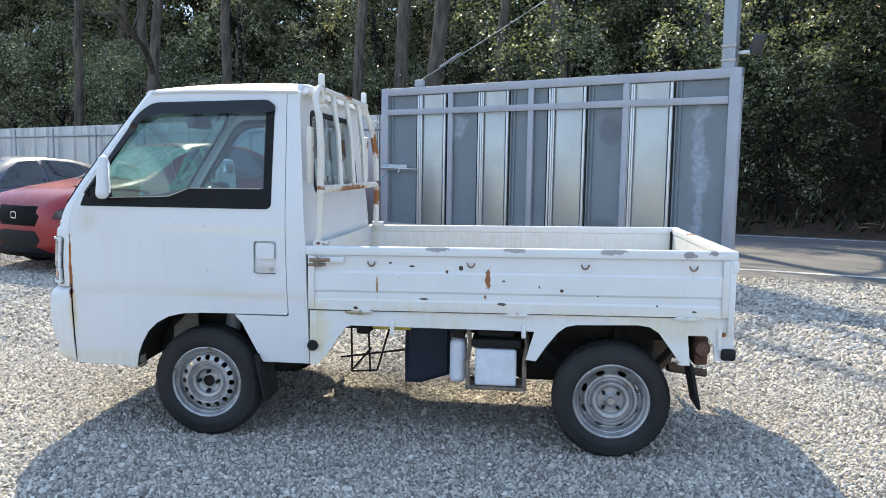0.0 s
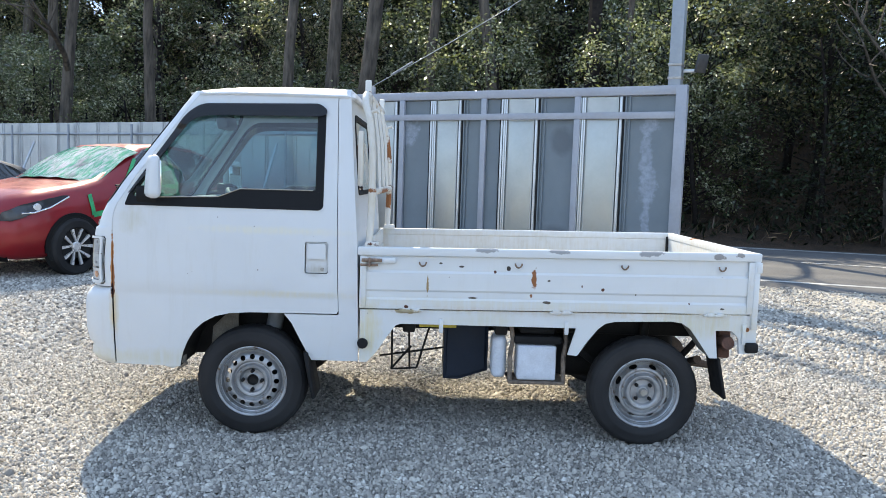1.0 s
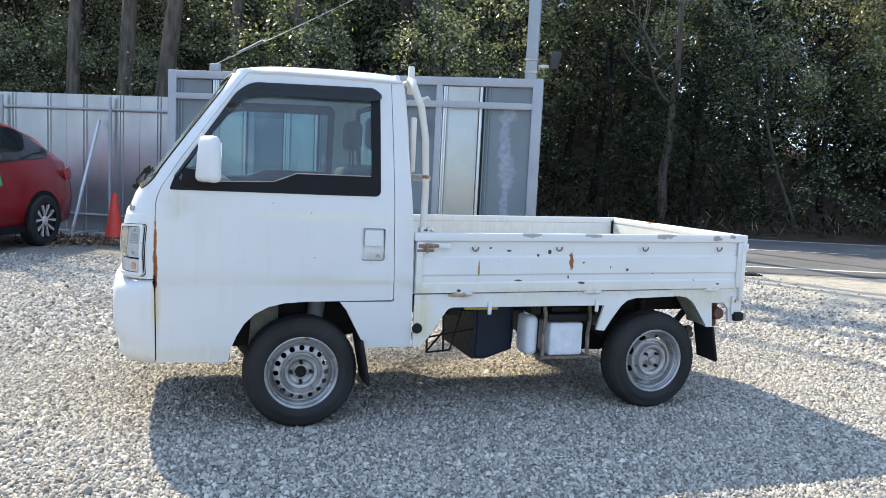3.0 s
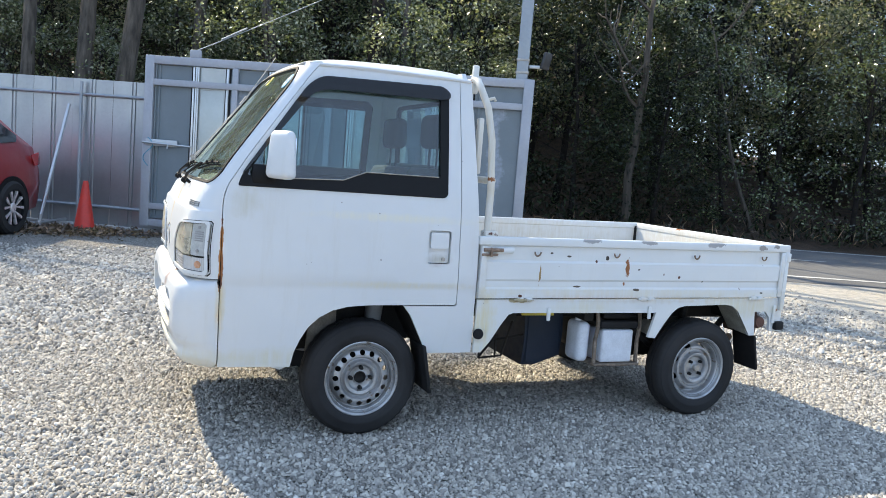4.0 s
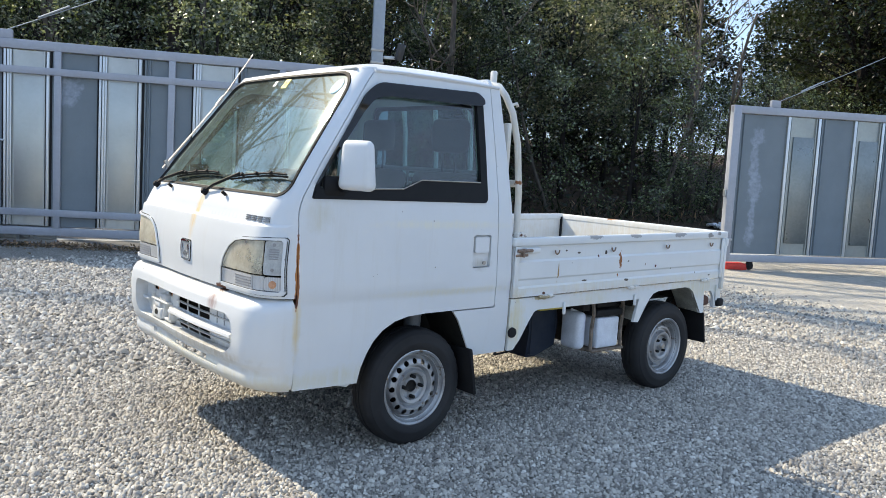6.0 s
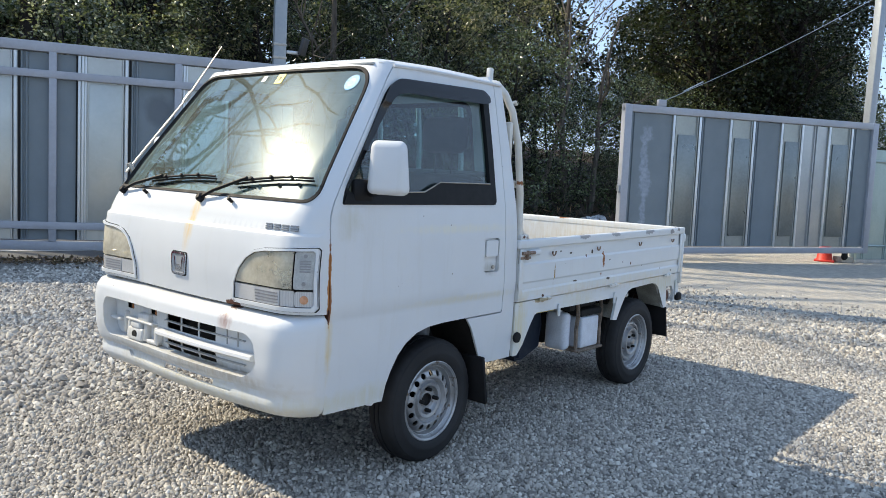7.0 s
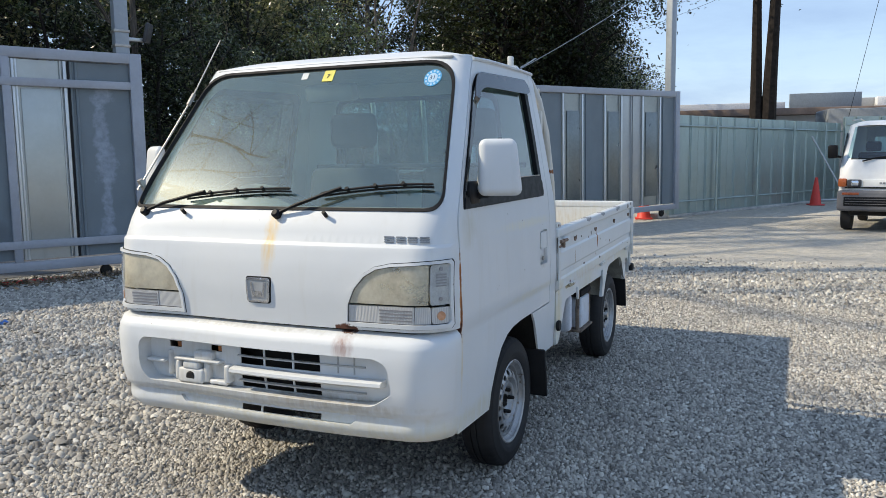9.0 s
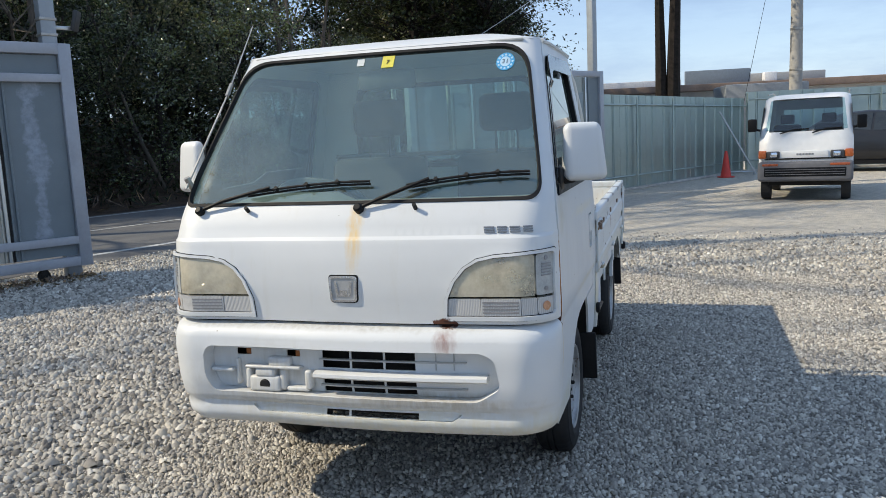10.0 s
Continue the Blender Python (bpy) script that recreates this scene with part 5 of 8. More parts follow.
bm = bmesh.new()
for k in range(12):
    th = 2 * math.pi * k / 12
    sheet(disc(-0.474 + 0.025 * math.cos(th), 1.557 + 0.025 * math.sin(th), 0.004, 6), [], lambda s, z: nose(s, z, -0.0015), 0.0008, (-1, 0, 0), 0.02, bm)
sheet(disc(-0.474, 1.557, 0.018, 16), [], lambda s, z: nose(s, z, -0.0015), 0.0008, (-1, 0, 0), 0.02, bm)
part("sticker_print", bm, plain("sticker_white", (0.42, 0.60, 0.72), 0.5), st)
bm = sheet([(-0.062, 1.565), (-0.062, 1.608), (-0.016, 1.608), (-0.016, 1.565)], [], lambda s, z: nose(s, z, -0.003), 0.001, (-1, 0, 0), 0.02)
part("square_sticker", bm, STICK_YEL, truck, "small yellow inspection sticker")
bm = sheet([(0.055, 1.578), (0.055, 1.603), (0.083, 1.603), (0.083, 1.578)], [], lambda s, z: nose(s, z, -0.003), 0.001, (-1, 0, 0), 0.02)
part("square_sticker", bm, plain("sticker_pale", (0.5, 0.54, 0.55), 0.5), truck, "small faded sticker")


def lettering(text, size, m, material, parent, name="print", extrude=0.0005):
    cu = bpy.data.curves.new(name, "FONT")
    cu.body, cu.size, cu.align_x, cu.align_y, cu.extrude = text, size, "CENTER", "CENTER", extrude
    tmp = bpy.data.objects.new(name, cu)
    scene.collection.objects.link(tmp)
    me = bpy.data.meshes.new_from_object(tmp.evaluated_get(bpy.context.evaluated_depsgraph_get()))
    bpy.data.objects.remove(tmp)
    me.transform(m)
    me.materials.append(material)
    ob = new(name, me)
    ob.parent = parent
    return ob


face = (nose(-0.474, 1.567) - nose(-0.474, 1.547)).normalized()
q = nose(-0.474, 1.557, -0.0002)
lettering("31", 0.026, Matrix.Translation(q) @ Matrix(((0, face.x, -face.z, 0), (-1, 0, 0, 0), (0, face.z, face.x, 0), (0, 0, 0, 1))), plain("print_dark", (0.03, 0.06, 0.12), 0.6), st)
q = nose(-0.039, 1.585, -0.0012)
lettering("7", 0.026, Matrix.Translation(q) @ Matrix(((0, face.x, -face.z, 0), (-1, 0, 0, 0), (0, face.z, face.x, 0), (0, 0, 0, 1))), plain("print_black", (0.02, 0.02, 0.02), 0.6), truck)

# door mirrors
for sg in (-1, 1):
    bm = bmesh.new()
    m = pose(-0.437 if sg < 0 else -0.470, sg * (0.742 if sg < 0 else 0.762), 1.235, 0, 0, -sg * 28)
    box(bm, -0.032, 0.028, -0.076, 0.076, -0.098, 0.098, 0.027, 5)
    for v in bm.verts:
        k = (v.co.z + 0.098) / 0.196
        v.co = m @ Vector((v.co.x * (1.0 - 0.28 * k) + 0.006 * k, v.co.y * (1.05 - 0.20 * k) + sg * 0.006 * (1 - k), v.co.z))
    mr = part("door_mirror", bm, PAINT, truck, "white plastic door mirror")
    bm = bmesh.new()
    box(bm, 0.020, 0.027, -0.056, 0.056, -0.074, 0.074, 0.01, 2, m)
    part("mirror_glass", bm, plain("mirror_glass", (0.8, 0.8, 0.8), 0.03, 1.0, vary=0.0), mr)
    bm = bmesh.new()
    tube(bm, [(-0.47, sg * 0.655, 1.145), (-0.455, sg * 0.705, 1.150), (-0.445, sg * 0.735, 1.165)], 0.020, 8)
    box(bm, -0.54, -0.44, sg * 0.668 - 0.014, sg * 0.668 + 0.014, 1.105, 1.19, 0.012)
    part("mirror_foot", bm, BLACK_TRIM, mr)


# ---- load bed ----
def tilt(bm):
    """The bed climbs slightly towards the rear."""
    for v in bm.verts:
        v.co.z += 0.0145 * (v.co.x - 0.5)
    return bm


def bed_part(name, bm, material, parent, label="", sharp=38):
    return part(name, tilt(bm), material, parent, label, sharp)


RUSTY_HOOK = plain("rusty_hook", (0.22, 0.15, 0.11), 0.8, vary=0.5, scale=60)


def drop_side(name, flip):
    """One hinged side board: pressed skin, top rail, hinges, latch."""
    sg = -1 if not flip else 1
    y1 = sg * 0.694
    bm = bmesh.new()
    prof = [(0.000, 0.648), (0.0, 0.690), (-0.006, 0.700), (-0.006, 0.728), (0.0, 0.738), (0.0, 0.818), (-0.008, 0.828), (-0.008, 0.900)]
    inner = [(-0.028, 0.900), (-0.028, 0.648)]
    loop = [(y1 + sg * o, z) for o, z in prof + inner]
    a = [bm.verts.new((0.516, y, z)) for y, z in loop]
    b = [bm.verts.new((2.378, y, z)) for y, z in loop]
    skin(bm, a, b)
    cap(bm, a)
    cap(bm, b[::-1])
    bmesh.ops.recalc_face_normals(bm, faces=bm.faces[:])
    root = bed_part(name, bm, BED_PAINT, truck, "white pressed steel drop side with chips and rust", 20)
    bm = bmesh.new()
    box(bm, 0.503, 2.405, min(y1 + sg * 0.006, y1 - sg * 0.034), max(y1 + sg * 0.006, y1 - sg * 0.034), 0.897, 0.938, 0.007, 3)
    bed_part("top_rail", bm, BED_PAINT, root)
    for x0, x1 in ((0.516, 0.546), (2.345, 2.378)):
        bm = bmesh.new()
        box(bm, x0, x1, y1 - 0.004 + sg * 0.002, y1 + 0.004 + sg * 0.002, 0.650, 0.896, 0.003)
        bed_part("edge_strip", bm, BED_PAINT, root)
    for x in (0.76, 1.47, 2.20):
        bm = bmesh.new()
        for k in (-0.042, 0.004):
            box(bm, x + k, x + k + 0.038, y1 - 0.012, y1 + 0.012, 0.632, 0.652, 0.006)
        tube(bm, [(x - 0.055, y1 + sg * 0.004, 0.640), (x + 0.055, y1 + sg * 0.004, 0.640)], 0.006, 6)
        bed_part("hinge", bm, BED_PAINT, root)
    bm = bmesh.new()
    box(bm, 0.585, 0.685, y1 - 0.010 + sg * 0.004, y1 + 0.010 + sg * 0.004, 0.862, 0.890, 0.009)
    box(bm, 0.528, 0.575, y1 - 0.006 + sg * 0.004, y1 + 0.006 + sg * 0.004, 0.866, 0.888, 0.004)
    latch = bed_part("latch", bm, BED_PAINT, root, "white drop side latch, worn to steel")
    bm = bmesh.new()
    tube(bm, [(0.524, y1 + sg * 0.010, 0.877), (0.62, y1 + sg * 0.014, 0.877)], 0.0085, 8)
    box(bm, 0.556, 0.566, min(y1, y1 + sg * 0.022), max(y1, y1 + sg * 0.022), 0.846, 0.888, 0.003)
    box(bm, 0.516, 0.60, min(y1 + sg * 0.004, y1 + sg * 0.009), max(y1 + sg * 0.004, y1 + sg * 0.009), 0.848, 0.860, 0.002)
    bed_part("latch_bolt", bm, RUSTY_HOOK, latch, "worn brown steel bolt")
    for x in (0.81, 1.26, 1.76, 2.22):
        bm = bmesh.new()
        pts = [Vector((x + 0.016 * math.cos(t), y1 + sg * 0.006, 0.872 - 0.020 * abs(math.sin(t)))) for t in [math.pi * i / 8 for i in range(9)]]
        tube(bm, pts, 0.004, 6)
        bed_part("rope_hook", bm, RUSTY_HOOK, root)
    return root


drop_side("drop_side", False)
drop_side("drop_side", True)
bm = bmesh.new()
prof = [(2.392, 0.648), (2.392, 0.70), (2.384, 0.71), (2.384, 0.73), (2.392, 0.74), (2.392, 0.82), (2.384, 0.83), (2.384, 0.90), (2.366, 0.90), (2.366, 0.648)]
a = [bm.verts.new((x, -0.655, z)) for x, z in prof]
b = [bm.verts.new((x, 0.655, z)) for x, z in prof]
skin(bm, a, b)
cap(bm, a)
cap(bm, b[::-1])
bmesh.ops.recalc_face_normals(bm, faces=bm.faces[:])
tail = bed_part("tailgate", bm, BED_PAINT, truck, "white pressed steel tailgate with a rust patch", 20)
bm = bmesh.new()
box(bm, 2.362, 2.402, -0.655, 0.655, 0.897, 0.938, 0.007, 3)
bed_part("top_rail", bm, BED_PAINT, tail)
# Solid black strips put the shade of the open seams into colour.
for sg in (-1, 1):
    bm = bmesh.new()
    box(bm, 2.352, 2.366, sg * 0.657 - 0.007, sg * 0.657 + 0.007, 0.660, 0.915, 0.002)
    bed_part("corner_seam", bm, RUBBER, tail, "black strip drawn for the shaded seam at the tailgate's end")
for sg in (-1, 1):
    bm = bmesh.new()
    box(bm, 2.372, 2.400, sg * 0.688 - 0.016, sg * 0.688 + 0.016, 0.575, 0.90, 0.005)
    box(bm, 2.380, 2.408, sg * 0.694 - 0.014, sg * 0.694 + 0.014, 0.845, 0.895, 0.006)
    bed_part("corner_latch", bm, BED_PAINT, truck, "white corner latch, rusty at the edge")

bm = bmesh.new()
box(bm, 0.512, 2.375, -0.662, 0.662, 0.640, 0.652, 0.003)
for i in range(18):
    y = -0.60 + i * 0.0706
    box(bm, 0.53, 2.36, y - 0.014, y + 0.014, 0.650, 0.658, 0.003, 1)
bed_part("bed_floor", bm, BED_PAINT, truck, "ribbed white steel load floor, stained")
bm = bmesh.new()
box(bm, 0.513, 0.530, -0.66, 0.66, 0.64, 0.935, 0.005)
for z in (0.75, 0.84):
    box(bm, 0.527, 0.536, -0.62, 0.62, z - 0.012, z + 0.012, 0.004, 1)
bed_part("bed_front_wall", bm, BED_PAINT, truck)

SKIRT = [(0.520, 0.640), (0.520, 0.388), (0.556, 0.388), (0.60, 0.435), (0.655, 0.520), (0.690, 0.566), (0.715, 0.574), (1.548, 0.566), (1.512, 0.437), (1.557, 0.432), (1.600, 0.500), (1.650, 0.563), (1.685, 0.590), (1.73, 0.600), (2.00, 0.606), (2.05, 0.598), (2.09, 0.572), (2.150, 0.490), (2.190, 0.432), (2.226, 0.432), (2.212, 0.565), (2.290, 0.565), (2.322, 0.530), (2.330, 0.455), (2.408, 0.455), (2.404, 0.640)]
for sg in (-1, 1):
    bm = sheet(SKIRT, [], lambda x, z: Vector((x, sg * 0.684, z)), 0.016, (0, sg, 0), 0.06)
    skirt = bed_part("bed_skirt", bm, BED_PAINT, truck, "white bed side rail with wheel arch")
    bm = bmesh.new()
    lip = [(1.557, 0.432), (1.650, 0.563), (1.685, 0.590), (1.73, 0.600), (2.00, 0.606), (2.05, 0.598), (2.09, 0.572), (2.190, 0.432)]
    a = [bm.verts.new((x, sg * 0.684, z)) for x, z in lip]
    b = [bm.verts.new((x, sg * 0.52, z + 0.012)) for x, z in lip]
    skin(bm, a, b, False)
    bed_part("inner_arch", bm, plain("arch_primer", (0.30, 0.29, 0.25), 0.7, vary=0.3), skirt, "bare grey-beige inner arch")
    for x in (0.905, 1.500, 2.345):
        bm = bmesh.new()
        box(bm, x - 0.010, x + 0.010, sg * 0.690 - 0.006, sg * 0.690 + 0.006, 0.535 if x < 2 else 0.50, 0.60, 0.005)
        bed_part("skirt_tab", bm, BED_PAINT, skirt)
    bm = bmesh.new()
    box(bm, 2.352, 2.414, sg * 0.694 - 0.016, sg * 0.694 + 0.016, 0.462, 0.512, 0.012)
    bed_part("corner_buffer", bm, RUBBER, skirt, "black rubber corner buffer")
    bm = bmesh.new()
    lathe(bm, [(0, 0.0), (0.022, 0.0), (0.026, -0.006), (0.024, -0.016), (0, -0.018)], (0.535, sg * 0.684, 0.478), (0, -sg, 0), 14)
    bed_part("plug", bm, RUBBER, skirt)

# guard frame behind the cab
LEFT = [(0.553, -0.657, 0.955), (0.560, -0.645, 1.15), (0.556, -0.620, 1.38), (0.538, -0.590, 1.53), (0.512, -0.560, 1.61), (0.508, -0.515, 1.655), (0.510, -0.46, 1.668)]
guard = tagged(new("guard_frame"), "white tubular cab guard, rusty at its joints")
guard.parent = truck
for sg in (1, -1):
    bm = bmesh.new()
    tube(bm, [(x, sg * y, z) for x, y, z in LEFT], 0.017, 10)
    part("post", bm, RACK_PAINT, guard)
for z, r in ((1.660, 0.017), (1.195, 0.017)):
    bm = bmesh.new()
    w = 0.50 if z > 1.5 else 0.64
    tube(bm, [(0.518 if z > 1.5 else 0.568, -w, z), (0.518 if z > 1.5 else 0.568, w, z)], r, 8)
    part("cross_bar", bm, RACK_PAINT, guard)
for y in (-0.28, 0.0, 0.28):
    bm = bmesh.new()
    tube(bm, [(0.565, y, 1.19), (0.550, y, 1.45), (0.520, y, 1.66)], 0.013, 8)
    part("upright", bm, RACK_PAINT, guard)
for sg in (-1, 1):
    bm = bmesh.new()
    box(bm, 0.500, 0.530, sg * 0.463 - 0.012, sg * 0.463 + 0.012, 1.60, 1.735, 0.006)
    part("horn", bm, RACK_PAINT, guard)
    bm = bmesh.new()
    box(bm, 0.535, 0.600, sg * 0.652 - 0.032, sg * 0.652 + 0.032, 0.935, 0.962, 0.006)
    part("foot", bm, RACK_PAINT, guard, "rusty foot plate")
    bm = bmesh.new()
    tube(bm, [(0.525, sg * 0.578, 1.565), (0.570, sg * 0.58, 1.580), (0.577, sg * 0.58, 1.565)], 0.008, 6)
    part("rope_hook", bm, RACK_PAINT, guard)
    bm = bmesh.new()
    box(bm, 0.486, 0.512, sg * 0.60 - 0.02, sg * 0.60 + 0.02, 1.22, 1.48, 0.008)
    part("guard_strap", bm, RACK_PAINT, guard)


# ---- wheels ----
def rim_disc(c, out, depth, r0, holes):
    """A pressed steel wheel disc in rings; holes are (radius, angle, half radial, half tangential)."""
    bm = bmesh.new()
    radii = [r0 + (0.152 - r0) * i / 38 for i in range(39)]
    n = 128
    rows = []
    for r in radii:
        row = []
        for i in range(n):
            th = 2 * math.pi * i / n
            u, v, gone = r * math.cos(th), r * math.sin(th), False
            for hr, ha, a, b in holes:
                d = (th - ha + math.pi) % (2 * math.pi) - math.pi
                if abs(d) > 0.3:
                    continue
                x, y = (r - hr) / a, d * hr / b
                q = math.hypot(x, y)
                if q < 0.72:
                    gone = True
                elif q < 1.3:
                    rr, tt = hr + x / q * a, ha + y / q * b / hr
                    u, v = rr * math.cos(tt), rr * math.sin(tt)
            row.append(None if gone else bm.verts.new(c + Vector((u, 0, v)) + out * depth(math.hypot(u, v))))
        rows.append(row)
    for p, q in zip(rows, rows[1:]):
        for i in range(n):
            f = (p[i], p[(i + 1) % n], q[(i + 1) % n], q[i])
            if None not in f:
                bm.faces.new(f)
    bmesh.ops.recalc_face_normals(bm, faces=bm.faces[:])
    if sum((f.normal.dot(out) for f in bm.faces)) < 0:
        bmesh.ops.reverse_faces(bm, faces=bm.faces[:])
    rim_edges = [e for e in bm.edges if e.is_boundary]
    lip = bmesh.ops.extrude_edge_only(bm, edges=rim_edges)["geom"]
    for w in lip:
        if isinstance(w, bmesh.types.BMVert):
            w.co = w.co - out * 0.005
    return bm


def wheel(x, sg, rear):
    """A steel wheel with its tyre; axis along y, outer side to sg."""
    c = Vector((x, sg * 0.578, 0.265))
    out = Vector((0, sg, 0))
    bm = bmesh.new()
    prof = [(0.160, -0.060), (0.175, -0.066), (0.205, -0.072), (0.235, -0.070), (0.252, -0.062), (0.262, -0.050), (0.2655, -0.03), (0.2655, -0.021), (0.259, -0.020), (0.259, -0.016), (0.266, -0.015), (0.266, 0.004), (0.259, 0.005), (0.259, 0.009), (0.2655, 0.010), (0.2655, 0.030), (0.262, 0.050), (0.252, 0.062), (0.246, 0.064), (0.244, 0.0675), (0.235, 0.070), (0.212, 0.0725), (0.208, 0.0745), (0.200, 0.0735), (0.185, 0.071), (0.172, 0.064), (0.166, 0.058), (0.150, 0.04), (0.150, -0.04), (0.160, -0.060)]
    lathe(bm, prof, c, out, 120)
    for v in bm.verts:
        a, d = abs((v.co - c).dot(out)), v.co - c
        d = d - out * d.dot(out)
        if a > 0.027 and d.length > 0.25 and int((math.atan2(d.z, d.x) + math.pi) / (2 * math.pi) * 120 + 0.5) % 3 == 0:
            v.co = v.co - d.normalized() * 0.003
    tyre = part("tyre", bm, TYRE, None, "worn black tyre")
    root = new("wheel")
    root.parent = truck
    tyre.parent = root
    ax1, ax2 = Vector((1, 0, 0)), Vector((0, 0, 1))
    if rear:
        depth = curve_of([(0.020, 0.044), (0.026, 0.044), (0.031, 0.032), (0.058, 0.030), (0.066, 0.048), (0.082, 0.051), (0.091, 0.026), (0.099, 0.023), (0.106, 0.036), (0.117, 0.036), (0.131, 0.008), (0.139, 0.012), (0.147, 0.040), (0.152, 0.042)])
        holes = [(0.127, 2 * math.pi * (k + 0.5) / 8, 0.0085, 0.021) for k in range(8)]
    else:
        depth = curve_of([(0.025, 0.030), (0.030, 0.030), (0.034, 0.027), (0.054, 0.028), (0.061, 0.045), (0.075, 0.048), (0.083, 0.033), (0.089, 0.033), (0.098, 0.052), (0.110, 0.053), (0.128, 0.043), (0.137, 0.020), (0.143, 0.022), (0.149, 0.044), (0.152, 0.044)])
        holes = [(0.117, 2 * math.pi * k / 16, 0.0125, 0.0125) for k in range(16)]
    rim = part("rim", rim_disc(c, out, depth, 0.020 if rear else 0.025, holes), RIM, root, "silver painted steel rim with rust specks", sharp=50)
    bm = bmesh.new()
    lathe(bm, [(0.150, 0.036), (0.154, 0.046), (0.158, 0.050), (0.160, 0.062), (0.168, 0.0665), (0.172, 0.064), (0.170, 0.056), (0.162, 0.04), (0.160, -0.05), (0.165, -0.06), (0.150, -0.06), (0.148, 0.036)], c, out, 64)
    part("rim_flange", bm, RIM, rim)
    for k in range(4):
        th = math.pi / 2 * k + (math.pi / 4 if rear else 0)
        q = c + out * (0.014 if rear else 0.020) + ax1 * 0.046 * math.cos(th) + ax2 * 0.046 * math.sin(th)
        bm = bmesh.new()
        lathe(bm, [(0, 0.038), (0.006, 0.038), (0.0085, 0.034), (0.0095, 0.010), (0, 0.008)], q, out, 6)
        part("wheel_nut", bm, DARK_METAL, rim)
    bm = bmesh.new()
    if rear:
        lathe(bm, [(0, 0.046), (0.015, 0.046), (0.019, 0.042), (0.021, 0.028), (0.025, 0.026), (0.025, 0.015), (0, 0.01)], c + out * 0.014, out, 24)
    else:
        lathe(bm, [(0, -0.004), (0.016, 0.0), (0.021, 0.003), (0.024, 0.014), (0.027, 0.014), (0.027, -0.01), (0, -0.02)], c + out * 0.020, out, 24)
    part("hub", bm, STEEL if rear else DARK_METAL, rim)
    bm = bmesh.new()
    lathe(bm, [(0, -0.02), (0.115, -0.02), (0.125, -0.03), (0.125, -0.07), (0, -0.07)], c, out, 32)
    part("brake_drum", bm, DARK_METAL, root)
    return root


for xw, rr in ((0.0, False), (1.9, True)):
    for sg in (-1, 1):
        wheel(xw, sg, rr)

# front wheel housing
for sg in (-1, 1):
    bm = sheet([(XSEAM_OF(0.345) - 0.03, 0.345), (XSEAM_OF(0.345) + 0.03, 0.345), (XSEAM_OF(0.70) + 0.03, 0.70), (XSEAM_OF(0.70) - 0.03, 0.70)], [], flank(sg, -0.034), 0.004, (0, sg, 0), 0.1)
    part("seam_backing", bm, DARK_METAL, truck)
    bm = bmesh.new()
    lip = ARCH + [(0.195, 0.56), (0.268, 0.425), (0.292, 0.390)]
    a = [bm.verts.new((x, sg * (W_OF(z) - 0.012), z)) for x, z in lip]
    b = [bm.verts.new((x, sg * 0.42, z + 0.01)) for x, z in lip]
    skin(bm, a, b, False)
    cap(bm, [bm.verts.new((x, sg * 0.42, z + 0.01)) for x, z in lip])
    housing = part("wheel_housing", bm, DARK_METAL, truck)
    bm = sheet([(-0.235, 0.36), (-0.225, 0.50), (-0.165, 0.56), (-0.10, 0.585), (-0.10, 0.50), (-0.15, 0.44), (-0.165, 0.36)], [], lambda x, z: Vector((x, sg * 0.50, z)), 0.012, (0, sg, 0), 0.05)
    part("inner_panel", bm, plain("housing_primer", (0.17, 0.155, 0.13), 0.8, vary=0.4), housing, "dusty grey-beige inner panel")
    bm = bmesh.new()
    tube(bm, [(0.10, sg * 0.48, 0.58), (0.06, sg * 0.50, 0.36)], 0.026, 10)
    tube(bm, [(0.09, sg * 0.48, 0.60), (0.075, sg * 0.49, 0.50)], 0.040, 12)
    part("strut", bm, GREY_PLASTIC, housing, "grey suspension strut")
    bm = bmesh.new()
    box(bm, -0.009, 0.009, -0.105, 0.080, -0.225, 0.0, 0.006, m=pose(0.266, sg * 0.60, 0.425, 0, -11, 0))
    part("mud_flap", bm, RUBBER, truck, "black rubber mud flap")
    bm = bmesh.new()
    box(bm, -0.008, 0.008, -0.085, 0.085, -0.20, 0.0, 0.005, m=pose(2.235, sg * 0.60, 0.455, 0, -12, 0))
    part("mud_flap", bm, RUBBER, truck, "black rubber mud flap")
    bm = bmesh.new()
    tube(bm, [(-0.33, sg * 0.60, 0.345), (-0.36, sg * 0.60, 0.325)], 0.02, 6)
    box(bm, -0.345, -0.325, sg * 0.62 - 0.03, sg * 0.62 + 0.03, 0.345, 0.385, 0.008)
    part("arch_bracket", bm, plain("beige_primer", (0.22, 0.19, 0.15), 0.8, vary=0.3), truck)

# chassis and what hangs from it
for sg in (-1, 1):
    bm = bmesh.new()
    box(bm, -0.60, 2.33, sg * 0.36 - 0.035, sg * 0.36 + 0.035, 0.50, 0.60, 0.01)
    part("chassis_rail", bm, DARK_METAL, truck)
for x in (-0.5, 0.3, 0.75, 1.2, 1.62, 2.2):
    bm = bmesh.new()
    box(bm, x - 0.03, x + 0.03, -0.6, 0.6, 0.52, 0.60, 0.008)
    part("cross_member", bm, DARK_METAL, truck)
bm = bmesh.new()
tube(bm, [(1.9, -0.56, 0.265), (1.9, 0.56, 0.265)], 0.032, 12)
lathe(bm, [(0, -0.11), (0.08, -0.09), (0.10, 0), (0.08, 0.09), (0, 0.11)], (1.9, 0.05, 0.265), (0, 1, 0), 20)
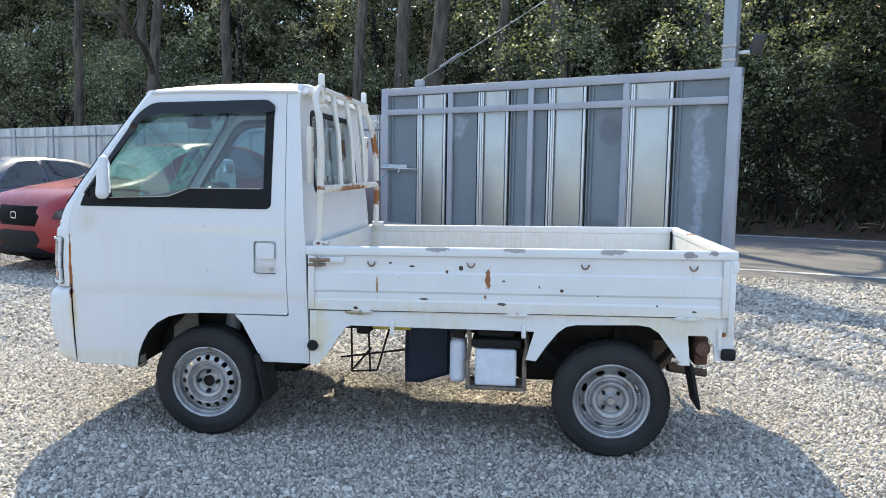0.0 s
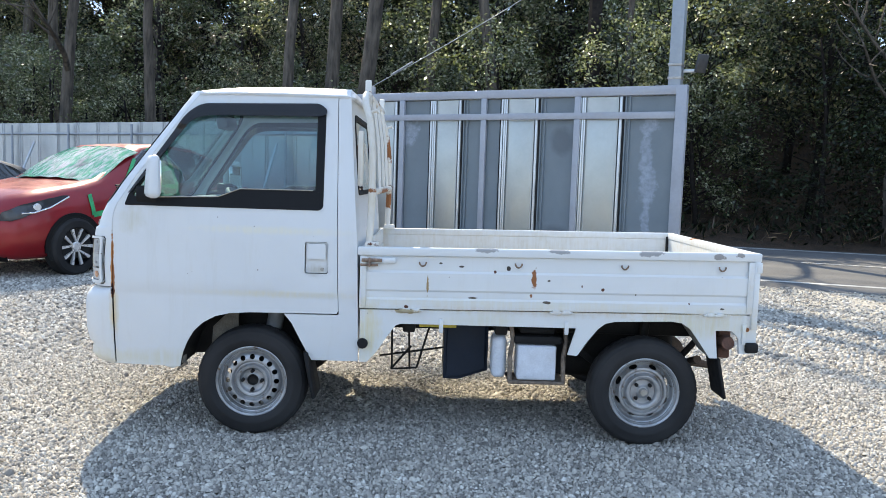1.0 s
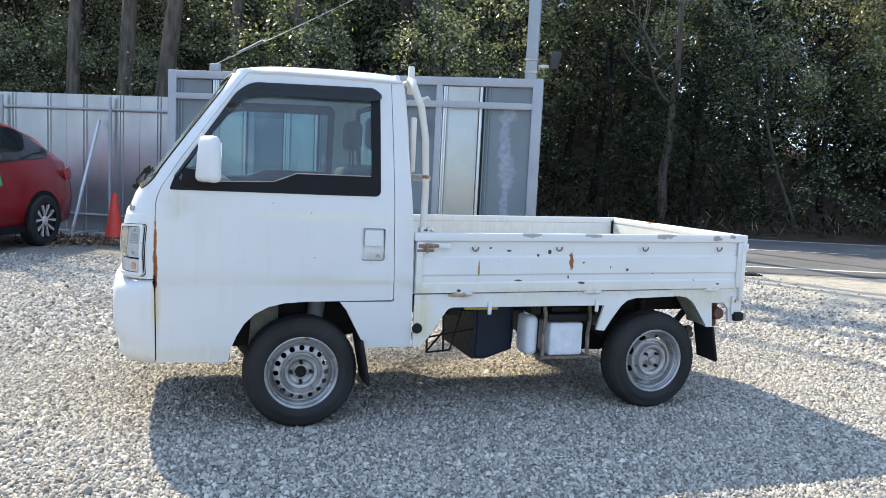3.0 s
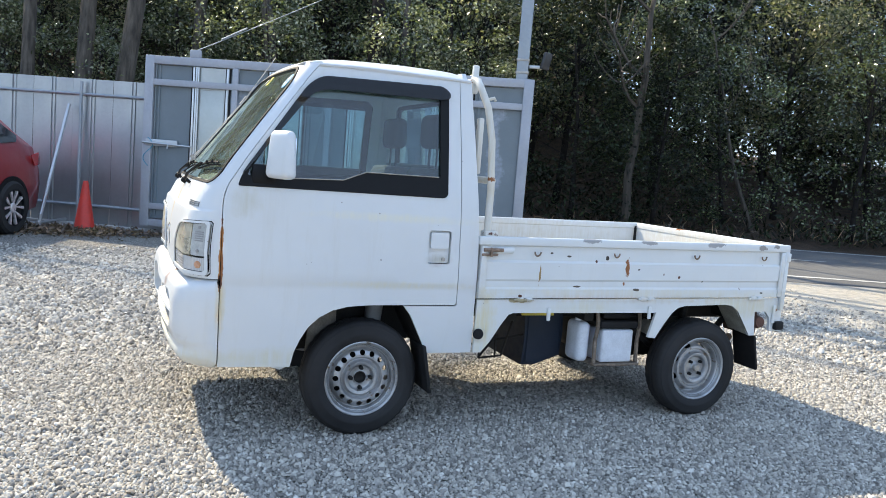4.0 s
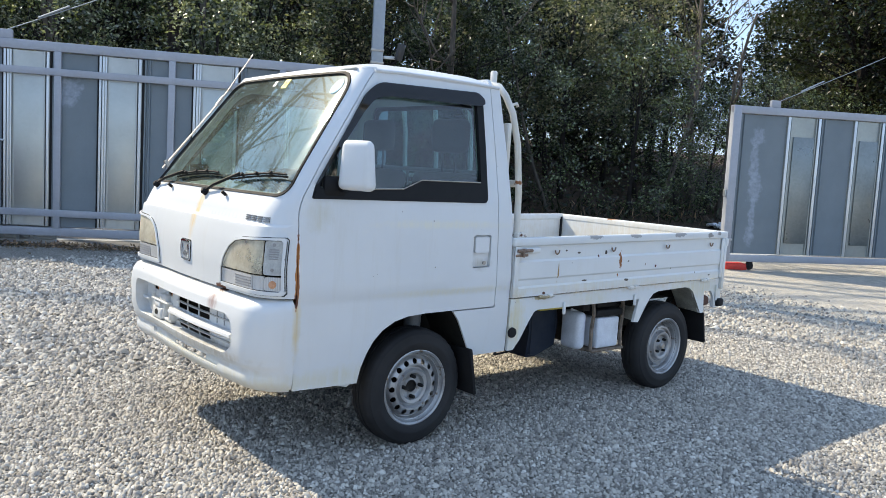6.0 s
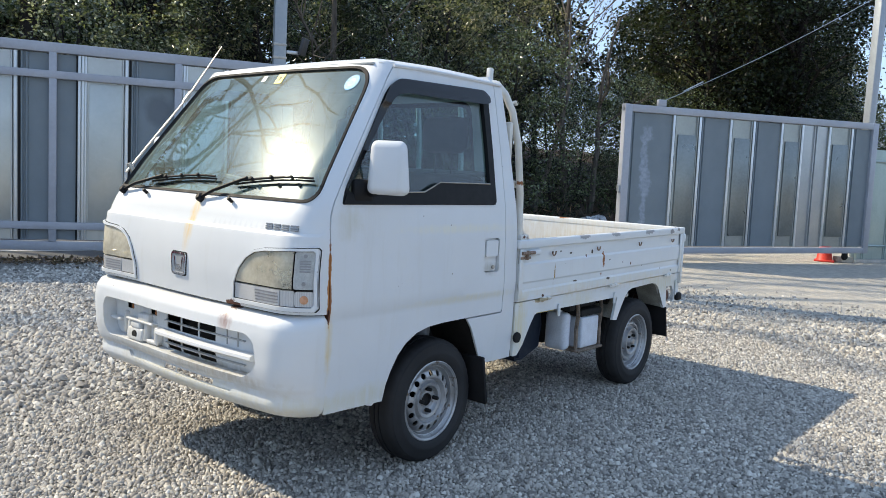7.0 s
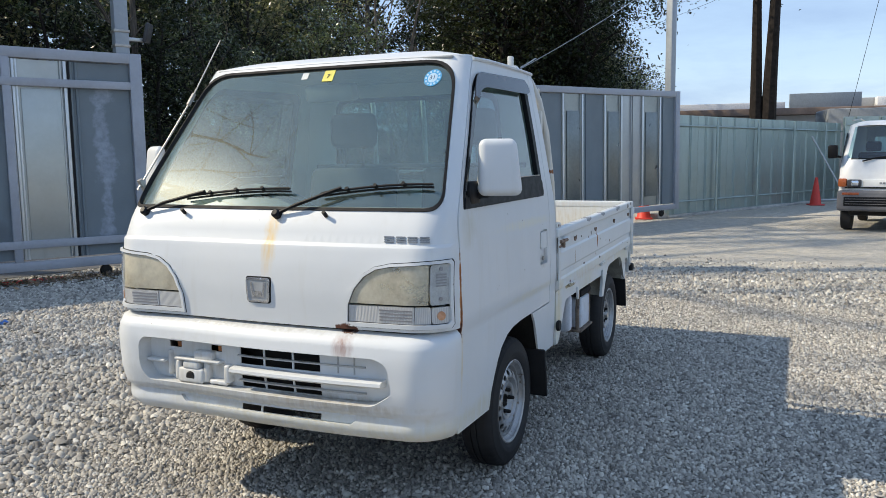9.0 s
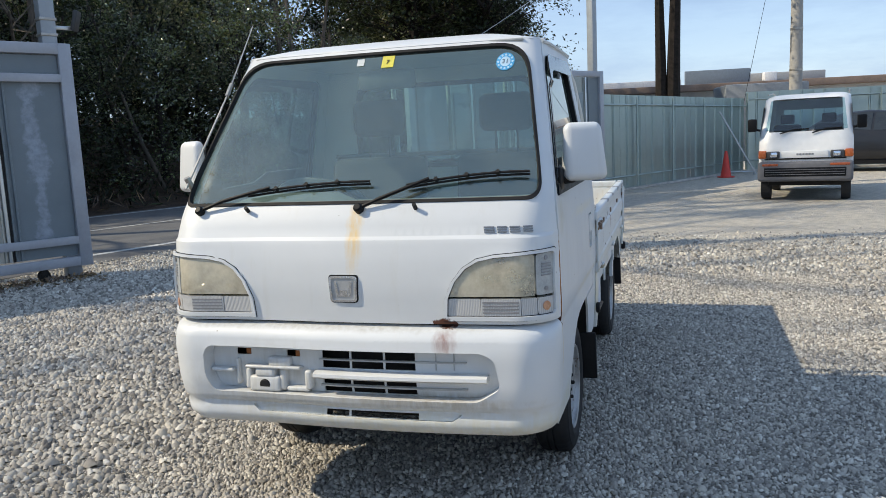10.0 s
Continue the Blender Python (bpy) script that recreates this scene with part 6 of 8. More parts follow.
tube(bm, [(0.0, -0.56, 0.265), (0.0, 0.56, 0.265)], 0.024, 10)
part("axle", bm, DARK_METAL, truck)
for sg in (-1, 1):
    bm = bmesh.new()
    tube(bm, [(1.50, sg * 0.45, 0.50), (1.70, sg * 0.45, 0.36), (1.9, sg * 0.45, 0.32), (2.12, sg * 0.45, 0.40), (2.25, sg * 0.45, 0.55)], 0.018, 6)
    tube(bm, [(1.9, sg * 0.45, 0.28), (1.95, sg * 0.42, 0.58)], 0.025, 8)
    part("leaf_spring", bm, DARK_METAL, truck)
bm = bmesh.new()
box(bm, 1.45, 2.15, -0.28, 0.30, 0.24, 0.54, 0.05, 3)
part("engine", bm, DARK_METAL, truck)
bm = bmesh.new()
tube(bm, [(1.6, 0.25, 0.30), (2.0, 0.35, 0.30), (2.30, 0.36, 0.28), (2.40, 0.30, 0.27)], 0.028, 10)
tube(bm, [(2.18, -0.55, 0.42), (2.20, -0.35, 0.36), (2.38, -0.30, 0.33)], 0.02, 8)
lathe(bm, [(0, -0.2), (0.08, -0.19), (0.09, 0), (0.08, 0.19), (0, 0.2)], (2.18, 0.1, 0.36), (0, 1, 0), 20)
part("exhaust", bm, plain("rusty_exhaust", (0.10, 0.065, 0.045), 0.85, vary=0.4), truck, "rusty exhaust pipe and silencer")
bm = bmesh.new()
lathe(bm, [(0, -0.02), (0.035, -0.015), (0.038, 0.03), (0.03, 0.06), (0, 0.065)], (2.285, -0.60, 0.52), (0, -1, 0.1), 16)
box(bm, 2.26, 2.32, -0.60, -0.40, 0.44, 0.58, 0.01)
part("tow_fitting", bm, plain("rusty_steel", (0.12, 0.06, 0.045), 0.9, vary=0.4), truck, "rusty steel fitting under the bed")
bm = sheet([(0.925, 0.555), (0.925, 0.252), (1.00, 0.250), (1.15, 0.300), (1.15, 0.555)], [], lambda x, z: Vector((x, -0.44, z)), 0.5, (0, -1, 0), 0.2)
bmesh.ops.bevel(bm, geom=[e for e in bm.edges if len(e.link_faces) == 2 and e.calc_face_angle(0) > 0.5], offset=0.018, segments=3, affect="EDGES")
part("fuel_tank", bm, TANK, truck, "dark blue-black steel fuel tank")
bm = bmesh.new()
box(bm, 1.158, 1.232, -0.585, -0.45, 0.30, 0.51, 0.028, 3)
tube(bm, [(1.19, -0.52, 0.51), (1.19, -0.52, 0.535)], 0.02, 10)
part("coolant_bottle", bm, MILK, truck, "milky plastic coolant bottle")
bm = bmesh.new()
box(bm, 1.280, 1.470, -0.62, -0.47, 0.305, 0.478, 0.012, 3)
part("battery_cover", bm, MILK, truck, "pale blue-grey plastic battery cover")
bm = bmesh.new()
box(bm, 1.262, 1.492, -0.625, -0.45, 0.484, 0.525, 0.012, 2)
box(bm, 1.29, 1.46, -0.60, -0.46, 0.53, 0.56, 0.012, 2)
part("battery_clamp", bm, RUBBER, truck, "black battery top and clamp")
bm = bmesh.new()
for x in (1.245, 1.505):
    tube(bm, [(x, -0.60, 0.59), (x + 0.012, -0.605, 0.50), (x, -0.605, 0.42), (x + 0.004, -0.605, 0.29)], 0.011, 6)
box(bm, 1.238, 1.515, -0.63, -0.45, 0.288, 0.302, 0.004)
part("battery_tray", bm, plain("worn_tray", (0.17, 0.13, 0.10), 0.7, vary=0.6, scale=30), truck, "worn pale metal battery tray")
bm = bmesh.new()
z0, z1 = 0.30, 0.56
for pts in ([(0.60, -0.42, z0 + 0.06), (1.1, -0.42, z0 + 0.14)], [(0.66, -0.45, z1), (0.665, -0.45, z0)], [(0.665, -0.45, z0), (0.79, -0.45, z0 + 0.01)], [(0.79, -0.45, z0 + 0.01), (0.86, -0.45, z1)], [(0.66, -0.45, z0), (0.76, -0.45, z0 + 0.12)], [(0.755, -0.45, z0), (0.745, -0.45, z1)]):
    tube(bm, pts, 0.0055, 6)
part("stay_rod", bm, DARK_METAL, truck, "thin black steel rods")
bm = bmesh.new()
box(bm, 0.80, 0.98, -0.62, -0.60, 0.552, 0.572, 0.004)
part("frame_tag", bm, YELLOW, truck, "yellow plate on the frame")
bm = bmesh.new()
box(bm, -0.72, 0.26, -0.40, 0.40, 0.36, 0.60, 0.03, 2)
part("front_floor_pan", bm, DARK_METAL, truck)
# ---- trees, shrubs, undergrowth ----


def leaf_mesh(name, pos, nrm, length, width, material, droop=0.3, seed=1):
    """Many small folded leaves: pos (n,3) with outward nrm (n,3)."""
    g = np.random.default_rng(seed)
    n = len(pos)
    d = g.normal(size=(n, 3)) + nrm * 0.6
    d[:, 2] = d[:, 2] * 0.6 - droop
    d /= np.linalg.norm(d, axis=1)[:, None]
    up = g.normal(size=(n, 3)) * 0.7 + np.array([0, 0, 1.0])
    s = np.cross(d, up)
    s /= np.linalg.norm(s, axis=1)[:, None] + 1e-9
    ln = (length * g.uniform(0.6, 1.3, n))[:, None]
    wd = (width * g.uniform(0.7, 1.3, n))[:, None]
    f = np.cross(s, d) * wd * 0.35
    co = np.stack([pos, pos + d * ln * 0.45 + s * wd + f, pos + d * ln, pos + d * ln * 0.45 - s * wd + f], 1).reshape(-1, 3)
    idx = np.arange(n)[:, None] * 4
    tri = np.concatenate([idx + np.array([0, 1, 2]), idx + np.array([0, 2, 3])], 1).reshape(-1)
    me = bpy.data.meshes.new(name)
    me.vertices.add(n * 4)
    me.vertices.foreach_set("co", co.ravel())
    me.loops.add(n * 6)
    me.loops.foreach_set("vertex_index", tri)
    me.polygons.add(n * 2)
    me.polygons.foreach_set("loop_start", np.arange(n * 2) * 3)
    me.update(calc_edges=True)
    me.materials.append(material)
    return me


def crown_cloud(height, radius, base, clumps, per, seed, flat=1.0, spread=1.0):
    """Leaf places gathered in clumps on the shell and inside of an uneven egg-shaped crown."""
    g = np.random.default_rng(seed)
    th = g.uniform(0, 2 * math.pi, clumps)
    h = g.uniform(0, 1, clumps) ** 0.85
    prof = np.sin(np.pi * np.clip(h * 0.86 + 0.12, 0, 1)) ** 0.6
    lob = 1 + 0.22 * np.sin(3 * th + seed) + 0.15 * np.sin(5 * th + h * 6)
    r = radius * prof * lob * np.sqrt(g.uniform(0.25, 1.0, clumps))
    c = np.stack([r * np.cos(th), r * np.sin(th), base + h * (height - base)], 1)
    size = g.uniform(0.22, 0.50, clumps) * radius / 2.0 * spread
    pos = np.repeat(c, per, 0) + g.normal(size=(clumps * per, 3)) * np.repeat(size, per)[:, None] * np.array([1, 1, 0.7 * flat])
    nrm = pos - np.repeat(c, per, 0)
    nrm /= np.linalg.norm(nrm, axis=1)[:, None] + 1e-9
    return pos, nrm, c


def limb(bm, p, d, length, r, g, depth, bend=0.25, sides=6):
    """A tapering limb that forks; returns nothing, fills bm."""
    pts, k = [p], 4
    q, dd = Vector(p), Vector(d).normalized()
    forks = []
    for i in range(k):
        dd = (dd + Vector((g.uniform(-bend, bend), g.uniform(-bend, bend), g.uniform(-bend * 0.4, bend * 0.6)))).normalized()
        q = q + dd * (length / k)
        pts.append(q.copy())
        if i >= 1:
            forks.append((q.copy(), dd.copy(), i / k))
    tube(bm, pts, r, sides, r * 0.45)
    if depth > 0:
        for q, dd, f in forks:
            for _ in range(1 if depth > 1 else 2):
                side = Vector((g.uniform(-1, 1), g.uniform(-1, 1), g.uniform(-0.1, 0.9))).normalized()
                limb(bm, q, (dd * 0.55 + side).normalized(), length * g.uniform(0.42, 0.62), r * (1 - 0.5 * f) * 0.5, g, depth - 1, bend, max(3, sides - 1))


def trunk_bmesh(h, r, g, lean=0.1, limbs=5, curve=0.25):
    bm = bmesh.new()
    pts, q, d = [], Vector((0, 0, -0.15)), Vector((g.uniform(-lean, lean), g.uniform(-lean, lean), 1)).normalized()
    k = 9
    for i in range(k + 1):
        pts.append(q.copy())
        d = (d + Vector((g.uniform(-curve, curve) * 0.35, g.uniform(-curve, curve) * 0.35, 0.12))).normalized()
        q = q + d * (h / k)
    tube(bm, pts, r, 8, r * 0.35)
    for i in range(limbs):
        j = int(g.integers(3, k))
        a = g.uniform(0, 2 * math.pi)
        limb(bm, pts[j], (math.cos(a), math.sin(a), 0.7), h * 0.26, r * 0.42, g, 1, 0.3, 5)
    return bm


def evergreen_kind(h, rad, base, clumps, per, seed, leaf, material, trunk_r):
    g = np.random.default_rng(seed)
    pos, nrm, c = crown_cloud(h, rad, base, clumps, per, seed, spread=0.55)
    crown = leaf_mesh("crown", pos, nrm, leaf, leaf * 0.29, material, 0.35, seed)
    bm = trunk_bmesh(h * 0.85, trunk_r, g, 0.12, 2)
    for q in c[:: max(1, len(c) // 12)]:
        z = max(0.3, q[2] * 0.7)
        tube(bm, [(0, 0, z), (q[0] * 0.5, q[1] * 0.5, (z + q[2]) / 2 + 0.1), tuple(q)], trunk_r * 0.22, 3, 0.006)
    tr = bpy.data.meshes.new("trunk")
    bm.to_mesh(tr)
    bm.free()
    tr.materials.append(BARK_DARK)
    tr.shade_smooth()
    return crown, tr


KINDS = [
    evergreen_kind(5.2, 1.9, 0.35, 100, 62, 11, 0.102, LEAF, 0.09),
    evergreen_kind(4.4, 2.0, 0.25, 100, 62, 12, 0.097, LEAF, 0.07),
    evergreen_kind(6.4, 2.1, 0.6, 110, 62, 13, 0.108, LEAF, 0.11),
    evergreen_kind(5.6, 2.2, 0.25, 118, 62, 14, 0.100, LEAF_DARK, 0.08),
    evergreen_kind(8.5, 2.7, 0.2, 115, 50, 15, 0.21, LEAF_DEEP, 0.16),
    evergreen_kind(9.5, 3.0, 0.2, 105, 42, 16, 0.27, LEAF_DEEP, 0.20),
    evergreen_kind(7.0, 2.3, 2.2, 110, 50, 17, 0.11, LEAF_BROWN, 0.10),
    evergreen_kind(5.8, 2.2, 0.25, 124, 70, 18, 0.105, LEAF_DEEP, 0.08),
]
KIND_LABEL = ["glossy broad-leaved evergreen tree beside the road", "rounded glossy evergreen shrub beside the road", "tall glossy evergreen tree beside the road",
              "evergreen tree in the wood, leaves in shade colour", "tall evergreen tree in the wood, leaves in shade colour", "tall evergreen tree in the wood, leaves in shade colour", "slender tree with thin bronzed foliage in the wood", "evergreen tree in the wood, leaves in shade colour"]


def plant(kind, x, y, turn, size, z=None):
    crown, tr = KINDS[kind]
    z = ground_height(x, y) if z is None else z
    root = thing("tree", KIND_LABEL[kind], "tree", pose(x, y, z, 0, 0, turn) @ Matrix.Diagonal((size, size, size, 1)), group="trees of the wood")
    share("trunk", tr, root, Matrix())
    share("crown", crown, root, Matrix())
    return root


def wood_rows():
    g = random.Random(5)
    for across, a0, a1, step, kinds, s0, s1 in ((8.6, -20, 40, 2.4, (0, 1, 0, 1), 0.75, 1.0), (10.8, -28, 40, 2.8, (0, 2, 0, 6), 0.9, 1.15), (13.2, -33, 40, 3.4, (2, 6, 2), 0.9, 1.1), (16.6, -33, 42, 4.2, (4, 5), 0.85, 1.05), (20.5, -10, 44, 3.3, (5, 4), 0.95, 1.2), (24.0, -14, 22, 3.2, (5,), 1.1, 1.3), (15.0, -36, -2, 3.2, (2, 4), 1.0, 1.2), (18.8, -42, -8, 3.6, (4, 5), 1.0, 1.25)):
        a = a0
        while a < a1:
            x, y = road_point(a + g.uniform(-0.6, 0.6), across + g.uniform(-0.7, 0.7))
            # To the right, low rows get shade-coloured kinds, taller rows pale, sunlit-coloured ones.
            k = g.choice(kinds if x < 7.5 or across > 16 else (((7, 3, 7) if x < 12 else (7, 3)) if across < 10 else ((2, 0, 6) if x < 12 else (2, 6, 0))))
            sz = g.uniform(s0, s1)
            away = math.degrees(math.atan2(y + 2.8, x + 2.2))
            gap = 27.6 < away < 33.6
            if gap:
                k, sz = 3, sz * (0.70 if 28.2 < away < 33.2 else 0.9)
            if not (gap and across > 14) and math.degrees(math.atan2(y + 1.9, x + 2.9)) > 10:
                plant(k, x, y, g.uniform(0, 360), sz)
            a += step * g.uniform(0.8, 1.2)


wood_rows()


def trunk_tree(x, y, h, r, seed, label, lean=0.05, curve=0.25, limbs=5, bark=None):
    """A tall tree whose crown lies above: trunk and bare limbs."""
    g = np.random.default_rng(seed)
    root = thing("tree", label, "tree", pose(x, y, ground_height(x, y)), group="bare trunks of the wood")
    part("trunk", trunk_bmesh(h, r, g, lean, limbs, curve), bark or BARK, root)
    return root


for i, (x, y, h, r) in enumerate(((-1.35, 15.5, 20, 0.22), (-1.95, 15.7, 19, 0.20), (-3.3, 16.0, 20, 0.16), (-6.8, 16.9, 12, 0.18), (2.4, 15.2, 19, 0.16), (0.4, 16.6, 21, 0.16), (-9.6, 17.6, 12, 0.2), (-12.5, 18.6, 12, 0.17), (5.6, 15.4, 17, 0.10))):
    trunk_tree(x, y, h, r, 40 + i, "grey-brown bare trunk among the evergreens", limbs=2)
for x, y, h, r, seed in ((17.5, 10.4, 6.5, 0.09, 51), (20.0, 9.8, 6.5, 0.10, 52), (14.2, 11.6, 6, 0.06, 53)):
    trunk_tree(x, y, h, r, seed, "slender leaning trunk at the wood's edge", 0.3, 0.35, 3)
trunk_tree(10.6, 12.2, 7, 0.12, 77, "crooked slender trunk at the wood's edge", 0.05, 0.6, 4)


def bare_tree(x, y, h, r, seed):
    g = random.Random(seed)
    root = thing("tree", "tall leafless tree with fine spreading branches", "tree", pose(x, y, ground_height(x, y)), group="leafless trees")
    bm = bmesh.new()
    pts = [Vector((0.25 * math.sin(i * 0.8 + seed), 0.2 * math.cos(i * 0.6 + seed), h * 0.62 * i / 7 - 0.1)) for i in range(8)]
    tube(bm, pts, r, 9, r * 0.55)
    for i in range(4, 8):
        for k in range(4):
            a = g.uniform(0, 6.28)
            limb(bm, pts[i], (math.cos(a), math.sin(a), 1.1), h * g.uniform(0.28, 0.4), r * 0.24, g, 2, 0.22, 5)
    part("trunk", bm, BARK, root)
    return root


for x, y, h, r, seed in ((-8.5, 22.5, 22, 0.20, 3), (-14.0, 24.0, 22, 0.22, 4), (-4.6, 23.5, 24, 0.20, 8), (-11.0, 20.5, 21, 0.18, 21), (20.6, 11.4, 12, 0.12, 15)):
    bare_tree(x, y, h, r, seed)


# tall trees towards the right, leaves coloured as backlit, with an open foot
def tall_tree(x, y, h, rad, base, r, seed, leaf=0.17, clumps=240, per=52, label="tall evergreen with hanging boughs, coloured as backlit, behind the gate"):
    g = np.random.default_rng(seed)
    pos, nrm, c = crown_cloud(h, rad, base, clumps, per, seed, spread=0.55)
    root = thing("tree", label, "tree", pose(x, y, ground_height(x, y)), group="tall trees behind the gate")
    bm = trunk_bmesh(h * 0.9, r, g, 0.04, 4, 0.12)
    for q in c[::3]:
        z = max(base * 0.8, q[2] - 0.9)
        tube(bm, [(0, 0, z), (q[0] * 0.5, q[1] * 0.5, (z + q[2]) / 2 + 0.25), tuple(q)], r * 0.20, 4, 0.01)
    part("trunk", bm, BARK_DARK, root)
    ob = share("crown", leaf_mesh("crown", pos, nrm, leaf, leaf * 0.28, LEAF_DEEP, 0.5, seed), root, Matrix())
    return root


# Added tree: its crown, out of view, throws shade on the van.
tall_tree(4.4, 14.4, 19, 2.6, 13.0, 0.20, 68, 0.16, 46, 45, "very tall evergreen added above the wood to shade the van")
tall_tree(28, 9.5, 13, 4.2, 2.2, 0.30, 61)
tall_tree(32, 8.2, 14, 4.4, 2.6, 0.32, 62)
tall_tree(35.5, 9.5, 14, 4.6, 3.0, 0.32, 63)
tall_tree(33, 11.5, 14, 4.6, 2.0, 0.32, 64)
tall_tree(29.3, 6.7, 13, 3.4, 3.9, 0.27, 65)
tall_tree(39, 10, 14, 4.6, 1.2, 0.32, 66)
tall_tree(27.0, 9.0, 11, 3.6, 1.0, 0.26, 67)
trunk_tree(26.2, -0.62, 10, 0.25, 91, "bare trunk, coloured as in silhouette, standing beyond the fence", 0.0, 0.04, 0, BARK_DARK)
trunk_tree(26.3, -1.02, 10, 0.30, 92, "bare trunk, coloured as in silhouette, standing beyond the fence", 0.0, 0.05, 0, BARK_DARK)
pos, nrm, c = crown_cloud(10.5, 3.2, 7.6, 60, 60, 9)
wt = thing("tree", "dark crown above the two bare trunks", "tree", pose(26.1, -0.4, 0), group="tall trees behind the gate")
share("crown", leaf_mesh("crown", pos, nrm, 0.16, 0.045, LEAF_DARK, 0.5, 9), wt, Matrix())


def undergrowth():
    """Low green and dry growth along the far side of the road."""
    g = np.random.default_rng(21)
    n = 5200
    a, d = g.uniform(-24, 44, n), 7.0 + g.gamma(1.6, 0.8, n)
    xy = np.array([road_point(u, v) for u, v in zip(a, d)])
    z = np.array([ground_height(u, v) for u, v in xy])
    pos = np.column_stack([xy, z + g.uniform(0, 0.5, n) * g.uniform(0.2, 1, n)])
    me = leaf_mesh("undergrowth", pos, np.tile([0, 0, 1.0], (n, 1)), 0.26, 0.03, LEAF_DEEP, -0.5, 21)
    tagged(new("undergrowth", me), "low green growth by the road's far side, in shade colour", "undergrowth", kind="stuff")
    n = 1800
    a, d = g.uniform(-24, 44, n), 6.9 + g.gamma(1.3, 0.7, n)
    xy = np.array([road_point(u, v) for u, v in zip(a, d)])
    z = np.array([ground_height(u, v) for u, v in xy])
    pos = np.column_stack([xy, z + g.uniform(0, 0.25, n)])
    me = leaf_mesh("dry_grass", pos, np.tile([0, 0, 1.0], (n, 1)), 0.34, 0.012, LEAF_DRY, -0.6, 22)
    tagged(new("dry_grass", me), "dry straw-coloured stalks and twigs by the road", "dry grass", kind="stuff")
    n = 2600
    xy = np.column_stack([-1.65 + g.normal(size=n) * 0.42, 7.55 + g.normal(size=n) * 0.24])
    pos = np.column_stack([xy, 0.01 + g.uniform(0, 0.05, n)])
    me = leaf_mesh("leaf_litter", pos, np.tile([0, 0, 0.0], (n, 1)), 0.07, 0.016, LEAF_DRY, 0.0, 23)
    tagged(new("leaf_litter", me), "brown dry leaves swept up along the fence", "dry leaves", kind="stuff")
    n = 2200
    u = g.uniform(0, 5.3, n)
    xy = np.column_stack([-0.78 + 0.87 * u, 7.74 - 0.493 * u]) + np.column_stack([-0.49 * np.ones(n), -0.87 * np.ones(n)]) * g.gamma(1.5, 0.10, n)[:, None]
    pos = np.column_stack([xy, 0.01 + g.uniform(0, 0.03, n)])
    me = leaf_mesh("leaf_litter", pos, np.tile([0, 0, 0.0], (n, 1)), 0.06, 0.014, LEAF_DRY, 0.0, 24)
    tagged(new("leaf_litter", me), "brown dry leaves blown along the gate's foot", "dry leaves", kind="stuff")


undergrowth()
# ---- cones and odds and ends ----
def traffic_cone(x, y, z=0.0, turn=0.0, squash=1.0):
    root = thing("traffic_cone", "faded red plastic traffic cone standing on the gravel", "traffic cone", pose(x, y, z, 0, 0, turn), group="traffic cones")
    bm = bmesh.new()
    box(bm, -0.17, 0.17, -0.17, 0.17, 0.0, 0.035, 0.014)
    part("base", bm, CONE_RED, root)
    bm = bmesh.new()
    lathe(bm, [(0.145, 0.034), (0.135, 0.05), (0.035, 0.68), (0.028, 0.70), (0.02, 0.70), (0.02, 0.66)], (0, 0, 0), (0, 0, 1), 24)
    part("cone", bm, CONE_RED, root)
    return root


traffic_cone(-1.50, 7.72)
traffic_cone(18.6, -2.35, turn=20)
traffic_cone(13.10, 0.98, turn=12)
bm = bmesh.new()
box(bm, -0.18, 0.18, -0.12, 0.12, 0.0, 0.10, 0.02)
ob = tagged(part("wheel_block", bm, CONE_RED), "low red plastic block at the gate's foot", "block")
ob.matrix_basis = pose(9.0, 2.95, 0, 0, 0, -30)
bm = bmesh.new()
tube(bm, [(0, 0, 0.022), (0.9, 0.05, 0.022)], 0.02, 8)
ob = tagged(part("red_bar", bm, CONE_RED), "red painted bar lying at the gate's foot", "bar")
ob.matrix_basis = pose(2.2, 5.95, 0, 0, 0, -28)
bm = bmesh.new()
box(bm, -0.16, 0.16, -0.10, 0.10, 0, 0.11, 0.015)
ob = tagged(part("kerb_block", bm, CONCRETE), "small pale concrete block by the gate pole", "concrete block")
ob.matrix_basis = pose(13.35, 0.72, 0, 0, 0, -25)
bm = bmesh.new()
for k in range(5):
    box(bm, -0.21 + k * 0.09, -0.15 + k * 0.09, -0.16, 0.16, 0.014, 0.024, 0.003)
box(bm, -0.25, 0.25, -0.20, 0.20, 0.0, 0.014, 0.004)
ob = tagged(part("drain_grate", bm, DARK_METAL), "steel drain grate at the road's edge", "drain grate")
ob.matrix_basis = pose(*road_point(3.10, -0.62), 0.004, 0, 0, -17.6) @ Matrix.Diagonal((0.62, 0.62, 1, 1))


def litter_heap(x, y):
    bm = bmesh.new()
    g = random.Random(3)
    for i in range(9):
        m = pose(g.uniform(-0.4, 0.4), g.uniform(-0.2, 0.2), 0.05 + 0.03 * i / 3, g.uniform(-25, 25), g.uniform(-25, 25), g.uniform(0, 90))
        box(bm, -0.14, 0.14, -0.09, 0.09, -0.04, 0.05, 0.03, 2, m)
    ob = tagged(part("rubbish_heap", bm, plain("plastic_sheet", (0.6, 0.62, 0.65), 0.4, vary=0.3)), "crumpled pale plastic sheet by the road's far side", "rubbish")
    ob.matrix_basis = pose(x, y, ground_height(x, y))


litter_heap(19.0, 9.0)


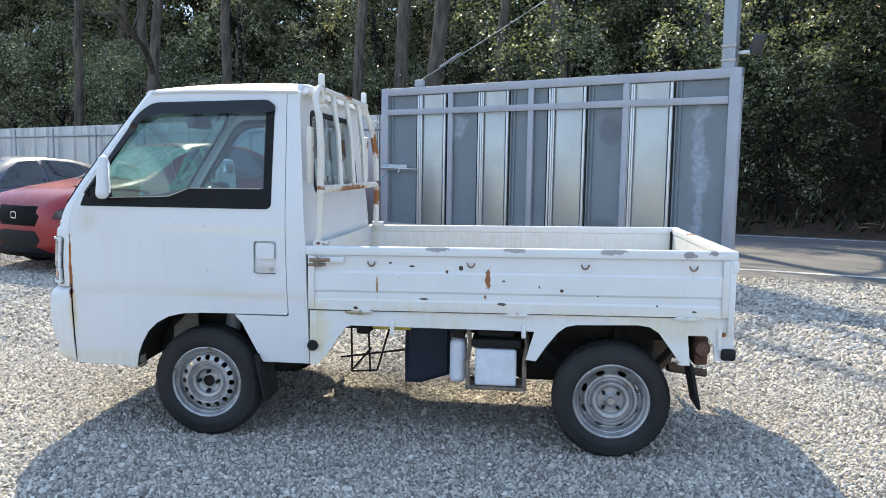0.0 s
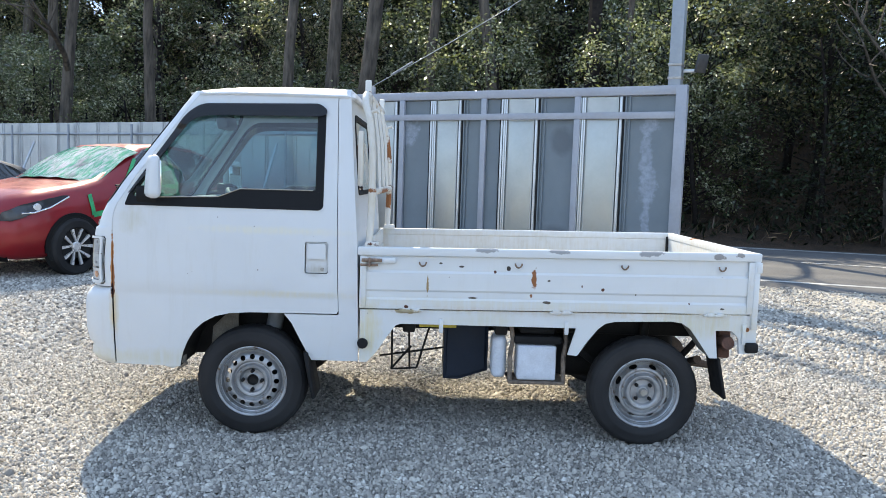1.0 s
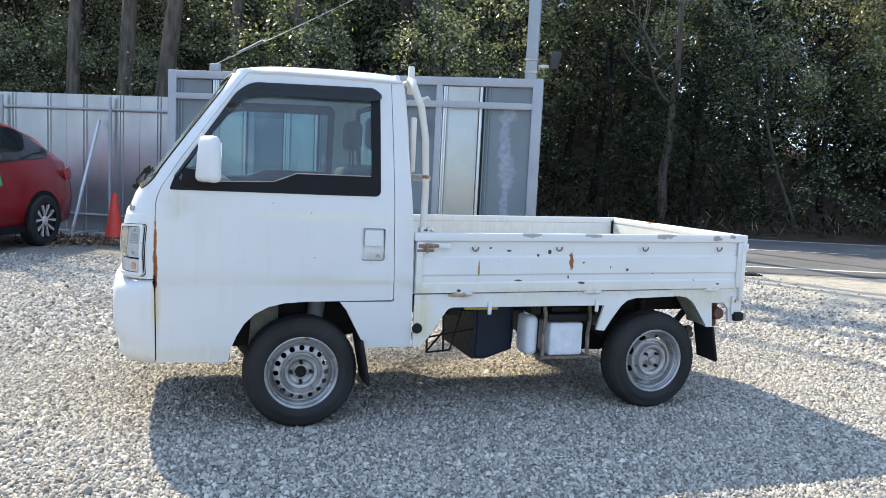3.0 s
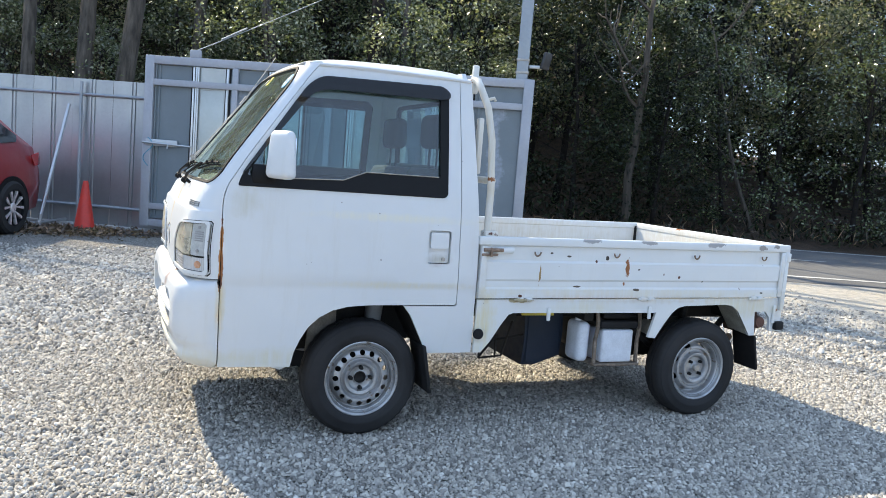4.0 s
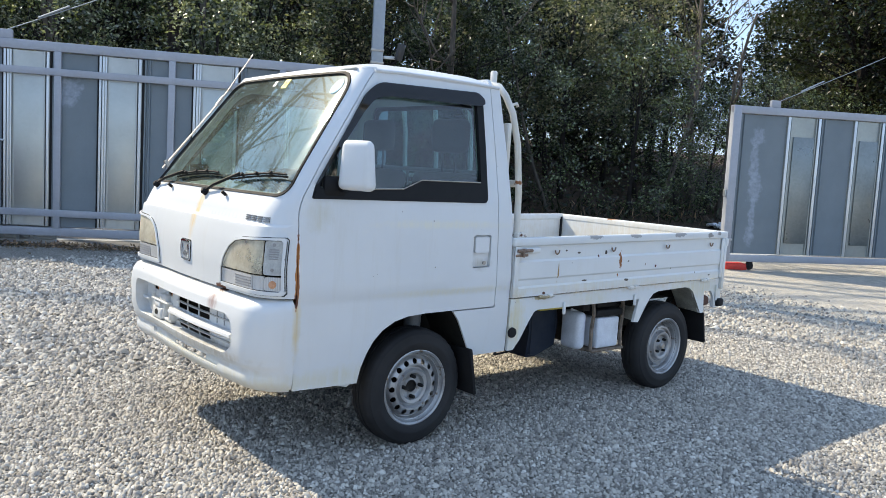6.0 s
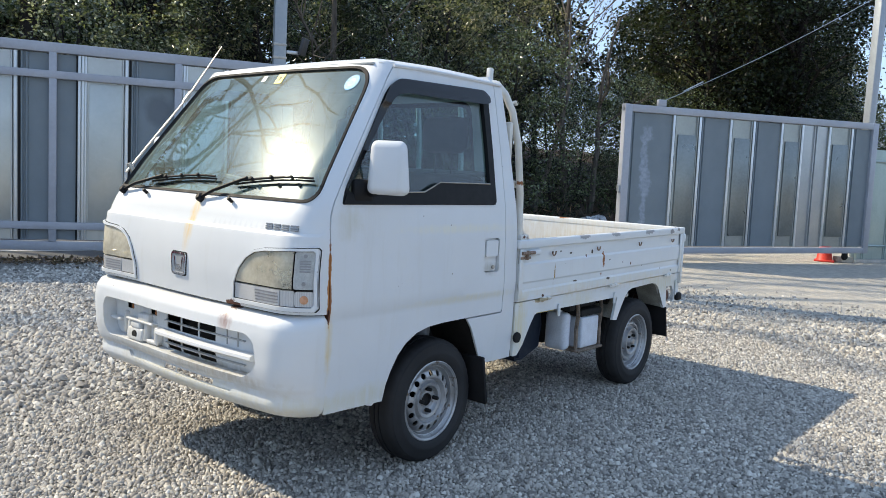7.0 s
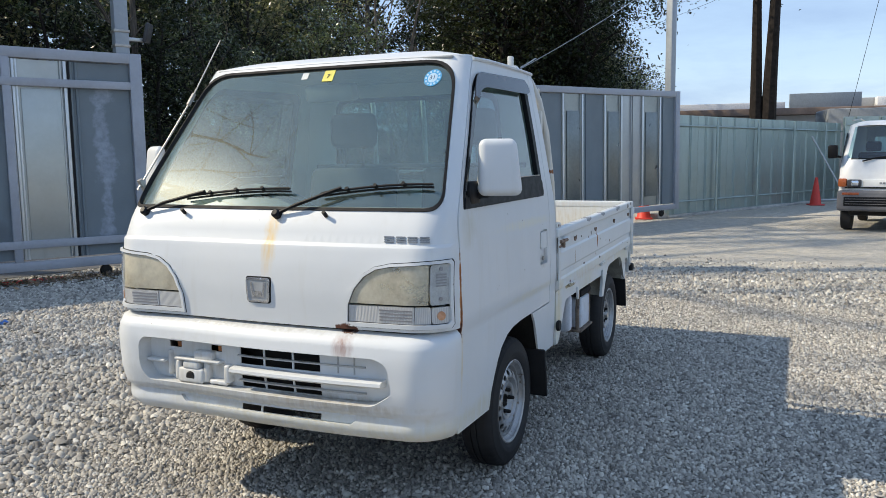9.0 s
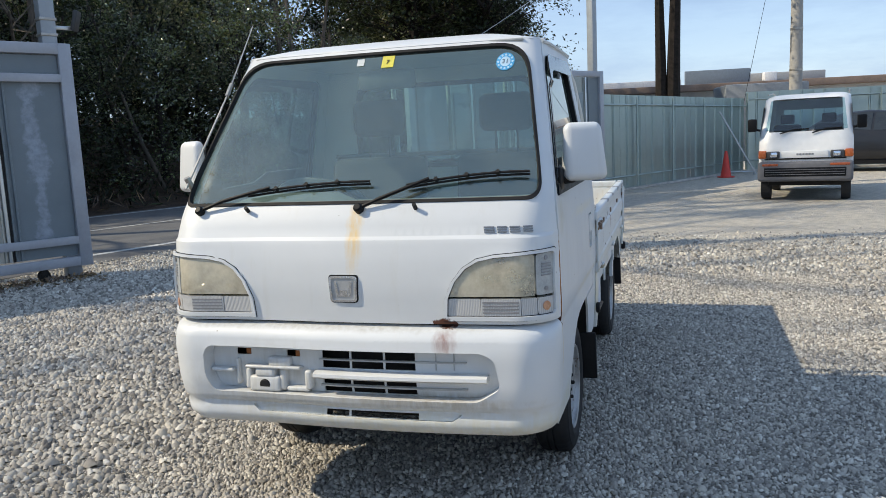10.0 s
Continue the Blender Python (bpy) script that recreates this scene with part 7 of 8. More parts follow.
# ---- cars ----
def loft_body(st):
    """A closed car shell from stations (x, half width, sill z, belt z, belt half width, top z, top half width)."""
    bm = bmesh.new()
    rows = []
    for x, w, zs, zb, wb, zt, wt in st:
        ring_pts = [(w * 0.86, zs), (w * 0.97, zs + 0.05), (w, zs + (zb - zs) * 0.42), (w * 0.985, zs + (zb - zs) * 0.72), (wb, zb), (wb + (wt - wb) * 0.5 + 0.008, zb + (zt - zb) * 0.55), (wt, zt - (zt - zb) * 0.10), (wt * 0.86, zt - 0.004), (wt * 0.45, zt + 0.004), (0, zt + 0.006)]
        full = [(-a, b) for a, b in ring_pts] + [(a, b) for a, b in reversed(ring_pts[:-1])]
        rows.append([bm.verts.new((x, y, z)) for y, z in full])
    for a, b in zip(rows, rows[1:]):
        skin(bm, a, b)
    cap(bm, rows[0])
    cap(bm, rows[-1][::-1])
    bmesh.ops.recalc_face_normals(bm, faces=bm.faces[:])
    for f in bm.faces:
        f.smooth = True
    return bm


def make_car_paint(name, c, metal=0.25):
    n = Nodes(name, Metallic=metal, Coat_Weight=0.4, Coat_Roughness=0.08)
    n.colour(n.mix(n.ramp(n.noise(4, 5), 0.3, 0.7), c, tuple(v * 0.85 for v in c)))
    n.rough(n.ramp(n.noise(9), 0.3, 0.7, 0.3, 0.45))
    return n.mat


CAR_GLASS = Nodes("car_glass", Roughness=0.06, Specular_IOR_Level=0.8)
CAR_GLASS.colour(CAR_GLASS.mix(CAR_GLASS.ramp(CAR_GLASS.noise(3), 0.3, 0.7), (0.012, 0.015, 0.017), (0.03, 0.035, 0.037)))
CAR_GLASS = CAR_GLASS.mat
ALLOY = plain("machined_alloy", (0.70, 0.70, 0.71), 0.3, 0.5, vary=0.06)
SUV = [(-2.10, 0.55, 0.32, 0.62, 0.50, 0.72, 0.40), (-2.06, 0.70, 0.26, 0.70, 0.66, 0.82, 0.52), (-1.92, 0.82, 0.22, 0.80, 0.78, 0.93, 0.62), (-1.55, 0.875, 0.22, 0.90, 0.82, 1.00, 0.68), (-1.05, 0.885, 0.22, 0.97, 0.83, 1.07, 0.70), (-0.80, 0.885, 0.22, 0.99, 0.83, 1.12, 0.69), (-0.30, 0.885, 0.22, 1.01, 0.83, 1.42, 0.62), (0.05, 0.885, 0.22, 1.02, 0.83, 1.56, 0.60), (0.50, 0.885, 0.22, 1.03, 0.83, 1.60, 0.60), (1.10, 0.885, 0.22, 1.07, 0.83, 1.56, 0.58), (1.60, 0.88, 0.23, 1.11, 0.81, 1.44, 0.55), (1.95, 0.85, 0.26, 1.10, 0.76, 1.22, 0.55), (2.12, 0.78, 0.32, 1.00, 0.68, 1.08, 0.50), (2.19, 0.66, 0.40, 0.86, 0.58, 0.95, 0.44)]


def st_at(x):
    """Belt and side shape of the crossover at x."""
    xs = [s[0] for s in SUV]
    return [float(np.interp(x, xs, [s[k] for s in SUV])) for k in range(1, 7)]


def glass_side(sg, off):
    def f(x, v):
        w, zs, zb, wb, zt, wt = st_at(x)
        z = zb + (zt - zb) * v
        y = wb + (wt - wb) * v + (0.010 if 0.2 < v < 0.9 else 0.0)
        return Vector((x, sg * (y + off), z))
    return f


def car_wheel(root, x, sg, r=0.335, w=0.20, y=0.835, spokes=5):
    c, out = Vector((x, sg * (y - 0.02), r)), Vector((0, sg, 0))
    wr = new("wheel")
    wr.parent = root
    bm = bmesh.new()
    lathe(bm, [(r * 0.66, 0.09), (r * 0.70, 0.105), (r * 0.9, 0.105), (r * 0.985, 0.08), (r, 0.04), (r, -0.06), (r * 0.9, -0.10), (r * 0.66, -0.09), (r * 0.66, 0.09)], c, out, 40)
    part("tyre", bm, TYRE, wr)
    bm = bmesh.new()
    lathe(bm, [(r * 0.67, 0.085), (r * 0.69, 0.10), (r * 0.655, 0.10), (r * 0.63, 0.05), (r * 0.63, -0.08), (0, -0.08)], c, out, 40)
    part("rim_barrel", bm, BLACK_TRIM, wr)
    bm = bmesh.new()
    a1, a2 = Vector((1, 0, 0)), Vector((0, 0, 1))
    for k in range(spokes):
        for dth in (-0.16, 0.16):
            th = 2 * math.pi * k / spokes + 0.3
            p0 = [(0.055, th + dth * 0.5 - 0.14), (0.055, th + dth * 0.5 + 0.14), (r * 0.655, th + dth * 2.0 + 0.085), (r * 0.655, th + dth * 2.0 - 0.085)]
            top = [bm.verts.new(c + (a1 * math.cos(t) + a2 * math.sin(t)) * q + out * (0.085 if q < 0.1 else 0.096)) for q, t in p0]
            bot = [bm.verts.new(v.co - out * 0.03) for v in top]
            bm.faces.new(top)
            bm.faces.new(bot[::-1])
            skin(bm, top, bot)
    lathe(bm, [(0, 0.092), (0.05, 0.092), (0.062, 0.08), (0.062, 0.05)], c, out, 20)
    bmesh.ops.recalc_face_normals(bm, faces=bm.faces[:])
    part("spokes", bm, ALLOY, wr, "black and machined alloy spokes")


def crossover(x, y, turn, paint, label, wrapped):
    root = thing("parked_car", label, "car", pose(x, y, 0, 0, 0, turn))
    body = part("body", loft_body(SUV), paint, root, sharp=70)
    for sg in (-1, 1):
        for nm, poly in (("front_window", [(-0.52, 0.10), (-0.16, 0.80), (0.02, 0.90), (0.36, 0.90), (0.40, 0.08)]), ("rear_window", [(0.46, 0.08), (0.42, 0.90), (0.95, 0.88), (1.30, 0.78), (1.62, 0.40), (1.50, 0.14)])):
            part(nm, sheet(poly, [], glass_side(sg, 0.016), 0.004, (0, sg, 0), 0.12), CAR_GLASS, root, "dark side window")
        for xw in (-1.29, 1.30):
            bm = bmesh.new()
            pl = arc(xw, 0.335, 0.395, -8, 188, 18) + arc(xw, 0.335, 0.355, 186, -6, 18)
            sheet(pl, [], lambda a, b: Vector((a, sg * (st_at(a)[0] + 0.006), b)), 0.02, (0, sg, 0), 0.08, bm)
            part("arch_trim", bm, BLACK_TRIM, root)
            # Flat black disc gives the wheel arch's shade; no opening is cut.
            bm = bmesh.new()
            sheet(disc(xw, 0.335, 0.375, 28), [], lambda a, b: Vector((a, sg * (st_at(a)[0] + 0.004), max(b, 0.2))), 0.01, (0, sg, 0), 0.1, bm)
            part("arch_shade", bm, plain("arch_dark", (0.008, 0.008, 0.008), 0.9), root)
            car_wheel(root, xw, sg)
        bm = sheet([(-0.90, 0.20), (-0.90, 0.30), (0.90, 0.30), (0.90, 0.20)], [], lambda a, b: Vector((a, sg * 0.882, b)), 0.03, (0, sg, 0), 0.2)
        part("sill_trim", bm, BLACK_TRIM, root)
        bm = sheet([(-2.085, 0.655), (-2.07, 0.745), (-1.93, 0.83), (-1.45, 0.93), (-1.35, 0.93), (-1.62, 0.80), (-1.85, 0.72), (-2.02, 0.65)], [], lambda a, b: Vector((a, sg * (st_at(a)[0] * (1.0 if b < 0.78 else 0.975) + 0.008), b)), 0.01, (0, sg, 0), 0.06)
        part("headlamp", bm, plain("lamp_clear", (0.05, 0.055, 0.065), 0.08, 0.3), root, "dark swept-back headlamp")
        bm = bmesh.new()
        tube(bm, [Vector((a, sg * (st_at(a)[0] * 0.995 + 0.012), b)) for a, b in ((-1.94, 0.735), (-1.80, 0.742), (-1.62, 0.795), (-1.38, 0.915))], 0.009, 6)
        part("lamp_strip", bm, CHROME, root, "bright strip under the headlamp")
        bm = bmesh.new()
        lathe(bm, [(0, 0.016), (0.035, 0.014), (0.045, 0.002), (0.045, -0.01)], (-1.76, sg * (st_at(-1.76)[0] * 0.985 + 0.004), 0.80), (-0.3, sg, 0), 16)
        part("lamp_lens", bm, ALLOY, root)
        bm = sheet([(1.86, 0.86), (1.75, 1.00), (1.98, 1.04), (2.08, 0.98), (2.10, 0.88)], [], lambda a, b: Vector((a, sg * (st_at(a)[0] * 0.985 + 0.008), b)), 0.01, (0, sg, 0), 0.06)
        part("tail_lamp", bm, plain("tail_red", (0.42, 0.02, 0.03), 0.15), root, "red tail lamp")
        for xd in (-0.56, 0.43, 1.32):
            bm = bmesh.new()
            tube(bm, [Vector((xd + 0.02 * k, sg * (st_at(xd)[0] * (0.9 + 0.1 * math.sin(k * 0.8)) - 0.002), 0.32 + 0.11 * k)) for k in range(6)], 0.005, 5)
            part("door_gap", bm, BLACK_TRIM, root)
    for nm, z0, z1, wd, mt in (("upper_grille", 0.56, 0.79, 0.76, BLACK_TRIM), ("lower_grille", 0.31, 0.50, 0.62, plain("grille_black", (0.012, 0.012, 0.013), 0.5)), ("front_lip", 0.20, 0.31, 0.66, BLACK_TRIM)):
        bm = bmesh.new()
        rows = []
        for i in range(15):
            yy = -wd + 2 * wd * i / 14
            xx = -2.125 + 0.16 * (abs(yy) / 0.7) ** 2.4
            rows.append([bm.verts.new((xx - o, yy, z)) for o, z in ((0.0, z0), (0.02, (z0 + z1) / 2), (0.0 if z1 < 0.7 else -0.02, z1))])
        for a, b in zip(rows, rows[1:]):
            skin(bm, a, b, False)
        r = bmesh.ops.solidify(bm, geom=bm.faces[:], thickness=0.03)
        bmesh.ops.recalc_face_normals(bm, faces=bm.faces[:])
        part(nm, bm, mt, root)
    bm = bmesh.new()
    sheet(rounded([(-0.05, 0.64), (-0.05, 0.72), (0.05, 0.72), (0.05, 0.64)], 0.015), [rounded([(-0.04, 0.65), (-0.04, 0.71), (0.04, 0.71), (0.04, 0.65)], 0.012)], lambda a, b: Vector((-2.152, a, b)), 0.008, (-1, 0, 0), 0.05, bm)
    part("badge", bm, CHROME, root)
    ws = [(-0.60, 0.06), (-0.60, 0.94), (0.60, 0.94), (0.60, 0.06)]

    def ws_at(a, v):
        x = -0.82 + 0.86 * v
        w, zs, zb, wb, zt, wt = st_at(x)
        return Vector((x - 0.012, a * (1 - 0.08 * v), zt + 0.012 - 0.04 * abs(a / 0.6) ** 3))
    part("windscreen", sheet(ws, [], ws_at, 0.004, (-0.5, 0, 1), 0.12), CAR_GLASS, root)
    if wrapped:
        n = Nodes("clear_wrap", Roughness=0.12)
        col = n.mix(n.ramp(n.noise(5, 6, 0.7, stretch=(1, 3, 1)), 0.40, 0.58), (0.66, 0.71, 0.69), (0.08, 0.42, 0.23))
        n.colour(n.mix(n.ramp(n.noise(2.5, 3), 0.58, 0.74), col, (0.16, 0.18, 0.18)))
        n.bump(n.noise(14, 5, stretch=(1, 4, 1)), 1.0, 0.05)
        part("plastic_wrap", sheet([(-0.72, -0.10), (-0.70, 0.88), (0.70, 0.88), (0.72, -0.10)], [], lambda a, v: ws_at(a, v) + Vector((-0.012, 0, 0.016 + 0.006 * math.sin(a * 23 + v * 9))), 0.004, (-0.5, 0, 1), 0.04), n.mat, root, "crinkled clear plastic wrap with green tape")
        tape = plain("green_tape", (0.02, 0.36, 0.14), 0.5, vary=0.2)
        lines = [[(-0.62, -0.02), (0.40, 0.02)], [(-0.55, -0.30), (0.44, -0.18)], [(0.41, 0.95), (0.44, -0.42)], [(0.10, 0.95), (0.16, -0.32)], [(-0.12, 0.72), (-0.06, -0.36)], [(-0.36, 0.36), (-0.32, -0.40)], [(-0.40, 0.34), (0.42, 0.46)], [(-0.62, -0.02), (-0.18, 0.82)], [(-1.05, -0.05), (-1.02, -0.5)], [(-1.02, -0.5), (-0.62, -0.44)]]
        for ln in lines:
            bm = bmesh.new()
            (xa, va), (xb, vb) = ln
            dx, dv = xb - xa, (vb - va) * 0.5
            L = math.hypot(dx, dv)
            nx, nv = -dv / L * 0.028, dx / L * 0.056
            pl = [(xa + nx, va + nv), (xb + nx, vb + nv), (xb - nx, vb - nv), (xa - nx, va - nv)]

            def on_side(a, v):
                w, zs, zb, wb, zt, wt = st_at(a)
                if v >= 0:
                    return glass_side(-1, 0.024)(a, v)
                z = zb + v * 0.55
                t = max(0.0, min(1.0, (zb - z) / (0.28 * (zb - zs))))
                return Vector((a, -(wb + (w * 0.985 - wb) * t + 0.010), z))
            sheet(pl, [], on_side, 0.002, (0, -1, 0), 0.08, bm)
            part("tape", bm, tape, root, "bright green masking tape")
        film = [(-0.58, -0.02), (-0.16, 0.84), (0.02, 0.93), (0.40, 0.93), (0.42, -0.02)]
        nf = Nodes("window_film", Roughness=0.1)
        nf.colour(nf.mix(nf.ramp(nf.noise(8, 6, 0.7), 0.42, 0.66), (0.07, 0.07, 0.075), (0.50, 0.51, 0.51)))
        nf.bump(nf.noise(18, 5), 0.8, 0.03)
        part("window_film", sheet(film, [], glass_side(-1, 0.008), 0.002, (0, -1, 0), 0.06), nf.mat, root, "crinkled plastic film over the window")
    return root


# the car's left side is -y in its own frame; its front is -x
RED = make_car_paint("red_car_paint", (0.29, 0.005, 0.011), 0.25)
SILVER = make_car_paint("dark_blue_car_paint", (0.10, 0.115, 0.15), 0.5)
BLACKP = make_car_paint("black_car_paint", (0.015, 0.016, 0.02), 0.2)
hd = math.degrees(math.atan2(2.37, 1.01))
crossover(-3.62, 6.22, hd, RED, "red crossover car with plastic wrap taped over its broken glass", True)
crossover(-7.1, 7.4, hd + 4, SILVER, "dark blue-grey hatchback parked beside the red car", False).matrix_basis @= Matrix.Diagonal((1, 1, 0.86, 1))
crossover(20.2, -6.6, 75, BLACKP, "black car parked beyond the white van", False)


# ---- white van: front to -x ----
def build_van(x, y, turn):
    root = thing("cab_over_van", "white cab-over van with grey bumper and amber lamps", "van", pose(x, y, 0, 0, 0, turn) @ Matrix.Diagonal((1, 1.05, 1, 1)))
    white = make_car_paint("van_white", (0.78, 0.79, 0.79), 0.0)
    prof = [(0.0, 0.40), (-0.02, 0.62), (0.0, 0.86), (0.03, 1.02), (0.10, 1.18), (0.46, 1.74), (0.56, 1.80), (1.1, 1.84), (2.9, 1.84), (3.05, 1.80), (3.12, 1.60), (3.18, 0.95), (3.18, 0.40)]
    win_f = [(-0.60, 0.08), (-0.54, 0.95), (0.54, 0.95), (0.60, 0.08)]
    bm = bmesh.new()
    rows = []
    for k in range(-10, 11):
        t = k / 10
        yy = 0.695 * (1 if t > 0 else -1) * (1 - (1 - abs(t)) ** 1.0)
        e = abs(t) ** 8
        rows.append([bm.verts.new((px + (0.10 * e if px < 0.6 else -0.06 * e if px > 2.8 else 0), yy * (1 - 0.10 * max(0, (pz - 1.0)) * (abs(t) > 0.3)), pz - (0.05 * e if pz > 1.7 else 0))) for px, pz in prof])
    for k, (a, b) in enumerate(zip(rows, rows[1:])):
        for i in range(len(a)):
            j = (i + 1) % len(a)
            if not (i in (4, 10) and 2 <= k <= 17):
                bm.faces.new((a[i], a[j], b[j], b[i]))
    cap(bm, rows[0])
    cap(bm, rows[-1][::-1])
    bmesh.ops.recalc_face_normals(bm, faces=bm.faces[:])
    part("body", bm, white, root, sharp=50)
    bm = bmesh.new()
    box(bm, 0.14, 0.42, -0.60, 0.60, 0.95, 1.16, 0.04)
    box(bm, 0.40, 3.05, -0.66, 0.66, 0.50, 0.62, 0.02)
    part("dashboard", bm, DASH, root, "dark grey dashboard")
    for y in (-0.32, 0.32):
        bm = bmesh.new()
        box(bm, 0.86, 1.0, y - 0.22, y + 0.22, 0.62, 1.30, 0.05)
        box(bm, 0.90, 0.98, y - 0.11, y + 0.11, 1.31, 1.48, 0.03)
        part("seat", bm, SEAT_CLOTH, root, "dark cloth seat with a headrest")

    def screen_at(a, v):
        return Vector((0.10 + 0.36 * v - 0.012 + 0.10 * abs(a / 0.695) ** 8, a, 1.18 + 0.56 * v))
    part("windscreen", sheet([(-0.605, 0.04), (-0.545, 0.96), (0.545, 0.96), (0.605, 0.04)], [], screen_at, 0.0, (-1, 0, 0.6), 0.1), SIDE_GLASS, root, "tinted windscreen").visible_shadow = False
    for sg in (-1, 1):
        bm = sheet([(0.16, 1.12), (0.42, 1.62), (0.95, 1.64), (0.95, 1.12)], [], lambda a, b: Vector((a, sg * (0.695 * (1 - 0.10 * max(0, b - 1.0)) + 0.006), b)), 0.006, (0, sg, 0), 0.2)
        part("side_window", bm, CAR_GLASS, root)
        bm = sheet([(1.05, 1.14), (1.05, 1.64), (2.8, 1.64), (2.8, 1.14)], [], lambda a, b: Vector((a, sg * (0.695 * (1 - 0.10 * max(0, b - 1.0)) + 0.006), b)), 0.006, (0, sg, 0), 0.3)
        part("side_window", bm, CAR_GLASS, root)
        bm = bmesh.new()
        box(bm, -0.035, 0.05, sg * 0.47 - 0.10, sg * 0.47 + 0.10, 0.735, 0.855, 0.02)
        hl = part("headlamp", bm, plain("van_lamp", (0.06, 0.06, 0.065), 0.35), root, "rectangular headlamp")
        bm = bmesh.new()
        box(bm, -0.055, -0.034, sg * 0.46 - 0.055, sg * 0.46 + 0.055, 0.755, 0.84, 0.02)
        part("lamp_bowl", bm, CHROME, hl)
        bm = bmesh.new()
        box(bm, -0.03, 0.14, sg * 0.635 - 0.06, sg * 0.635 + 0.06, 0.735, 0.87, 0.02)
        part("corner_lamp", bm, plain("van_amber", (0.46, 0.11, 0.03), 0.25), root, "amber corner lamp")
        bm = bmesh.new()
        box(bm, -0.098, 0.02, sg * 0.52 - 0.13, sg * 0.50 + 0.13, 0.605, 0.645, 0.01)
        part("bumper_lamp", bm, plain("van_amber_low", (0.40, 0.09, 0.03), 0.3), root, "amber bumper lamp")
        bm = bmesh.new()
        box(bm, 0.02, 0.12, sg * 0.80 - 0.07, sg * 0.80 + 0.07, 1.20, 1.42, 0.025)
        tube(bm, [(0.10, sg * 0.68, 1.22), (0.08, sg * 0.78, 1.24)], 0.02, 6)
        part("door_mirror", bm, BLACK_TRIM, root)
        for xw in (0.42, 2.55):
            wr = new("wheel")
            wr.parent = root
            bm = bmesh.new()
            lathe(bm, [(0.0, 0.05), (0.16, 0.05), (0.17, 0.07), (0.24, 0.07), (0.26, 0.03), (0.26, -0.07), (0, -0.07)], (xw, sg * 0.60, 0.26), (0, sg, 0), 28)
            part("tyre", bm, TYRE, wr)
            bm = bmesh.new()
            lathe(bm, [(0.0, 0.06), (0.14, 0.055), (0.16, 0.072), (0.165, 0.06)], (xw, sg * 0.60, 0.26), (0, sg, 0), 24)
            part("rim", bm, RIM, wr)
            # Black disc drawn for the arch's shade on the uncut side.
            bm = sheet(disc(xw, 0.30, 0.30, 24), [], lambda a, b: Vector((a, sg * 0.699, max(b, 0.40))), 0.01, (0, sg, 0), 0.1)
            part("arch_shade", bm, plain("van_arch_dark", (0.01, 0.01, 0.01), 0.9), root)
    grey = plain("van_grey_plastic", (0.13, 0.13, 0.14), 0.6)
    bm = bmesh.new()
    box(bm, -0.09, 0.22, -0.70, 0.70, 0.34, 0.68, 0.05, 3)
    bp = part("bumper", bm, grey, root, "dark grey plastic bumper")
    bm = bmesh.new()
    box(bm, -0.094, -0.085, -0.60, 0.60, 0.425, 0.575, 0.004)
    part("bumper_slot", bm, BLACK_TRIM, bp)
    for z in (0.46, 0.50, 0.54):
        bm = bmesh.new()
        box(bm, -0.102, -0.09, -0.58, 0.58, z - 0.005, z + 0.005, 0.002)
        part("bumper_bar", bm, grey, bp)
    bm = bmesh.new()
    box(bm, -0.032, 0.0, -0.34, 0.34, 0.735, 0.855, 0.008)
    gp = part("grille_panel", bm, white, root)
    bm = bmesh.new()
    for k in range(6):
        box(bm, -0.040, -0.031, -0.13 + k * 0.044, -0.096 + k * 0.044, 0.785, 0.815, 0.003)
    part("lettering", bm, plain("van_letter", (0.25, 0.26, 0.27), 0.4), gp, "raised grey lettering")
    bm = bmesh.new()
    box(bm, -0.034, -0.01, -0.60, 0.60, 0.712, 0.732, 0.004)
    part("trim_strip", bm, BLACK_TRIM, root)
    for s0, s1 in ((0.38, -0.05), (-0.10, -0.52)):
        bm = bmesh.new()
        tube(bm, [screen_at(s0, -0.05) + Vector((-0.02, 0, 0)), screen_at((s0 + s1) / 2, 0.06) + Vector((-0.02, 0, 0)), screen_at(s1, 0.07) + Vector((-0.015, 0, 0))], 0.012, 6)
        part("wiper", bm, BLACK_TRIM, root)
    bm = bmesh.new()
    for sg in (-1, 1):
        tube(bm, [(0.55, sg * 0.60, 1.83), (1.8, sg * 0.62, 1.90), (3.0, sg * 0.60, 1.83)], 0.012, 6)
    part("roof_rail", bm, STEEL, root)
    bm = bmesh.new()
    box(bm, 0.1, 3.1, -0.55, 0.55, 0.26, 0.42, 0.03)
    part("underbody", bm, DARK_METAL, root)
    return root


build_van(11.25, -3.16, -11.0)


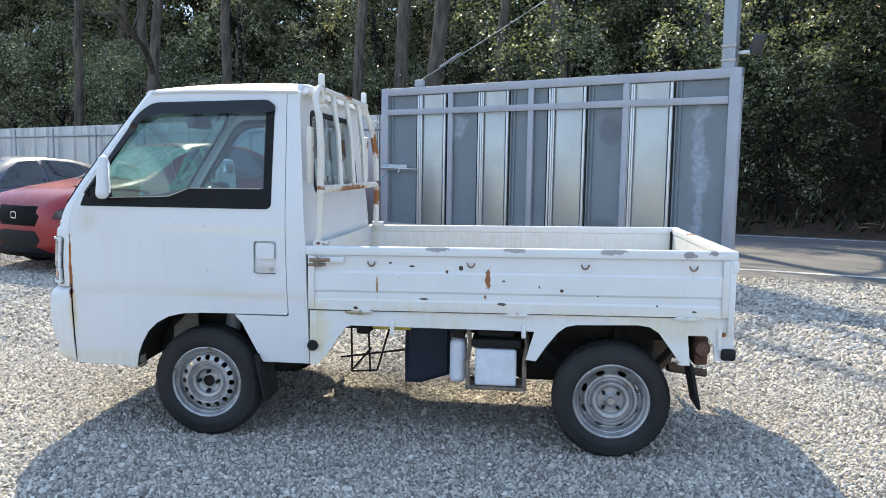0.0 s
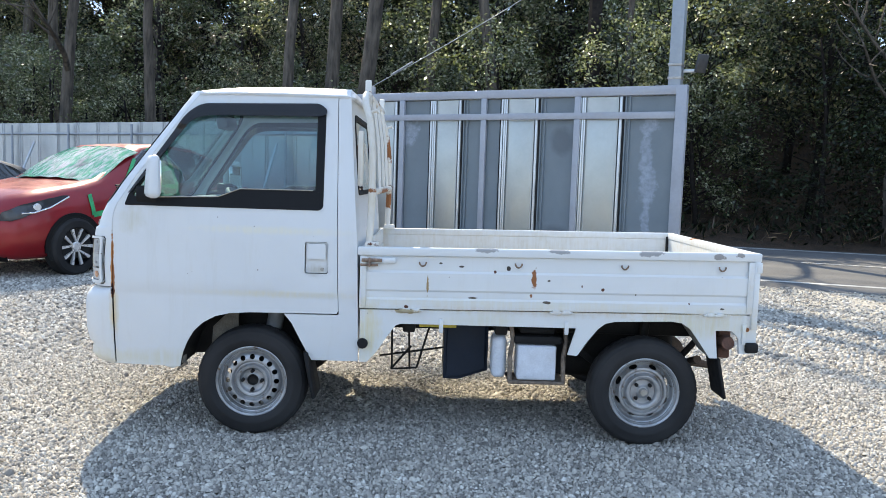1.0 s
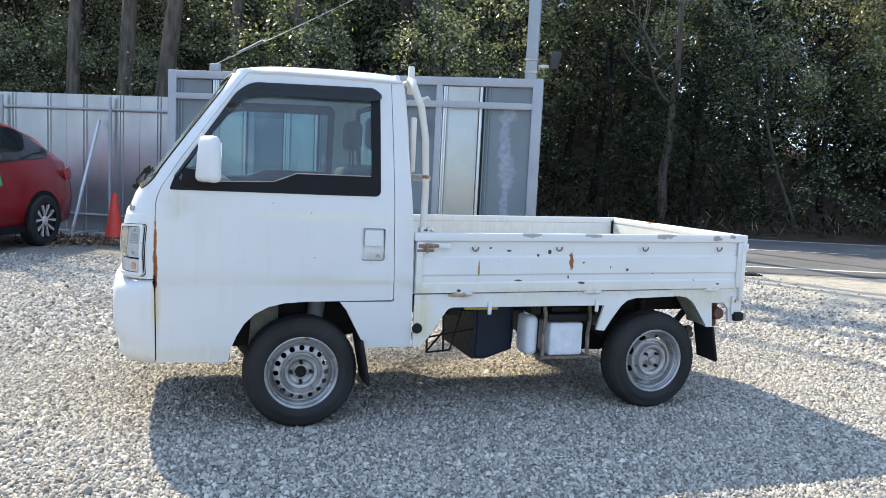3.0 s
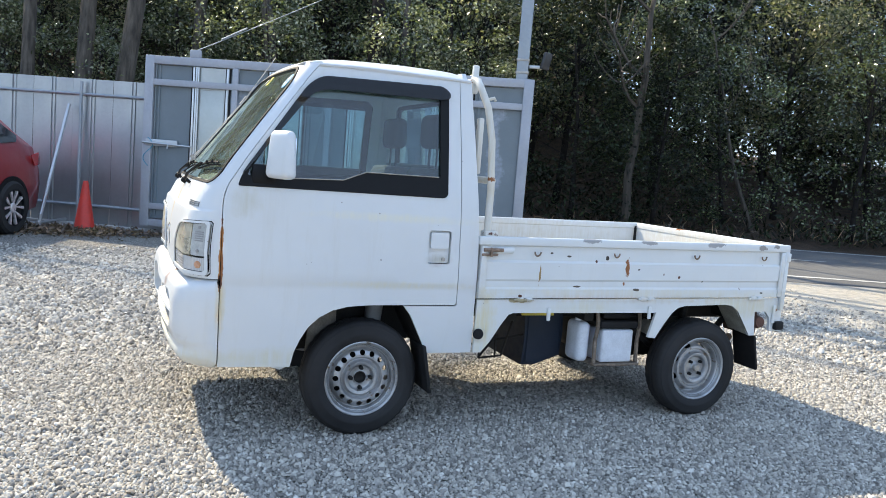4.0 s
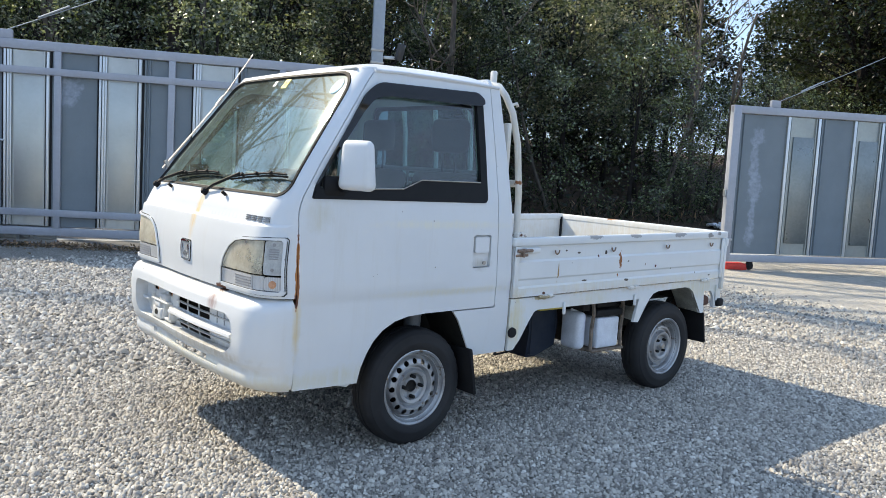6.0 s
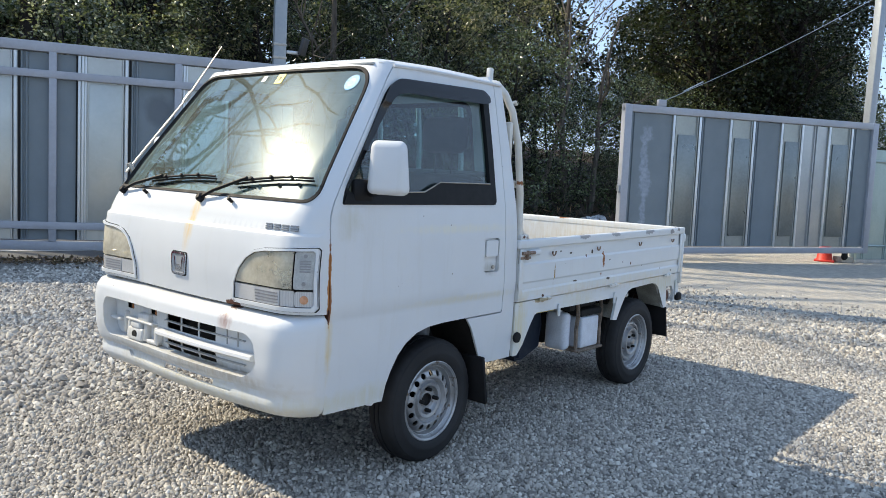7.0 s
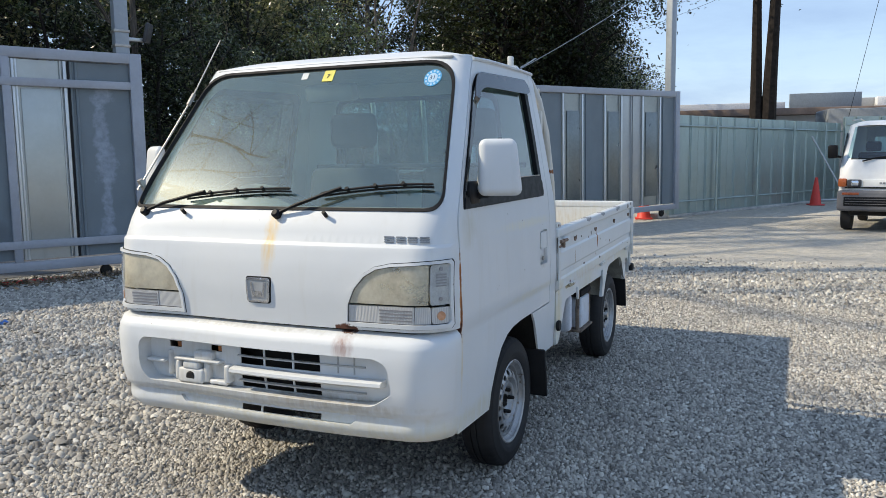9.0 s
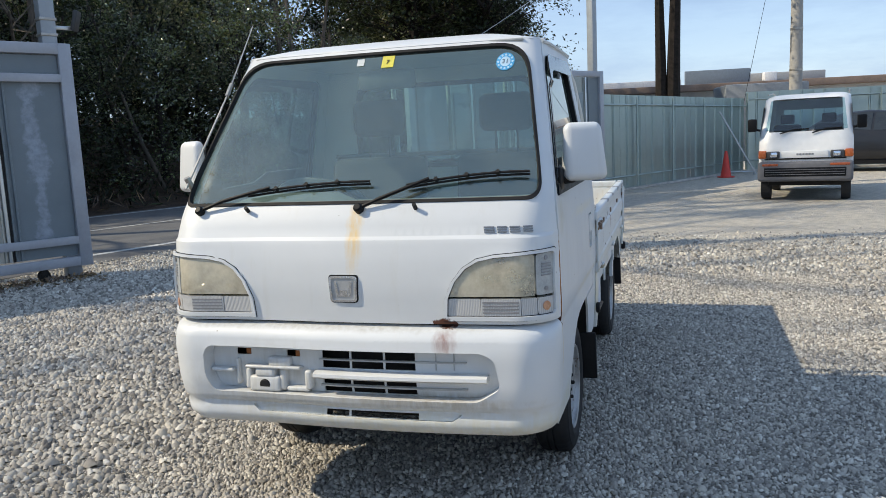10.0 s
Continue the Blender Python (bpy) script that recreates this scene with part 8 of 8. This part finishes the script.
# ---- beyond the fence ----
def far_building():
    root = thing("workshop", "long low grey workshop with a brown roof edge beyond the fence", "building", pose(46, -4.0, 0, 0, 0, -82) @ Matrix.Diagonal((1, 1, 1.27, 1)))
    wall = plain("workshop_wall", (0.50, 0.51, 0.52), 0.8, vary=0.1, scale=1.2)
    roof = plain("workshop_roof", (0.22, 0.16, 0.13), 0.8, vary=0.2, scale=1.5)
    bm = bmesh.new()
    box(bm, -16, 24, 0.0, 10, 0, 2.75)
    part("wall", bm, wall, root)
    bm = bmesh.new()
    box(bm, -16.6, 24.6, -0.9, 10.6, 2.75, 3.05, 0.03)
    part("roof", bm, roof, root)
    bm = bmesh.new()
    box(bm, -16.2, -2.4, 1.2, 9, 3.05, 3.42, 0.03)
    part("roof_box", bm, plain("white_cladding", (0.72, 0.73, 0.74), 0.6), root, "white clad upper storey")
    bm = bmesh.new()
    box(bm, -2.3, 1.4, 0.2, 0.5, 3.05, 3.72, 0.02)
    part("sign_board", bm, plain("slate_board", (0.20, 0.24, 0.28), 0.4), root, "blank slate-grey board")
    bm = bmesh.new()
    box(bm, 1.2, 5.8, 1.0, 8.0, 3.05, 3.50, 0.05)
    part("roof_unit", bm, plain("grey_unit", (0.36, 0.37, 0.38), 0.6), root)
    bm = bmesh.new()
    box(bm, 2.2, 2.9, 0.3, 0.9, 3.05, 3.5, 0.04)
    part("air_unit", bm, plain("white_unit", (0.75, 0.76, 0.77), 0.5), root)
    for k in range(12):
        x = -14 + k * 3.1
        win = part("window", sheet([(x, 1.2), (x, 2.3), (x + 1.9, 2.3), (x + 1.9, 1.2)], [[(x + 0.08, 1.28), (x + 0.08, 2.22), (x + 1.82, 2.22), (x + 1.82, 1.28)]], lambda a, b: Vector((a, -0.04, b)), 0.05, (0, -1, 0), 0.6), plain("frame_white", (0.7, 0.7, 0.7), 0.5), root)
        bm = bmesh.new()
        box(bm, x + 0.07, x + 1.83, -0.02, -0.006, 1.27, 2.23)
        part("pane", bm, CAR_GLASS, win)
    return root


far_building()
root = thing("grey_truck_box", "grey box body standing behind the fence", "container", pose(30.5, -4.6, 0, 0, 0, -80))
bm = bmesh.new()
box(bm, -1.6, 1.6, 0, 2.2, 0.5, 3.0, 0.08)
box(bm, -1.5, 1.5, 0.1, 2.1, 0.0, 0.5, 0.02)
part("body", bm, plain("box_grey", (0.22, 0.24, 0.26), 0.6), root)


def utility_pole(x, y, h, r, label):
    root = thing("utility_pole", label, "utility pole", pose(x, y, 0))
    bm = bmesh.new()
    tube(bm, [(0, 0, -0.1), (0, 0, h * 0.5), (0, 0, h)], r, 16, r * 0.62)
    part("shaft", bm, plain("pole_concrete", (0.34, 0.33, 0.31), 0.9, vary=0.07, scale=3, bump=0.15), root)
    for z in (3.2, 4.6, 6.0, 8.6):
        bm = bmesh.new()
        rr = r + (r * 0.62 - r) * z / h
        lathe(bm, [(rr, -0.03), (rr + 0.012, -0.03), (rr + 0.012, 0.03), (rr, 0.03)], (0, 0, z), (0, 0, 1), 16)
        part("band", bm, STEEL, root)
    for z in (9.2, 10.0):
        bm = bmesh.new()
        box(bm, -0.05, 0.05, -0.9, 0.9, z, z + 0.08, 0.01)
        part("cross_arm", bm, STEEL, root)
    return root


utility_pole(27.0, -5.15, 11, 0.24, "round concrete utility pole with steel bands")


def wire(a, b, sag, label, bead=None):
    bm = bmesh.new()
    a, b = Vector(a), Vector(b)
    tube(bm, [a.lerp(b, i / 24) - Vector((0, 0, sag * 4 * (i / 24) * (1 - i / 24))) for i in range(25)], 0.008, 5)
    if bead:
        q = a.lerp(b, bead)
        lathe(bm, [(0, -0.12), (0.06, -0.10), (0.07, 0), (0.06, 0.10), (0, 0.12)], q, (b - a), 10)
    tagged(part("overhead_wire", bm, BLACK_TRIM), label, "wire")


wire((27.0, -5.0, 10.2), (27.6, -3.5, 2.2), 0.0, "guy wire with a white insulator", 0.42)
wire((27, -5.5, 9.2), (60, 20, 9.0), 0.8, "thin black overhead wire")
wire((27, -4.8, 9.2), (60, 22, 9.6), 0.8, "thin black overhead wire")
wire((27, -5.2, 10.0), (20, -40, 10.0), 0.8, "thin black overhead wire")
bm = bmesh.new()
g = random.Random(12)
rows = [[bm.verts.new((0.13 * (i / 4 - 0.5), 0.09 * (j / 3 - 0.5), 0.022 + g.uniform(-0.008, 0.022))) for j in range(4)] for i in range(5)]
for a, b in zip(rows, rows[1:]):
    skin(bm, a, b, False)
bmesh.ops.solidify(bm, geom=bm.faces[:], thickness=0.003)
scrap = tagged(part("plastic_scrap", bm, plain("blue_plastic", (0.03, 0.16, 0.55), 0.4)), "crumpled scrap of bright blue plastic on the gravel", "scrap")
scrap.matrix_basis = pose(1.1, 4.0, 0, 0, 0, 25)

# ---- loose gravel ----
def gravel_layer(name, spacing, x0, x1, y0, y1, size, seed, hole=None, fade=1.1, sparse=0.0):
    """Close-packed rounded stones in one mesh: a shaken six-sided grid of small domes, each of its own size, turn and tilt."""
    g = np.random.default_rng(seed)
    nx, ny = int((x1 - x0) / spacing), int((y1 - y0) / (spacing * 0.87))
    gx, gy = np.meshgrid(np.arange(nx), np.arange(ny))
    xy = np.column_stack([(x0 + (gx + 0.5 * (gy % 2)) * spacing).ravel(), (y0 + gy * spacing * 0.87).ravel()])
    xy += g.uniform(-0.42, 0.42, xy.shape) * spacing
    if hole is not None:
        d = np.minimum.reduce([xy[:, 0] - hole[0], hole[1] - xy[:, 0], xy[:, 1] - hole[2], hole[3] - xy[:, 1]])
        xy = xy[g.uniform(0, 1, len(xy)) > np.clip(d / 0.5, 0.0, 1.0)]
    xy = xy[g.uniform(0, 1, len(xy)) < np.clip((7.6 - xy[:, 0]) / 5.0, 0.0, 1.0) ** 1.2 * (1 - sparse)]
    rim = np.minimum.reduce([xy[:, 0] - x0, x1 - xy[:, 0], xy[:, 1] - y0, y1 - xy[:, 1]])
    xy = xy[g.uniform(0, 1, len(xy)) < np.clip(rim / fade, 0.0, 1.0)]
    xy = xy[(xy - np.array(ROAD_A)) @ np.array(RNRM) < -0.25]
    ragged = g.normal(size=len(xy)) * 0.30
    xy = xy[((xy[:, 1] > -3.0 + ragged) | (xy[:, 0] > 0.5 + ragged)) & ((xy[:, 0] > -3.5 + ragged) | (xy[:, 1] > 1.0 + ragged))]
    n = len(xy)
    a5, a4 = np.arange(5) * 2 * math.pi / 5, np.arange(3) * 2 * math.pi / 3 + 0.5
    base = np.vstack([np.column_stack([np.cos(a5), np.sin(a5), np.full(5, -0.15)]), np.column_stack([0.52 * np.cos(a4), 0.52 * np.sin(a4), np.full(3, 0.72)])])
    tri = np.array([(0, 1, 5), (1, 6, 5), (1, 2, 6), (2, 3, 6), (3, 7, 6), (3, 4, 7), (4, 5, 7), (4, 0, 5), (5, 6, 7)])
    nv = len(base)
    s = size * np.exp(g.normal(size=n) * 0.22)
    sc = np.stack([s * g.uniform(0.95, 1.7, n), s * g.uniform(0.65, 1.0, n), s * g.uniform(0.75, 1.45, n)], 1)
    co = base[None] * g.uniform(0.78, 1.22, (n, nv, 3)) * sc[:, None, :]
    for i, j in ((0, 2), (1, 2)):
        tl = g.normal(size=n) * 0.22
        c, si = np.cos(tl)[:, None], np.sin(tl)[:, None]
        u, v = co[..., i] * c - co[..., j] * si, co[..., i] * si + co[..., j] * c
        co[..., i], co[..., j] = u, v
    a = g.uniform(0, 2 * math.pi, n)
    c, si = np.cos(a)[:, None], np.sin(a)[:, None]
    co = np.stack([co[..., 0] * c - co[..., 1] * si + xy[:, 0, None], co[..., 0] * si + co[..., 1] * c + xy[:, 1, None], co[..., 2] + (s * g.uniform(0.0, 0.5, n))[:, None]], -1)
    idx = (tri[None] + np.arange(n)[:, None, None] * nv).reshape(-1)
    me = bpy.data.meshes.new(name)
    me.vertices.add(n * nv)
    me.vertices.foreach_set("co", co.ravel())
    me.loops.add(len(idx))
    me.loops.foreach_set("vertex_index", idx)
    me.polygons.add(len(idx) // 3)
    me.polygons.foreach_set("loop_start", np.arange(len(idx) // 3) * 3)
    me.update(calc_edges=True)
    me.materials.append(STONES)
    return tagged(new(name, me), "loose grey and beige crushed stones", "gravel", kind="stuff")


NEAR = (-2.9, 4.4, -2.7, 1.3)
gravel_layer("gravel_near", 0.0165, *NEAR, 0.0078, 31, fade=0.5)
gravel_layer("gravel_loose", 0.070, *NEAR, 0.0115, 33, fade=0.5, sparse=0.3)
gravel_layer("gravel_far", 0.032, -6.5, 7.6, -4.2, 6.2, 0.0138, 32, hole=NEAR)
